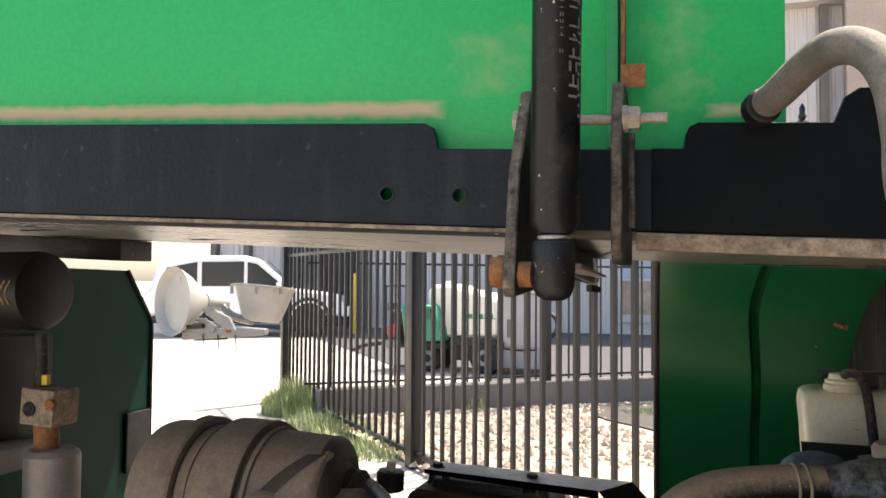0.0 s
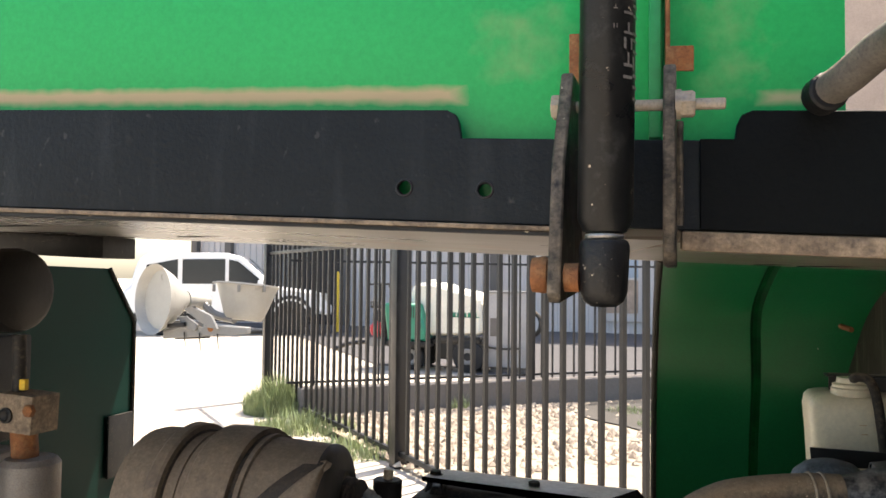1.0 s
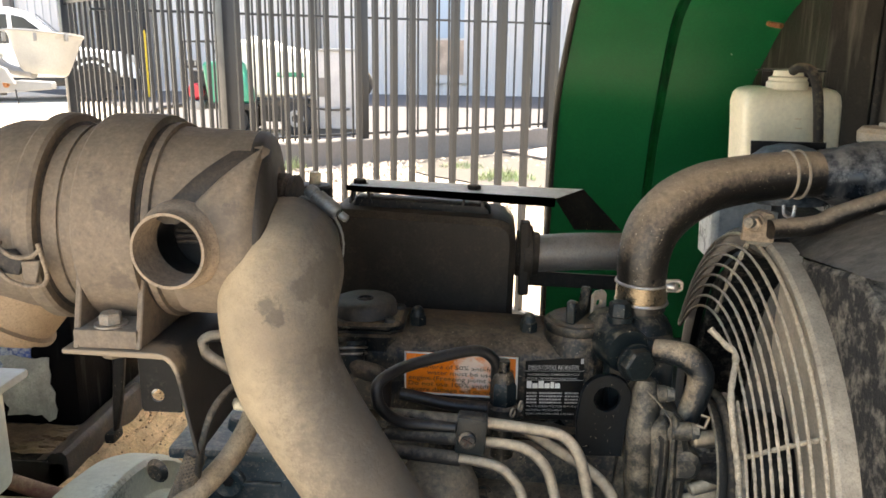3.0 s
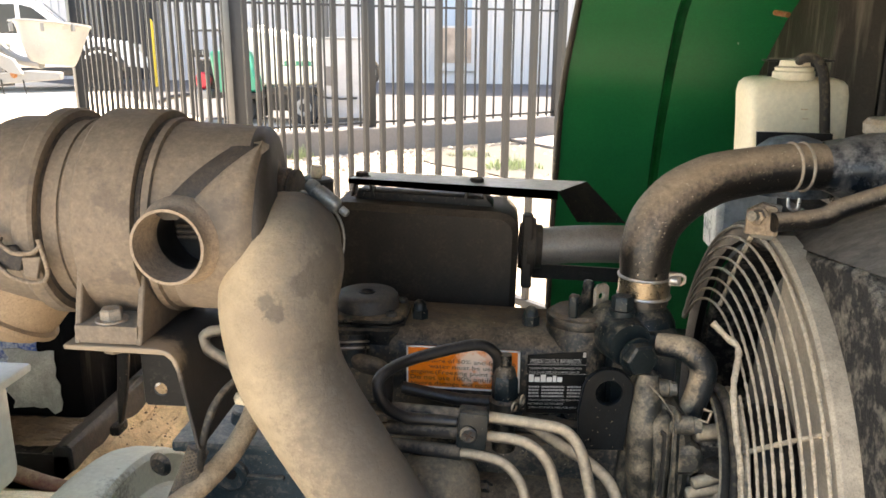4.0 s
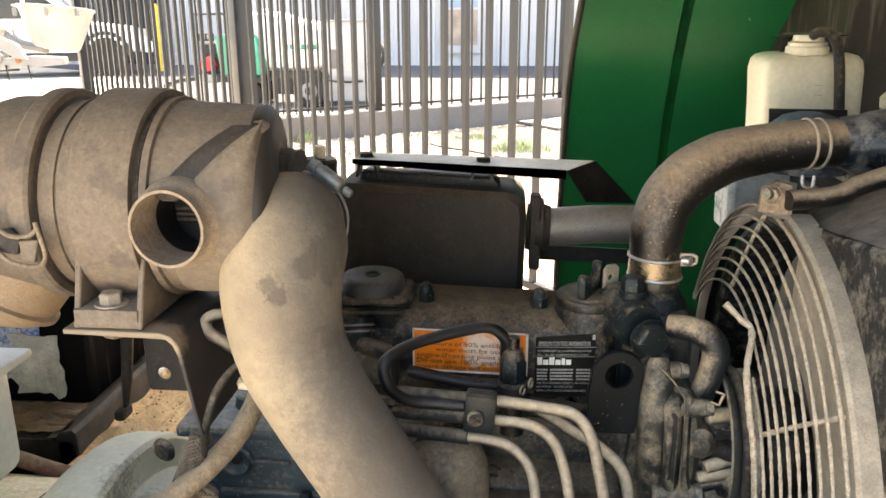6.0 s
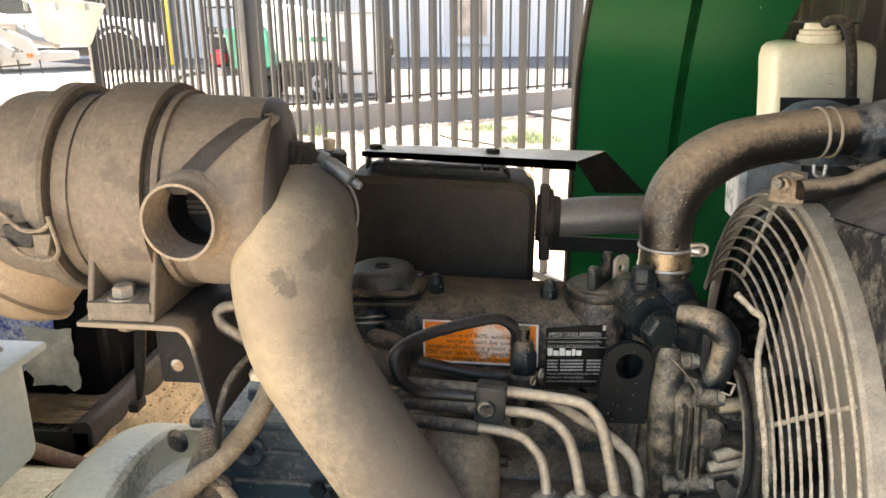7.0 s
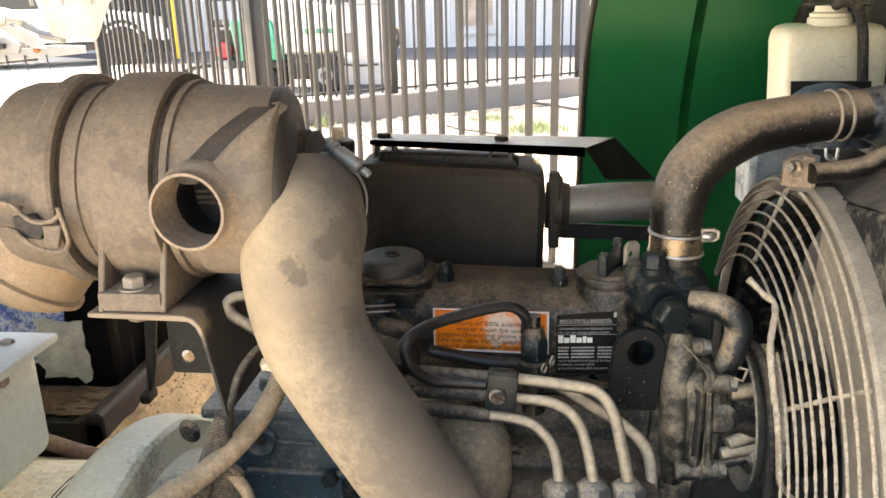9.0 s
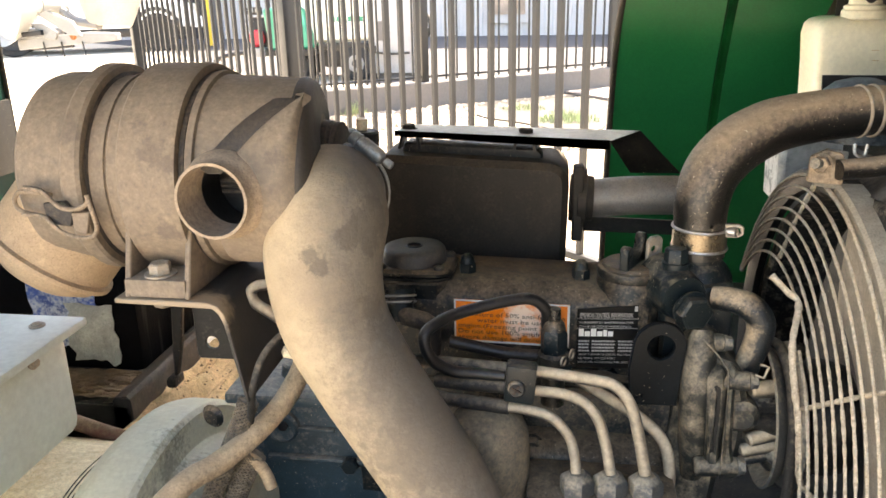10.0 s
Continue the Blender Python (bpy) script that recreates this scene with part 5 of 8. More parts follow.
# injection pump outlets
for c in ((0.119, -0.108, 0.816), (0.147, -0.106, 0.816), (0.177, -0.103, 0.815)):
    part("pump_union", lathe([(-0.05, 0.012), (-0.012, 0.012), (-0.011, 0.0152), (0.006, 0.0152), (0.009, 0.0125), (0.0125, 0.0075), (0.0125, 0)], c, Z, 6), "nut_dusty", eng, "hexagonal pump outlet nut")
part("pump_body_block", box((0.14, -0.09, 0.75), (0.13, 0.07, 0.12), None, 0.008), "engine", eng)
part("oil_filter", lathe([(0.0, 0.0), (0.0, 0.012), (-0.003, 0.022), (-0.01, 0.031), (-0.022, 0.036), (-0.04, 0.0375), (-0.14, 0.0375)], (0.04, -0.085, 0.873), Z, 40), "filter_tan", eng, "sand-coated upright oil filter")
for c in ((0.078, -0.045, 0.815), (0.081, -0.05, 0.8), (-0.059, -0.06, 0.8)):
    part("block_bolt", hexbolt(c, -Y, 0.0085, 0.009, 0.011), "engine", eng)

# blue-grey block at the flywheel end
part("rear_block", box((-0.135, 0.045, 0.765), (0.155, 0.14, 0.165), None, 0.006), "block_blue", eng, "blue-grey painted rear casting")
part("block_boss", lathe([(-0.004, 0.0175), (0.004, 0.017), (0.006, 0.014), (0.0045, 0.008), (0.0045, 0.0)], (-0.173, -0.026, 0.806), -Y, 28), "block_blue", eng)
part("block_socket", hexbolt((-0.172, -0.03, 0.809), -Y, 0.006, 0.003), "black_dirty", eng)
part("block_rib", box((-0.139, -0.028, 0.805), (0.04, 0.006, 0.0045), None, 0.0015), "block_blue", eng)
part("block_rib", box((-0.131, -0.028, 0.771), (0.12, 0.008, 0.006), None, 0.002), "block_blue", eng)
part("block_bolt", hexbolt((-0.104, -0.03, 0.769), -Y, 0.009, 0.008), "engine_blue", eng)
part("block_lid", box((-0.162, 0, 0.841), (0.13, 0.08, 0.012), None, 0.004), "block_blue", eng)
part("vent_cap", rod((-0.163, -0.02, 0.859), (-0.16, -0.02, 0.874), 0.01, 16, w=0.002), "block_blue", eng)

# ---- muffler ----
muf = thing("muffler", (0.002, 0.16, 0.926), "dark sooty box muffler with heat shield and tail pipe", "muffler")
MB = Vector((0.101, 0.125, 0.987))
ms = [(-0.192, -0.065), (-0.0, -0.068), (0.004, -0.06), (0.006, 0.034), (0.0045, 0.044), (0.0, 0.0515), (-0.0065, 0.056), (-0.015, 0.0585), (-0.19, 0.066), (-0.2, 0.06), (-0.205, 0.05), (-0.205, -0.055)]
part("muffler_body", plate(ms, MB - Y * 0.0, X, Z, Y * 0.1, w=0.007), "muffler", muf)
s0, s1 = Vector((-0.082, 0.14, 1.077)), Vector((0.148, 0.14, 1.068))
s2, s3 = Vector((-0.077, 0.2, 1.075)), Vector((0.184, 0.2, 1.069))
e0, e1 = Vector((0.172, 0.16, 1.03)), Vector((0.231, 0.2, 1.021))
def sheet(quad, th=0.002):
    bm = bmesh.new()
    bm.faces.new([bm.verts.new(p) for p in quad])
    bmesh.ops.solidify(bm, geom=bm.faces[:], thickness=th)
    return bm


# top is paler than lip and leg: dust, and sheen put into the colour
part("heat_shield", sheet((s0, s1, s3, s2)), "shield_top", muf, "dust-filmed folded heat shield, its sheen put into a paler grey top")
part("shield_lip", sheet((s0 + Z * 0.001, s1 + Z * 0.001, s1 - Z * 0.0095, s0 - Z * 0.005)), "black_dirty", muf, "black turned-down lip")
part("shield_leg", sheet((s1, e0, e1, s3)), "black_dirty", muf, "black sloping shield leg")
for c in ((-0.071, 0.165, 1.075), (0.059, 0.165, 1.071)):
    part("shield_bolt", hexbolt(c, Z, 0.008, 0.006, 0.01), "muffler", muf)
for c in ((-0.068, 0.15, 1.062), (0.058, 0.15, 1.0595)):
    foot = bmesh.new()
    for sx in (-1, 1):
        plate([(-0.0015, 0.0), (0.0015, 0.0), (0.0015 + 0.003 * sx, -0.014), (-0.0015 + 0.003 * sx, -0.014)], Vector(c) + Vector((sx * 0.0085, 0, 0.008)), X, Z, Y * 0.02, bm=foot)
    box(Vector(c) + Vector((0, 0.01, 0.0075)), (0.019, 0.02, 0.002), None, 0.0, foot)
    part("shield_foot", foot, "black_dirty", muf, "black folded shield foot")
part("mount_rail", plate([(-0.074, 0.0), (0.072, -0.006), (0.078, -0.012), (0.078, -0.02), (-0.08, -0.014)], (0, 0.155, 1.062), X, Z, Y * 0.03, w=0.002), "black_dirty", muf, "black rail under the shield")
f0 = Vector((0.12, 0.175, 0.997))
part("outlet_flange", lathe([(-0.012, 0.0), (-0.012, 0.026), (-0.004, 0.028), (-0.003, 0.033), (0.006, 0.033), (0.007, 0.026), (0.014, 0.025)], f0, TILT, 32), "muffler", muf)
part("flange_ear", plate([(-0.006, -0.042), (0.006, -0.042), (0.006, 0.042), (-0.006, 0.042)], f0 - Y * 0.03 + X * -0.003, X, Z, Y * 0.02, w=0.002), "muffler", muf)
part("tail_pipe", tube([f0 + X * 0.01, (0.18, 0.175, 1.001), (0.229, 0.175, 1.002), (0.273, 0.18, 1)], 0.0215, 28), "pipe", muf, "dull grey tail pipe")
part("pipe_support", plate([(0, 0), (0.17, -0.006), (0.17, -0.022), (0, -0.018)], (0.125, 0.2, 0.969), X, Z, Y * 0.004), "muffler", muf)

# ---- air cleaner ----
AY, AZ = -0.08, 1.084
ac = thing("air_cleaner", (-0.24, AY, 0.99), "dust-caked black plastic air cleaner with intake stub", "air cleaner")
AX = Vector((1, 0.0, -0.012)).normalized()
o = Vector((-0.222, AY, AZ))
tc = Vector((-0.152, -0.178, 1.081))
TA = Vector((0.05, 1, -0.03)).normalized()


def pierce(bm, r):
    """Opens a shell where the intake stub enters it."""
    bad = [f for f in bm.faces if any((v.co - tc).cross(TA).length < r and v.co.y < AY for v in f.verts)]
    bmesh.ops.delete(bm, geom=bad, context="FACES")
    return bm


cprof = [(-0.106, 0), (-0.106, 0.058), (-0.103, 0.07), (-0.097, 0.0765), (-0.088, 0.079), (-0.046, 0.08), (-0.045, 0.0765), (-0.022, 0.0765), (-0.02, 0.079)]
cprof += [(0.02 + 0.0025 * k, 0.079 - 0.0001 * k) for k in range(39)] + [(0.1185, 0.0742), (0.1212, 0.0722), (0.1232, 0.069), (0.1243, 0.065), (0.1246, 0.058), (0.1246, 0)]


def skew(bm):
    """The outlet end face stands slightly out of square: longer towards the front."""
    for v in bm.verts:
        q = v.co - o
        a = q.dot(AX)
        if a > 0.055:
            r = max(1e-6, (q - AX * a).length)
            v.co += AX * (0.0095 * (-q.y / max(r, 0.02)) * min(1.0, (a - 0.055) / 0.06))
    return bm


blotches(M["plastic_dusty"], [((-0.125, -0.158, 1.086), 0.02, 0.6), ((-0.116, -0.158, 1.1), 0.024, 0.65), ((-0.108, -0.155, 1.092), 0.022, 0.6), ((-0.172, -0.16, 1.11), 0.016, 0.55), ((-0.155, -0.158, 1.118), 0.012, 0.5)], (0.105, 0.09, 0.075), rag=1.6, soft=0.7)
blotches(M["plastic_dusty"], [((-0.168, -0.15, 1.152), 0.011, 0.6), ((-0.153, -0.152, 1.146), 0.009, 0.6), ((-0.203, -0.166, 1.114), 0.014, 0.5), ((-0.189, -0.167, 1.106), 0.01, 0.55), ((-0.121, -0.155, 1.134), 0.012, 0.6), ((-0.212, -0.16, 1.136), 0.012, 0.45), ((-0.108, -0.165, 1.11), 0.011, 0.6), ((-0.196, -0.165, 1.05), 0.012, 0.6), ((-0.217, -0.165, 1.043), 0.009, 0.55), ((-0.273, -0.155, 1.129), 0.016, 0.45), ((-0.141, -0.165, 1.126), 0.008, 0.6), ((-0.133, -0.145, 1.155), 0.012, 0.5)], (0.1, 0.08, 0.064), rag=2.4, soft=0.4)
part("canister", skew(pierce(lathe(cprof, o, AX, 168), 0.0262)), "plastic_dusty", ac, angle=20)
# darker shell over the end shoulder, painted as the end face's shade
part("end_shoulder", skew(lathe([(0.1115, 0.0757), (0.1148, 0.0759), (0.1188, 0.0748), (0.1217, 0.0727), (0.1238, 0.0694), (0.1249, 0.0653), (0.1252, 0.058), (0.1252, 0.034)], o, AX, 120)), "end_shade", ac, "end shoulder in darker plastic that carries its shade", angle=25)
part("lid_band", lathe([(-0.0555, 0.078), (-0.0555, 0.0845), (-0.0525, 0.0865), (-0.042, 0.0862), (-0.039, 0.0845), (-0.039, 0.076)], o, AX, 96), "plastic_dusty", ac, angle=25)
# charcoal rings lie in the gaps beside lid and strap
part("lid_groove", lathe([(-0.039, 0.0768), (-0.0378, 0.0795), (-0.0364, 0.0768)], o, AX, 96), "plastic_charcoal", ac)
part("lid_rib", lathe([(-0.026, 0.076), (-0.0255, 0.0785), (-0.0235, 0.0785), (-0.023, 0.076)], o, AX, 96), "plastic_dusty", ac)
part("mount_strap", pierce(lathe([(-0.009, 0.079), (-0.009, 0.0858), (-0.007, 0.0872), (0.01, 0.0872), (0.021, 0.0872), (0.027, 0.0872), (0.0335, 0.0872), (0.0375, 0.0862), (0.0375, 0.078)], o, AX, 108), 0.0272), "plastic_dusty", ac, angle=25)
part("strap_gap", pierce(lathe([(0.0375, 0.079), (0.038, 0.0801), (0.0418, 0.0801), (0.0422, 0.079)], o, AX, 108), 0.0272), "plastic_charcoal", ac)
part("strap_gap", lathe([(-0.0125, 0.0788), (-0.012, 0.0798), (-0.0095, 0.0798), (-0.009, 0.0788)], o, AX, 96), "plastic_charcoal", ac)
part("body_ring", pierce(lathe([(0.0425, 0.078), (0.043, 0.081), (0.0485, 0.081), (0.0495, 0.077)], o, AX, 108), 0.0272), "plastic_dusty", ac, angle=25)
bo = o + Vector((0.0, 0.02, 0.006))
part("end_boss", lathe([(0.1, 0.0), (0.1, 0.034), (0.129, 0.0325), (0.1305, 0.0295), (0.132, 0.0295), (0.1333, 0.0315), (0.1368, 0.0315), (0.138, 0.0285), (0.138, 0)], bo, AX, 40), "plastic_charcoal", ac)
# raised inlet housing, bounded by a slanting step
hz = bmesh.new()
rows_ = []
NP, NX = 44, 18
for i in range(NP + 1):
    ph = radians(-50 + 112 * i / NP)
    xe = 0.122 + 0.0095 * math.cos(ph)
    xs = min(xe - 0.001, float(np.interp(math.degrees(ph), (-50, 4, 16, 23.4, 36.6, 50, 62), (0.058, 0.064, 0.0755, 0.085, 0.1, 0.116, 0.13))))
    row = []
    for k in range(NX + 1):
        x = xs + (xe - xs) * k / NX
        r = 0.0785 + 0.0042 * (1 - abs(2 * k / NX - 1) ** 6) * min(1, (NP - i) / 16) - 0.011 * max(0.0, (k / NX - 0.72) / 0.28) ** 2
        row.append(hz.verts.new(o + AX * x + (Vector((0, -1, 0)) * math.cos(ph) + Z * math.sin(ph)) * r))
    rows_.append(row)
for i in range(NP):
    for k in range(NX):
        hz.faces.new((rows_[i][k], rows_[i + 1][k], rows_[i + 1][k + 1], rows_[i][k + 1]))
bmesh.ops.recalc_face_normals(hz, faces=hz.faces)
bmesh.ops.solidify(hz, geom=hz.faces[:], thickness=0.007)
pierce(hz, 0.0272)
part("inlet_housing", hz, "plastic_dusty", ac)
# dark strip along the step: the step's shade put into the colour
sg = bmesh.new()
srow = []
for i in range(31):
    p = 10 + 47 * i / 30
    x1 = min(0.119 + 0.0075 * math.cos(radians(p)), float(np.interp(p, (4, 16, 23.4, 36.6, 50, 62), (0.064, 0.0755, 0.085, 0.1, 0.116, 0.13)))) + 0.001
    wd_ = 0.0215 * min(1, i / 4 + 0.5)
    srow.append([sg.verts.new(o + AX * (x1 - wd_ * k / 4) + (Vector((0, -1, 0)) * math.cos(radians(p)) + Z * math.sin(radians(p))) * (0.0784 - 0.03 * max(0, x1 - 0.105) - (0.0 if 0 < k < 4 else 0.0012) + 0.0004)) for k in range(5)])
for a_, b_ in zip(srow, srow[1:]):
    for k in range(4):
        sg.faces.new((a_[k], b_[k], b_[k + 1], a_[k + 1]))
bmesh.ops.recalc_face_normals(sg, faces=sg.faces)
bmesh.ops.solidify(sg, geom=sg.faces[:], thickness=0.002)
part("step_groove", sg, "step_shade", ac, "slanting step in the housing, its shade put in as a dark strip")
part("intake_stub", lathe([(0.0, 0.0262), (0.0, 0.0284), (0.009, 0.0286), (0.0125, 0.0298), (0.0155, 0.0322), (0.021, 0.034), (0.034, 0.0355), (0.034, 0.0262), (0.0, 0.0262)], tc, TA, 64), "stub_dusty", ac, "open round intake stub")
part("stub_liner", lathe([(0.03, 0.0262), (0.037, 0.026), (0.037, 0.03), (0.03, 0.03), (0.03, 0.0262)], tc, TA, 48), "stub_dusty", ac, "dusty inner wall of the stub")
# throat is darker than the stub wall
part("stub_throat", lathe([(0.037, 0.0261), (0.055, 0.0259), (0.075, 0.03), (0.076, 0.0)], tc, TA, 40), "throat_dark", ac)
for k in range(3):
    part("stub_vane", tube([tc + Vector((-0.012, 0.05, 0.004 - 0.0045 * k)), tc + Vector((0.006, 0.046, 0.005 - 0.0045 * k)), tc + Vector((0.026, 0.052, 0.002 - 0.0045 * k))], 0.0015, 8), "plastic_charcoal", ac)
# mount saddle
part("saddle_side", plate([(-0.09, 0.0), (0.02, 0.0), (0.02, 0.055), (-0.02, 0.06), (-0.062, 0.1)], (-0.2355, AY, 1.0), Y, Z, X * 0.005, w=0.001), "plastic_dusty", ac)
part("saddle_side", plate([(-0.09, 0.0), (0.02, 0.0), (0.02, 0.055), (-0.02, 0.06), (-0.062, 0.085)], (-0.187, AY, 1.0), Y, Z, X * 0.005, w=0.001), "plastic_dusty", ac)
part("saddle_foot", box((-0.21, AY - 0.035, 1.0075), (0.05, 0.108, 0.015), None, 0.002), "plastic_dusty", ac)
part("saddle_back", box((-0.21, AY - 0.03, 1.035), (0.05, 0.006, 0.05), None, 0.001), "plastic_dusty", ac)
part("mount_bolt", hexbolt((-0.211, -0.155, 1.0155), Z, 0.0088, 0.0095, 0.0125), "pale_bolt", ac, "dusty pale mounting bolt")
# latch wires
for pts in ([(-0.307, -0.166, 1.086), (-0.29, -0.171, 1.085), (-0.279, -0.174, 1.077), (-0.27, -0.176, 1.073), (-0.258, -0.175, 1.073), (-0.251, -0.174, 1.078), (-0.252, -0.173, 1.083)],
            [(-0.312, -0.166, 1.065), (-0.293, -0.17, 1.065), (-0.284, -0.173, 1.06), (-0.276, -0.173, 1.053), (-0.263, -0.172, 1.049), (-0.253, -0.171, 1.05), (-0.248, -0.172, 1.058), (-0.249, -0.174, 1.072), (-0.251, -0.174, 1.082)]):
    part("latch_wire", tube(pts, 0.0018, 10), "tan", ac, "dusty wire latch")
part("latch_wire", tube([(-0.283, -0.169, 1.0815), (-0.301, -0.167, 1.083), (-0.314, -0.164, 1.0815), (-0.3195, -0.163, 1.074), (-0.314, -0.164, 1.067), (-0.293, -0.168, 1.0635)], 0.0018, 10), "tan", ac, "dusty wire latch")
part("latch_plate", plate([(-0.291, -0.17, 1.075)[::2], (-0.29, -0.17, 1.059)[::2], (-0.271, -0.17, 1.057)[::2], (-0.267, -0.17, 1.069)[::2], (-0.273, -0.17, 1.077)[::2]], (0, -0.17, 0), X, Z, Y * 0.004, w=0.0006), "plastic_charcoal", ac)
part("latch_plate", plate([(-0.268, -0.171, 1.068)[::2], (-0.268, -0.171, 1.054)[::2], (-0.258, -0.171, 1.051)[::2], (-0.253, -0.171, 1.069)[::2]], (0, -0.171, 0), X, Z, Y * 0.004, w=0.0006), "plastic_dusty", ac)
# dust valve
dv = Vector((-0.33, -0.083, 1.033))
ad = Vector((-0.55, -0.28, -0.75))
part("dust_bowl", lathe([(-0.03, 0.056), (0.03, 0.056), (0.032, 0.06), (0.036, 0.06), (0.038, 0.054), (0.045, 0.05), (0.055, 0.035), (0.062, 0.0)], dv, ad, 44), surf("sun_bleached_tan_rubber", (0.36, 0.25, 0.155), 0.8, var=0.15, scale=14, dust=0.4, up=0.2, dustc=(0.5, 0.36, 0.22)), ac, "tan dust-coated rubber dust bowl")

# mounting bracket under the air cleaner
brk = thing("cleaner_bracket", (-0.2, -0.08, 0.9), "bent black steel bracket carrying the air cleaner", "bracket")
bs_ = bmesh.new()
pr = [(-0.2435, 1.0), (-0.168, 0.999), (-0.160, 0.9965), (-0.155, 0.9905), (-0.152, 0.982), (-0.141, 0.915), (-0.144, 0.9145), (-0.1555, 0.981), (-0.159, 0.9895), (-0.164, 0.994), (-0.2435, 0.996)]
plate(pr, (0, -0.172, 0), X, Z, Y * 0.16, w=0.0008, bm=bs_)
blotches(M["bracket"], [((x_, -0.174, 0.998), 0.03, 0.85) for x_ in (-0.235, -0.21, -0.185, -0.17)], (0.33, 0.25, 0.165))
part("bracket_plate", bs_, "bracket", brk, "dusty bent steel plate")
part("bracket_nut", hexbolt((-0.211, -0.155, 0.9955), -Z, 0.0085, 0.007), "plastic_dusty", brk)
hp = Vector((-0.238, -0.02, 0.908))
part("tab_plate", plate([(-0.021, -0.03), (-0.018, -0.0335), (0.02, -0.0335), (0.02, 0.03), (-0.021, 0.03)], hp, X, Z, Y * 0.004, holes=[(-0.004, -0.016, 0.0068)], w=0.0006), "black_plate", brk, "black steel tab with a round hole")

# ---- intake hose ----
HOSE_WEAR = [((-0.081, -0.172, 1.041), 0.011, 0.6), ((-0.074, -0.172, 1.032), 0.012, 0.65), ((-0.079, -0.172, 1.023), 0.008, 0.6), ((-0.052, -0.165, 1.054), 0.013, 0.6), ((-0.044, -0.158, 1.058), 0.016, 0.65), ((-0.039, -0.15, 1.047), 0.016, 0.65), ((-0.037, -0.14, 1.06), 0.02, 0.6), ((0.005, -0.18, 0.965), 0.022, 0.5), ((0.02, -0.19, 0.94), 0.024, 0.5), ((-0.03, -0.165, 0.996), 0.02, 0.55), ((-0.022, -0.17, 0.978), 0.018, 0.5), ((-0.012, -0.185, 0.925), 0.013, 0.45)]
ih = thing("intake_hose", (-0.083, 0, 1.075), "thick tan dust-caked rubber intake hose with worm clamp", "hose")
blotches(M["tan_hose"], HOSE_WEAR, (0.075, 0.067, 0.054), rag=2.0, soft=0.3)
# lower right flank: scuffs, with the flank's shade painted in
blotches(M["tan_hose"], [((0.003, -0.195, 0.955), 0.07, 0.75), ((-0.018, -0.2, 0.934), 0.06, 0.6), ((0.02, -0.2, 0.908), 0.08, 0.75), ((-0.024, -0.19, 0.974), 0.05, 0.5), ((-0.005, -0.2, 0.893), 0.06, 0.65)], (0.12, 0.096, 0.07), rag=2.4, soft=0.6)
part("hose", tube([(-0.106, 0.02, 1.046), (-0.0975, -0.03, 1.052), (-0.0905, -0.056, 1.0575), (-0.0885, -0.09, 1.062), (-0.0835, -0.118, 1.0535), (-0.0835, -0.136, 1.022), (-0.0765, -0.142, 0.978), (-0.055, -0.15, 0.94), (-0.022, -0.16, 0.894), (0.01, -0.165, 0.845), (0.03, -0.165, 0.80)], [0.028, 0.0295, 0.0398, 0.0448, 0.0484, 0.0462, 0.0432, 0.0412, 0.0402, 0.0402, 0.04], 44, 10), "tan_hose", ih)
CC, CA = Vector((-0.0903, -0.0575, 1.0578)), Vector((0.02, -0.105, 0.005)).normalized()
part("hose_clamp", clamp(CC, CA, 0.0425, 0.009), "zinc", ih, "dull grey worm clamp")
sb = bmesh.new()
for k in range(14):
    a = radians(48 + 6.2 * k)
    box(CC + Vector((math.cos(a) * 0.0423, 0, math.sin(a) * 0.0423)), (0.0016, 0.0075, 0.0008), Matrix.Rotation(-a + math.pi / 2, 4, "Y"), 0, sb)
part("clamp_slot", sb, "print_dark", ih)
w0, w1 = Vector((-0.0755, -0.062, 1.109)), Vector((-0.0435, -0.071, 1.0875))
wv = w1 - w0
part("clamp_worm", lathe([(0, 0), (0, 0.0048), (0.003, 0.0062), (0.008, 0.0064), (0.0085, 0.0054), (0.0115, 0.0054), (0.012, 0.0066), (0.03, 0.0066), (0.0325, 0.0056), (0.034, 0.004), (0.034, 0)], w0, wv, 20), "zinc", ih, "scuffed worm housing")
part("worm_saddle", plate([(0, -0.007), (0.03, -0.007), (0.03, 0.0035), (0.024, 0.006), (0.006, 0.006), (0, 0.003)], w0 + wv * 0.1 + Vector((-0.003, 0.004, -0.006)), wv.normalized(), Y, Vector((0.3, 0, 0.9)) * 0.004, w=0.001), "zinc", ih)
part("clamp_screw", lathe([(0, 0), (0, 0.0036), (0.006, 0.0036), (0.0075, 0.0026), (0.0078, 0)], w1 - wv.normalized() * 0.003, wv, 14), "zinc", ih)
snd = thing("vacuum_sender", (-0.095, 0.05, 1.087), "small black sender with a tan tip beside the hose clamp", "sensor")
part("sender_body", rod((-0.099, 0.06, 1.068), (-0.098, 0.06, 1.092), 0.0175, 24, w=0.002), "black_dirty", snd)
part("sender_tip", rod((-0.098, 0.06, 1.092), (-0.097, 0.06, 1.104), 0.0058, 14, w=0.001), "cream", snd, "tan plastic tip")

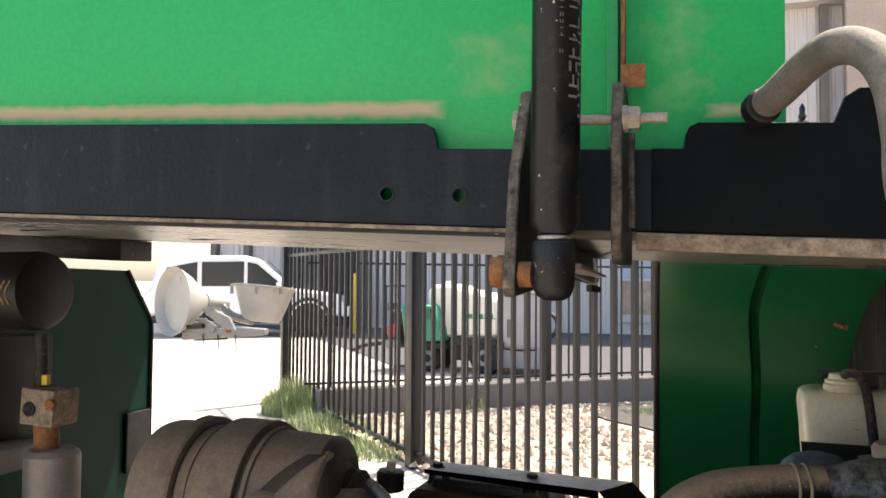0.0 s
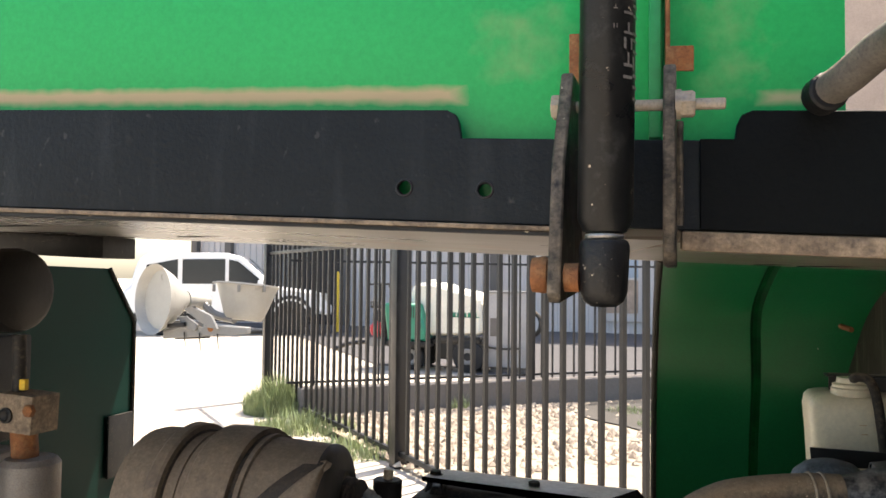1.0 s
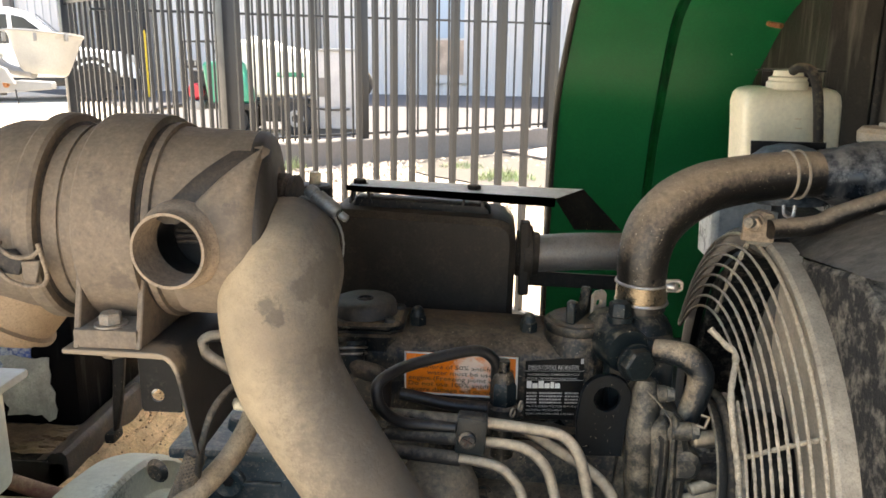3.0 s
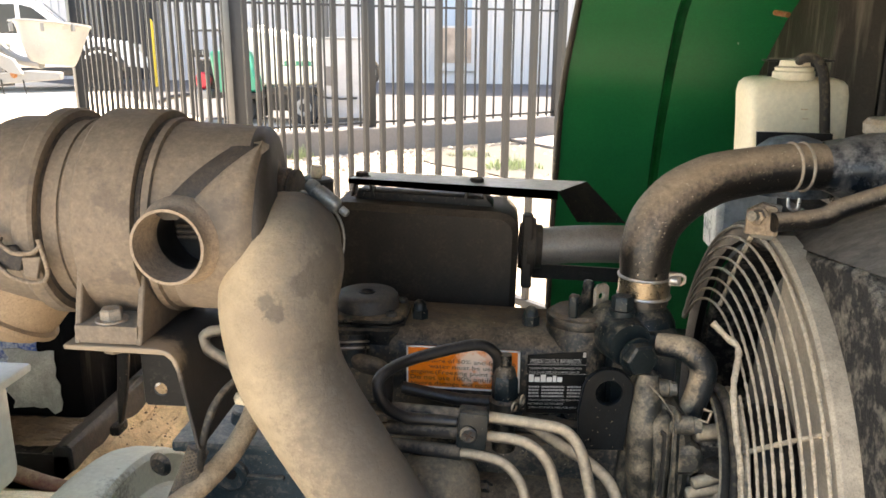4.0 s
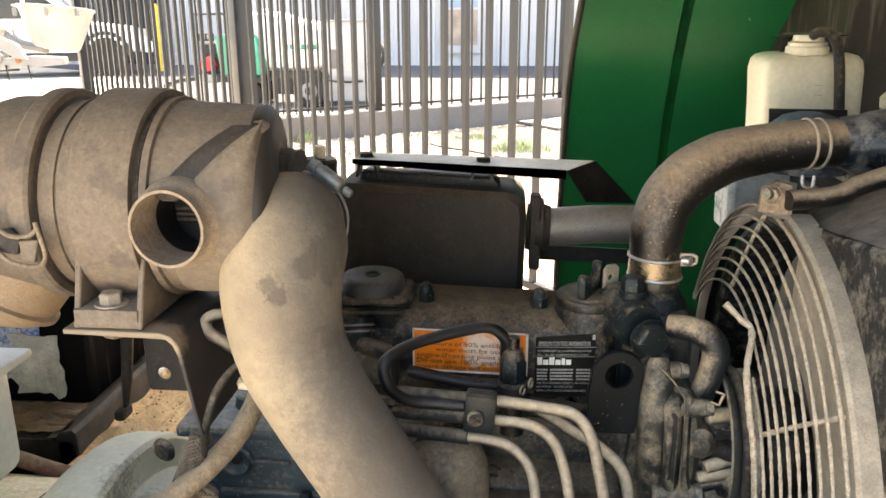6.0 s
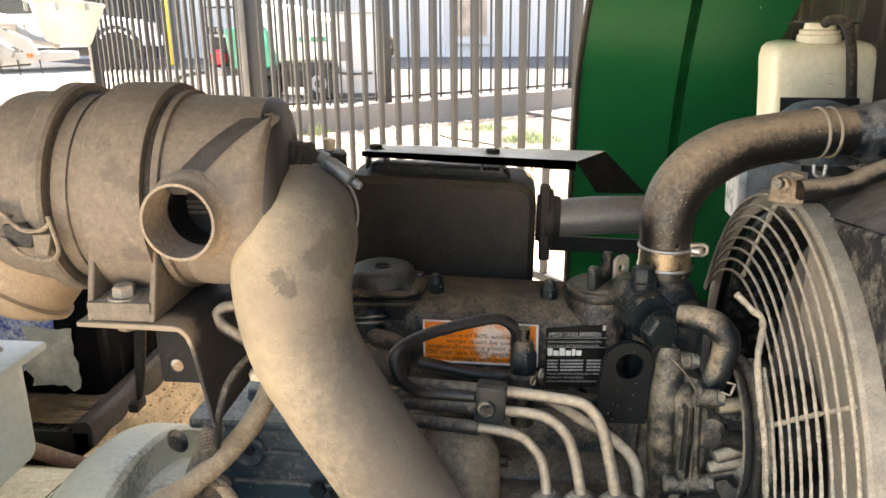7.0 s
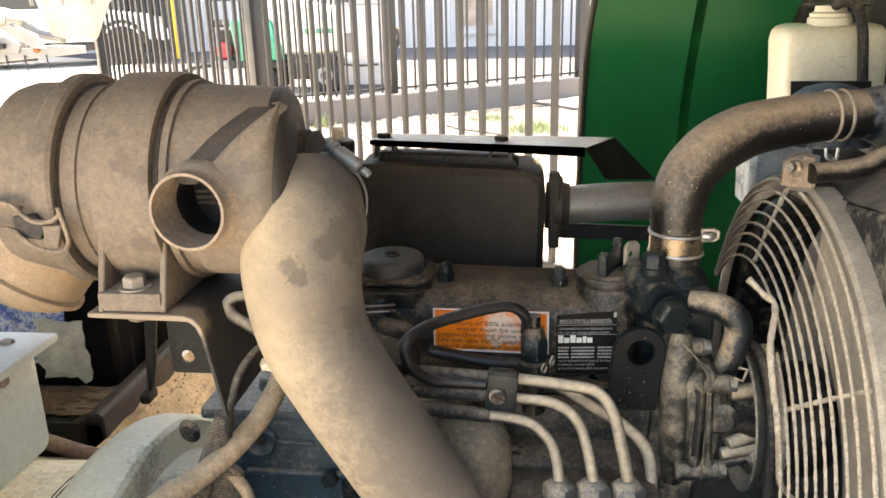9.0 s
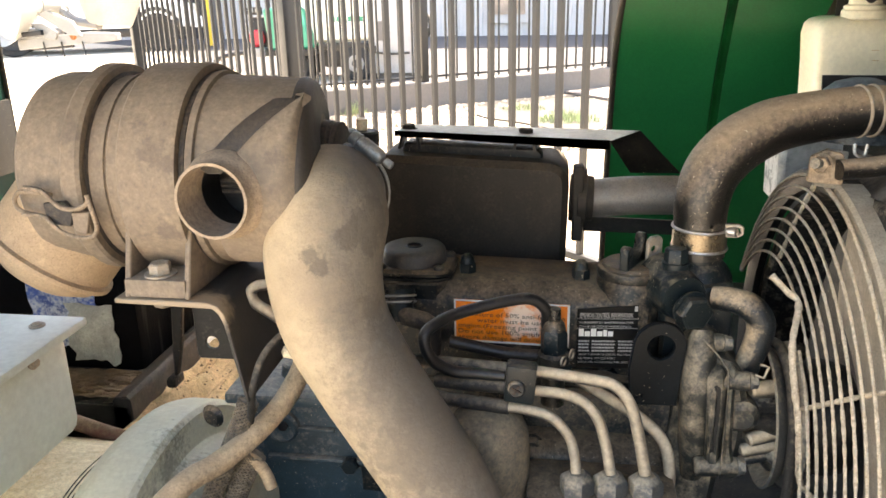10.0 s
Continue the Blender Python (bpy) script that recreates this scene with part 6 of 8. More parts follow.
# ---- radiator hose ----
rh = thing("radiator_hose", (0.224, 0.03, 0.993), "dusty black upper radiator hose with wire clamps", "hose")
part("hose", tube([(0.2275, 0.03, 0.982), (0.2265, 0.03, 1.014), (0.227, 0.03, 1.037), (0.235, 0.034, 1.062), (0.255, 0.042, 1.083), (0.28, 0.052, 1.096), (0.301, 0.058, 1.102), (0.336, 0.067, 1.107), (0.37, 0.073, 1.110), (0.395, 0.077, 1.110)], [0.0235, 0.0235, 0.0245, 0.0255, 0.026, 0.0252, 0.0242, 0.0232, 0.0228, 0.0226], 36, 10), "rad_hose", rh)
part("clamp_band", lathe([(-0.009, 0.0237), (-0.009, 0.0246), (0.009, 0.0246), (0.009, 0.0237)], (0.2272, 0.03, 1.0), (0.02, 0, 1), 44), "band_steel", rh, "flat steel clamp band")
for c, ax, R, mt in (((0.227, 0.03, 1.0095), (0.02, 0, 1), 0.0245, "steel"), ((0.2274, 0.03, 0.9905), (0.02, 0, 1), 0.0245, "steel"), ((0.3655, 0.072, 1.110), (1, 0.18, 0.03), 0.0229, "pale_bolt"), ((0.377, 0.0742, 1.110), (1, 0.18, 0.03), 0.0229, "pale_bolt")):
    part("wire_clamp", torus(c, ax, R, 0.0016, 48, 8), mt, rh)
part("clamp_screw", rod((0.249, 0.018, 1.009), (0.257, 0.013, 1.0095), 0.0045, 14, w=0.001), "steel", rh)
part("clamp_ear", plate([(0, -0.006), (0.012, -0.006), (0.0165, -0.003), (0.0165, 0.004), (0.012, 0.0065), (0, 0.006)], (0.247, 0.016, 1.0095), X, Z, Y * 0.004, holes=[(0.011, 0.0, 0.003)], w=0.0006), "pale_bolt", rh)
part("clamp_bail", tube([(0.362, 0.06, 1.082), (0.363, 0.058, 1.073), (0.371, 0.058, 1.071), (0.373, 0.06, 1.082)], 0.0016, 8, 4), "steel", rh, "bent wire bail")

# ---- radiator, shroud and fan guard ----
rad = thing("radiator", (0.47, 0.05, 0.71), "black dust-streaked radiator with fan shroud and filler cap", "radiator")
GC = Vector((0.335, 0.043, 0.787))
GR = 0.263
ring_prof = [(0.022, GR + 0.007), (0.003, GR + 0.007), (0.0, GR + 0.004), (0.0, GR - 0.001), (0.006, GR - 0.014), (0.014, GR - 0.014), (0.022, GR + 0.003)]
part("shroud_ring", lathe(ring_prof, GC, X, 90, None, 96, 194), "shroud", rad, "tan-grey dusty fan shroud ring")
part("shroud_ring", lathe(ring_prof, GC, X, 90, None, -70, 166), "black_dirty", rad, "black far half of the shroud ring")
part("shroud_cone", lathe([(0.005, GR - 0.012), (0.006, GR - 0.03), (0.009, GR - 0.075), (0.013, GR - 0.105), (0.02, GR - 0.118), (0.032, GR - 0.122), (0.034, GR - 0.12), (0.022, GR - 0.112), (0.014, GR - 0.07), (0.012, GR - 0.012)], GC, X, 80, None, 104, 196), "shroud", rad, "tan-grey dusty shroud throat")
part("shroud_box", plate([(-0.34, -0.3), (0.33, -0.3), (0.33, 0.0), (0.24, 0.17), (0.12, 0.245), (0.06, 0.249), (0.0, 0.26), (-0.06, 0.268), (-0.14, 0.28), (-0.24, 0.24), (-0.34, 0.12)], (0.352, 0.0, GC.z), Y, Z, X * 0.07, holes=[(GC.y, 0.0, GR - 0.02)], w=0.004), "foam", rad, "crumbling black foam-lined shroud box")
flap = bmesh.new()
flap.faces.new([flap.verts.new(p) for p in ((0.354, 0.07, 1.036), (0.354, -0.02, 1.052), (0.354, -0.17, 1.072), (0.43, -0.16, 1.102), (0.43, 0.06, 1.08))])
bmesh.ops.solidify(flap, geom=flap.faces[:], thickness=0.003)
part("shroud_flap", flap, "flap_dust", rad, "brown-grey dusty flap over the foam")
part("lug_plate", plate([(-0.008, -0.012), (0.016, -0.016), (0.018, 0.018), (0.0, 0.021), (-0.012, 0.012)], (0.324, 0.012, 1.066), X, Z, Y * 0.003, w=0.0008), "rim_steel", rad, "grey dusty plate behind the lug")
part("fan_disc", lathe([(0.05, 0.0), (0.048, 0.06), (0.056, GR - 0.1), (0.06, GR - 0.1), (0.06, 0)], GC, X, 64), "black_dirty", rad)
part("core", box((0.47, 0.05, 0.79), (0.07, 0.58, 0.5), None, 0.006), "black_dirty", rad)
part("top_tank", box((0.507, 0.085, 1.078), (0.12, 0.36, 0.074), Matrix.Rotation(0.1, 4, "Y"), 0.024), "tank_blue", rad, "dusty blue-black top tank")
part("tank_shoulder", lathe([(0.0, 0.0), (0.0, 0.012), (-0.004, 0.026), (-0.014, 0.038), (-0.03, 0.046), (-0.06, 0.048)], (0.399, 0.17, 1.1285), Z, 30), "tank_dust", rad, "dusty blue domed tank shoulder")
part("tank_neck", lathe([(-0.04, 0.021), (-0.012, 0.0225), (0.0, 0.026), (0.012, 0.031), (0.03, 0.0355), (0.06, 0.038)], (0.412, 0.085, 1.108), (1, 0.15, -0.06), 30), "tank_blue", rad)
rc = Vector((0.48, 0.12, 1.142))
part("filler_neck", rod(rc - Z * 0.05, rc, 0.02, 24), "black_dirty", rad)
part("filler_cap", lathe([(-0.004, 0), (-0.004, 0.03), (0.006, 0.031), (0.011, 0.027), (0.012, 0.012), (0.016, 0.011), (0.016, 0)], rc, Z, 28), "pale_bolt", rad, "dull dusty radiator cap")
part("stay_rod", tube([(0.328, -0.01, 1.073), (0.35, -0.005, 1.074), (0.374, 0, 1.077), (0.395, 0.005, 1.086), (0.47, 0.01, 1.112)], 0.0088, 16), "rad_hose", rad, "dusty rubber-sleeved stay")
part("stay_lug", plate([(-0.015, -0.014), (0.013, -0.016), (0.016, 0.0), (0.011, 0.011), (-0.002, 0.014), (-0.014, 0.008)], (0.321, -0.005, 1.075), X, Z, Y * 0.006, w=0.001), "tan", rad, "dusty lug")
part("lug_bolt", hexbolt((0.315, -0.008, 1.078), (-0.4, -1, 0.1), 0.0068, 0.012, 0.0085), "tan", rad)
part("lug_stud", rod((0.305, -0.022, 1.081), (0.314, -0.012, 1.079), 0.0045, 12), "nut_dusty", rad)
part("bright_chip", box((0.383, -0.09, 1.052), (0.008, 0.005, 0.003), None, 0.001), "white", rad)
part("guard_mount", box((0.358, -0.13, 0.921), (0.03, 0.03, 0.045), None, 0.004), "alloy", rad, "dusty guard mounting lug")

# wires turn darker towards the upper far side
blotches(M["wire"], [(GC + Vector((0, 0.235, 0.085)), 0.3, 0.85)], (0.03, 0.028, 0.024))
guard = thing("fan_guard", GC, "dust-coated wire fan guard with concentric rings", "fan guard")
N = 10
for i in range(N):
    k = i / (N - 1)
    R = GR - 0.098 * k
    a0, a1 = (float(np.interp(R, (0.165, 0.18, 0.2, 0.23, 0.263), (66, 46, 37, 29, 23))), 285) if i < 8 else (126, 285)
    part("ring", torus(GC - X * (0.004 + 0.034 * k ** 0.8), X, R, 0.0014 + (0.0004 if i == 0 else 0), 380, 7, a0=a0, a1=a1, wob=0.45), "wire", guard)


def guard_point(k, ang, lift=0.0):
    R = GR - 0.098 * k
    return GC - X * (0.004 + 0.034 * k ** 0.8 + lift) + Vector((0, math.cos(radians(ang)), math.sin(radians(ang)))) * R


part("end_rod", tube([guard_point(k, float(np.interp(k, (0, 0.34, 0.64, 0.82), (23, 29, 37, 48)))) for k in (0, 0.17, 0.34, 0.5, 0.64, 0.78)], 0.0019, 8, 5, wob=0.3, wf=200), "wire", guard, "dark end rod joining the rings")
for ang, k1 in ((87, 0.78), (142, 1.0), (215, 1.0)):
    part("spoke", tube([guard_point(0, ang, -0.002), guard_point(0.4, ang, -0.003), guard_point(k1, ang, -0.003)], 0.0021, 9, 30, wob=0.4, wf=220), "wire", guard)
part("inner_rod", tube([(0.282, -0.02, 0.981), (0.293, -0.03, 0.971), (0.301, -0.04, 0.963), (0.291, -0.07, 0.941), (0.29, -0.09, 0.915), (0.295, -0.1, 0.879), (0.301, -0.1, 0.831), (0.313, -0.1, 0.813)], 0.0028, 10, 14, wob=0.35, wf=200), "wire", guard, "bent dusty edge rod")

# ---- coolant bottle ----
bot = thing("coolant_bottle", (0.47, 0.36, 0.983), "cream plastic coolant bottle with hose, in a black bracket", "bottle")
BL, BR_ = Vector((0.398, 0.35, 1.15)), Vector((0.53, 0.35, 1.148))
BZ = 1.177
bw = BR_.x - BL.x
bxc = (BL.x + BR_.x) / 2


def rounded_loft(levels, seg=32):
    """Lofts rounded rectangles (z, half width, half depth, corner share)."""
    bm = bmesh.new()
    rows = []
    for z, hx, hy, cx, cy in levels:
        row = []
        for i in range(seg):
            t = 2 * math.pi * i / seg
            c, s = math.cos(t), math.sin(t)
            row.append(bm.verts.new((cx + hx * math.copysign(abs(c) ** 0.38, c), cy + hy * math.copysign(abs(s) ** 0.38, s), z)))
        rows.append(row)
    for a, b in zip(rows, rows[1:]):
        for i in range(seg):
            bm.faces.new((a[i], a[(i + 1) % seg], b[(i + 1) % seg], b[i]))
    bm.faces.new(rows[0][::-1])
    bm.faces.new(rows[-1])
    return bm


cyb = 0.40
part("bottle_body", rounded_loft([(BZ - 0.10, bw * 0.47, 0.052, bxc + 0.006, cyb), (BZ - 0.05, bw * 0.475, 0.052, bxc + 0.004, cyb), (BZ - 0.018, bw * 0.48, 0.052, bxc + 0.002, cyb), (BZ - 0.006, bw * 0.465, 0.049, bxc + 0.002, cyb), (BZ, bw * 0.43, 0.042, bxc + 0.002, cyb), (BZ + 0.003, bw * 0.36, 0.034, bxc + 0.002, cyb)]), "bottle", bot)
cp = Vector((0.459, 0.375, BZ))
part("bottle_neck", rod(cp, cp + Z * 0.012, 0.026, 24, w=0.002), "bottle", bot)
part("bottle_cap", lathe([(0.01, 0.023), (0.016, 0.024), (0.018, 0.019), (0.025, 0.018), (0.027, 0.0)], cp, Z, 28), "bottle", bot, "cream screw cap")
part("overflow_hose", tube([cp + Vector((0.0, -0.008, 0.022)), (0.461, 0.345, 1.206), (0.474, 0.335, 1.202), (0.482, 0.328, 1.174), (0.489, 0.322, 1.102)], 0.0062, 14), "rubber_line", bot, "dusty brown overflow hose")
part("back_strap", plate([(0.436, 1.2035), (0.51, 1.2025), (0.51, 1.16), (0.436, 1.16)], (0, 0.408, 0), X, Z, Y * 0.002), "black_plate", bot, "black strap behind the bottle cap")
part("strap_edge", box((0.473, 0.4075, 1.2035), (0.074, 0.003, 0.0016)), "rim_steel", bot, "worn bright strap edge")
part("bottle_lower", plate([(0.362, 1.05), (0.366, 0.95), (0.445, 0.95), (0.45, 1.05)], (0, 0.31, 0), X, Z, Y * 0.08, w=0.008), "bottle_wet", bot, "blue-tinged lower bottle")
part("bracket_band", plate([(0.395, 0.29, 1.119)[::2], (0.397, 0.29, 1.096)[::2], (0.487, 0.29, 1.097)[::2], (0.485, 0.29, 1.118)[::2]], (0, 0.29, 0), X, Z, Y * 0.003), "black_plate", bot, "black bottle bracket")
for k in ((0.468, 0.346, 1.142), (0.47, 0.346, 1.13)):
    part("level_mark", box(k, (0.008, 0.0016, 0.0008)), "overspray", bot, "faint raised level mark")

# ---- rear end: generator, bell housing, control box, battery ----
gen = thing("generator", (-0.5, -0.03, 0.71), "cream generator end with slotted vents and grey cast bell housing", "generator")
GO = Vector((-0.225, -0.1, 0.612))
part("bell_housing", lathe([(0.04, 0.0), (0.04, 0.14), (0.03, 0.165), (0.014, 0.182), (-0.004, 0.189), (-0.018, 0.191), (-0.0225, 0.194), (-0.024, 0.198), (-0.025, 0.222), (-0.029, 0.2268), (-0.036, 0.228), (-0.06, 0.228), (-0.07, 0.2255), (-0.085, 0.214), (-0.092, 0.205), (-0.095, 0.0)], GO, X, 120), "bell", gen, "grey-green dusty cast bell housing", angle=24)
blotches(M["bell"], [((-0.213, -0.11, 0.83), 0.05, 0.85), ((-0.2, -0.15, 0.8), 0.06, 0.7), ((-0.235, -0.12, 0.815), 0.03, 0.6)], (0.07, 0.066, 0.052), rag=1.8, soft=0.5)
part("bell_boss", rod((-0.213, -0.1, 0.855), (-0.211, -0.092, 0.855), 0.0115, 18, w=0.004), "engine", gen)
part("frame_cylinder", lathe([(-0.09, 0.0), (-0.09, 0.174), (-0.1, 0.178), (-0.5, 0.178), (-0.51, 0.168), (-0.51, 0)], GO, X, 96), "cream", gen, "cream painted generator frame")
for i in range(16):
    a = radians(48 + 8 * i)
    n_ = Vector((0, math.cos(a), math.sin(a)))
    t_ = Vector((0, -math.sin(a), math.cos(a)))
    c = GO + X * -0.107 + n_ * 0.1784
    part("vent_slot", plate([(-0.006, -0.009), (0.0045, -0.009), (0.0045, 0.009), (-0.006, 0.009)], c, X, t_, n_ * 0.0006), "dark", gen)
for x in (-0.1215, -0.1175):
    part("vent_border", torus(GO + X * x, X, 0.1781, 0.0008, 96, 6), "black_dirty", gen, "dark pressed line round the vents")
CX = (-0.324, -0.1, 0.948)
cbx = thing("control_box", CX, "pale grey-green steel terminal box with a lipped lid", "control box")
part("box_body", box((CX[0] - 0.155, CX[1] - 0.165, CX[2] - 0.055), (0.29, 0.31, 0.098), None, 0.012), "grey_box", cbx)
part("box_lid", box((CX[0] - 0.15, CX[1] - 0.16, CX[2] - 0.003), (0.304, 0.33, 0.008), None, 0.003), "grey_box", cbx, "pale steel lid")
for q in (-0.06, -0.16, -0.28):
    part("lid_screw", hexbolt((CX[0] - 0.0095, CX[1] + q, CX[2] - 0.014), X, 0.0045, 0.004, 0.006), "pale_bolt", cbx)
part("lid_screw", hexbolt((CX[0] - 0.03, CX[1] - 0.02, CX[2] + 0.001), Z, 0.005, 0.003, 0.007), "pale_bolt", cbx)

bat = thing("battery", (-0.44, 0.18, 0.8), "black battery with a torn blue and white label", "battery")
part("battery_case", box((-0.545, 0.2, 0.855), (0.285, 0.165, 0.15), None, 0.006), "battery", bat)
part("battery_top", box((-0.545, 0.2, 0.94), (0.275, 0.155, 0.022), None, 0.006), "battery", bat)


def ragged(x0, x1, z0, z1, seed, amp):
    random.seed(seed)
    pts = []
    n = 7
    pts += [(x0 + (x1 - x0) * i / n, z0 + random.uniform(-amp, amp)) for i in range(n)]
    pts += [(x1 + random.uniform(-amp, amp) * 0.7, z0 + (z1 - z0) * i / n) for i in range(n)]
    pts += [(x1 - (x1 - x0) * i / n, z1 + random.uniform(-amp, amp) * 0.4) for i in range(n)]
    pts += [(x0 + random.uniform(-amp, amp), z1 - (z1 - z0) * i / n) for i in range(n)]
    return pts


part("blue_label", plate(ragged((-0.54, 0.115, 0.916)[0], (-0.452, 0.115, 0.918)[0], (-0.502, 0.115, 0.815)[2], (-0.484, 0.115, 0.914)[2], 2, 0.004), (0, 0.115, 0), X, Z, Y * 0.0012), "blue_label", bat, "scuffed blue label")
part("pale_label", plate(ragged((-0.491, 0.113, 0.846)[0], (-0.431, 0.113, 0.848)[0], (-0.476, 0.113, 0.793)[2], (-0.462, 0.113, 0.87)[2], 5, 0.005), (0, 0.1135, 0), X, Z, Y * 0.0012), "pale_label", bat, "torn pale label")
part("tray", box((-0.545, 0.17, 0.777), (0.335, 0.27, 0.012), None, 0.003), "black_dirty", bat, "dusty black battery tray")
part("tray_front", box((-0.545, 0.036, 0.757), (0.335, 0.006, 0.05), None, 0.002), "black_plate", bat)
rim = bmesh.new()
rr_ = []
for x_, z_ in ((-0.41, 0.7835), (-0.4, 0.7845), (-0.392, 0.789), (-0.386, 0.7935), (-0.38, 0.794), (-0.3755, 0.7905), (-0.374, 0.784), (-0.374, 0.74)):
    rr_.append([rim.verts.new((x_ + 0.0015 * noise.noise(Vector((j * 0.6, x_ * 90, 0))), 0.034 + 0.0235 * j, z_ + 0.0012 * noise.noise(Vector((j * 0.5, 3, x_ * 40))))) for j in range(9)])
for p_, q_ in zip(rr_, rr_[1:]):
    for j in range(8):
        rim.faces.new((p_[j], p_[j + 1], q_[j + 1], q_[j]))
bmesh.ops.solidify(rim, geom=rim.faces[:], thickness=-0.0025)
part("tray_rim", rim, "brace_grey", bat, "worn grey rolled steel rim")
part("tray_gusset", plate([(0, 0), (0.022, 0), (0.022, 0.048), (0.006, 0.05), (0, 0.046)], (-0.3975, 0.033, 0.742), X, Z, Y * 0.004, w=0.001), "black_plate", bat)
part("tray_wall", plate([(0.18, 0.03), (0.27, 0.03), (0.27, 0.16), (0.2, 0.14)], (-0.376, 0.034, 0.747), Y, Z, X * 0.003, w=0.0008), "bracket", bat)


post = thing("bed_post", (-0.352, 0.1, 0.79), "dusty black upright strap beside the battery tray", "bracket")
part("upright", plate([(-0.348, 0.1, 0.883)[::2], (-0.333, 0.1, 0.884)[::2], (-0.341, 0.1, 0.827)[::2], (-0.349, 0.1, 0.788)[::2], (-0.356, 0.1, 0.785)[::2], (-0.353, 0.1, 0.827)[::2]], (0, 0.1, 0), X, Z, Y * 0.008, w=0.002), "black_dirty", post)
part("foot", box((-0.357, 0.105, 0.78), (0.012, 0.024, 0.012), None, 0.003), "black_dirty", post)

# cables near the flywheel end
sole("starter_cable", tube([(-0.133, -0.06, 0.898), (-0.137, -0.075, 0.885), (-0.146, -0.1, 0.87), (-0.162, -0.13, 0.857), (-0.181, -0.16, 0.848), (-0.197, -0.19, 0.847), (-0.22, -0.24, 0.83)], 0.0098, 18), "hose_dusty", "dust-coated thick rubber cable over the flywheel end", "cable")
def braid(name, pts, r, label, turns=10):
    ob = thing(name, pts[0], label, "cable")
    part("core", tube(pts, r * 0.93, 14, 10), "rubber_line", ob)
    path = spline(pts, 14)
    m = len(path)
    bm = bmesh.new()
    for sgn in (1, -1):
        for k in range(11):
            out = []
            for i in range(m):
                d = (path[min(i + 1, m - 1)] - path[max(i - 1, 0)]).normalized()
                u, v, _ = frame_of(d)
                t = 2 * math.pi * (k / 11 + sgn * turns * 0.25 * i / m)
                out.append(path[i] + (u * math.cos(t) + v * math.sin(t)) * r)
            tube(out, 0.00085, 5, smooth=False, bm=bm)
    tagged(part("braid", bm, "braid_tan", ob, "tan and black braided sheath"), kind="stuff")
    return ob


braid("braided_sleeve", [(-0.163, -0.125, 0.889), (-0.171, -0.13, 0.868), (-0.178, -0.13, 0.852), (-0.191, -0.13, 0.823), (-0.204, -0.13, 0.795), (-0.212, -0.13, 0.77)], 0.0085, "dusty braided cable sleeve beside the bell housing", 12)
braid("braided_sleeve", [(-0.166, -0.115, 0.83), (-0.176, -0.12, 0.812), (-0.186, -0.12, 0.79), (-0.194, -0.12, 0.765)], 0.0095, "thick tan braided cable sleeve beside the bell housing", 8)
sole("thin_wire", tube([(-0.117, -0.12, 0.959), (-0.124, -0.145, 0.959), (-0.131, -0.165, 0.949), (-0.137, -0.172, 0.928), (-0.15, -0.15, 0.899), (-0.171, -0.11, 0.85)], 0.0031, 10), "rubber_line", "thin brown wire beside the engine block", "cable")
sole("wire_tail", tube([(-0.187, -0.11, 0.818), (-0.169, -0.12, 0.828), (-0.158, -0.12, 0.817), (-0.152, -0.12, 0.8)], 0.0055, 12), "hose_dusty", "short dusty brown wire", "cable")
sole("steel_loop", tube([(-0.125, -0.1, 0.991), (-0.137, -0.115, 0.994), (-0.147, -0.12, 0.994), (-0.152, -0.122, 0.989), (-0.149, -0.124, 0.981), (-0.136, -0.124, 0.972), (-0.121, -0.12, 0.96)], 0.0048, 12), "line", "rust-tipped pale steel pipe loop", "pipe")
sole("battery_cable", tube([(-0.442, 0, 0.784), (-0.411, -0.005, 0.779), (-0.374, -0.01, 0.772), (-0.338, -0.015, 0.769), (-0.295, -0.02, 0.769), (-0.259, -0.02, 0.766)], 0.0085, 12), surf("brown_red_cable", (0.16, 0.07, 0.055), 0.7, var=0.2, dust=0.2), "dull red-brown battery cable", "cable")
part("hose_valve", lathe([(0, 0), (0, 0.006), (0.008, 0.005), (0.01, 0)], (-0.119, -0.125, 0.938), (-1, -0.3, 0.1), 12), "cream", ih, "small pale plug")

# ---- fuel filter group at the other end of the bay ----
flt = thing("fuel_filter", (-0.5, -0.12, 1.309), "black horizontal canister filter with yellow printed symbols", "filter")
fx1 = (-0.466, -0.12, 1.313)
part("canister", lathe([(-0.25, 0), (-0.25, 0.046), (-0.012, 0.0475), (-0.003, 0.0445), (0.0, 0.038), (0.0, 0)], fx1, X, 44), "filter_black", flt)
sy = bmesh.new()
fy = fx1[1] - 0.0476
for u_, r_ in ((-0.068, 0.0155), (-0.068, 0.0095)):
    torus((fx1[0] + u_, fy, fx1[2] - 0.002), Y, r_, 0.0006, 28, 6, sy)
for a_ in (45, -45):
    box((fx1[0] - 0.068, fy, fx1[2] - 0.002), (0.018, 0.0012, 0.0013), Matrix.Rotation(radians(a_), 4, "Y"), 0, sy)
for u_ in (-0.036, -0.1):
    tube([(fx1[0] + u_ + 0.006 * math.cos(t), fy, fx1[2] - 0.002 + 0.0075 * math.sin(t)) for t in (0, math.pi / 2, math.pi, 1.5 * math.pi)], 0.0008, 6, closed=True, bm=sy, smooth=False)
for u_ in (-0.02, -0.012):
    tube([(fx1[0] + u_ + 0.003, fy + 0.0012, fx1[2] + 0.012), (fx1[0] + u_ - 0.003, fy, fx1[2] - 0.002), (fx1[0] + u_ + 0.003, fy + 0.0012, fx1[2] - 0.015)], 0.0008, 6, 4, bm=sy)
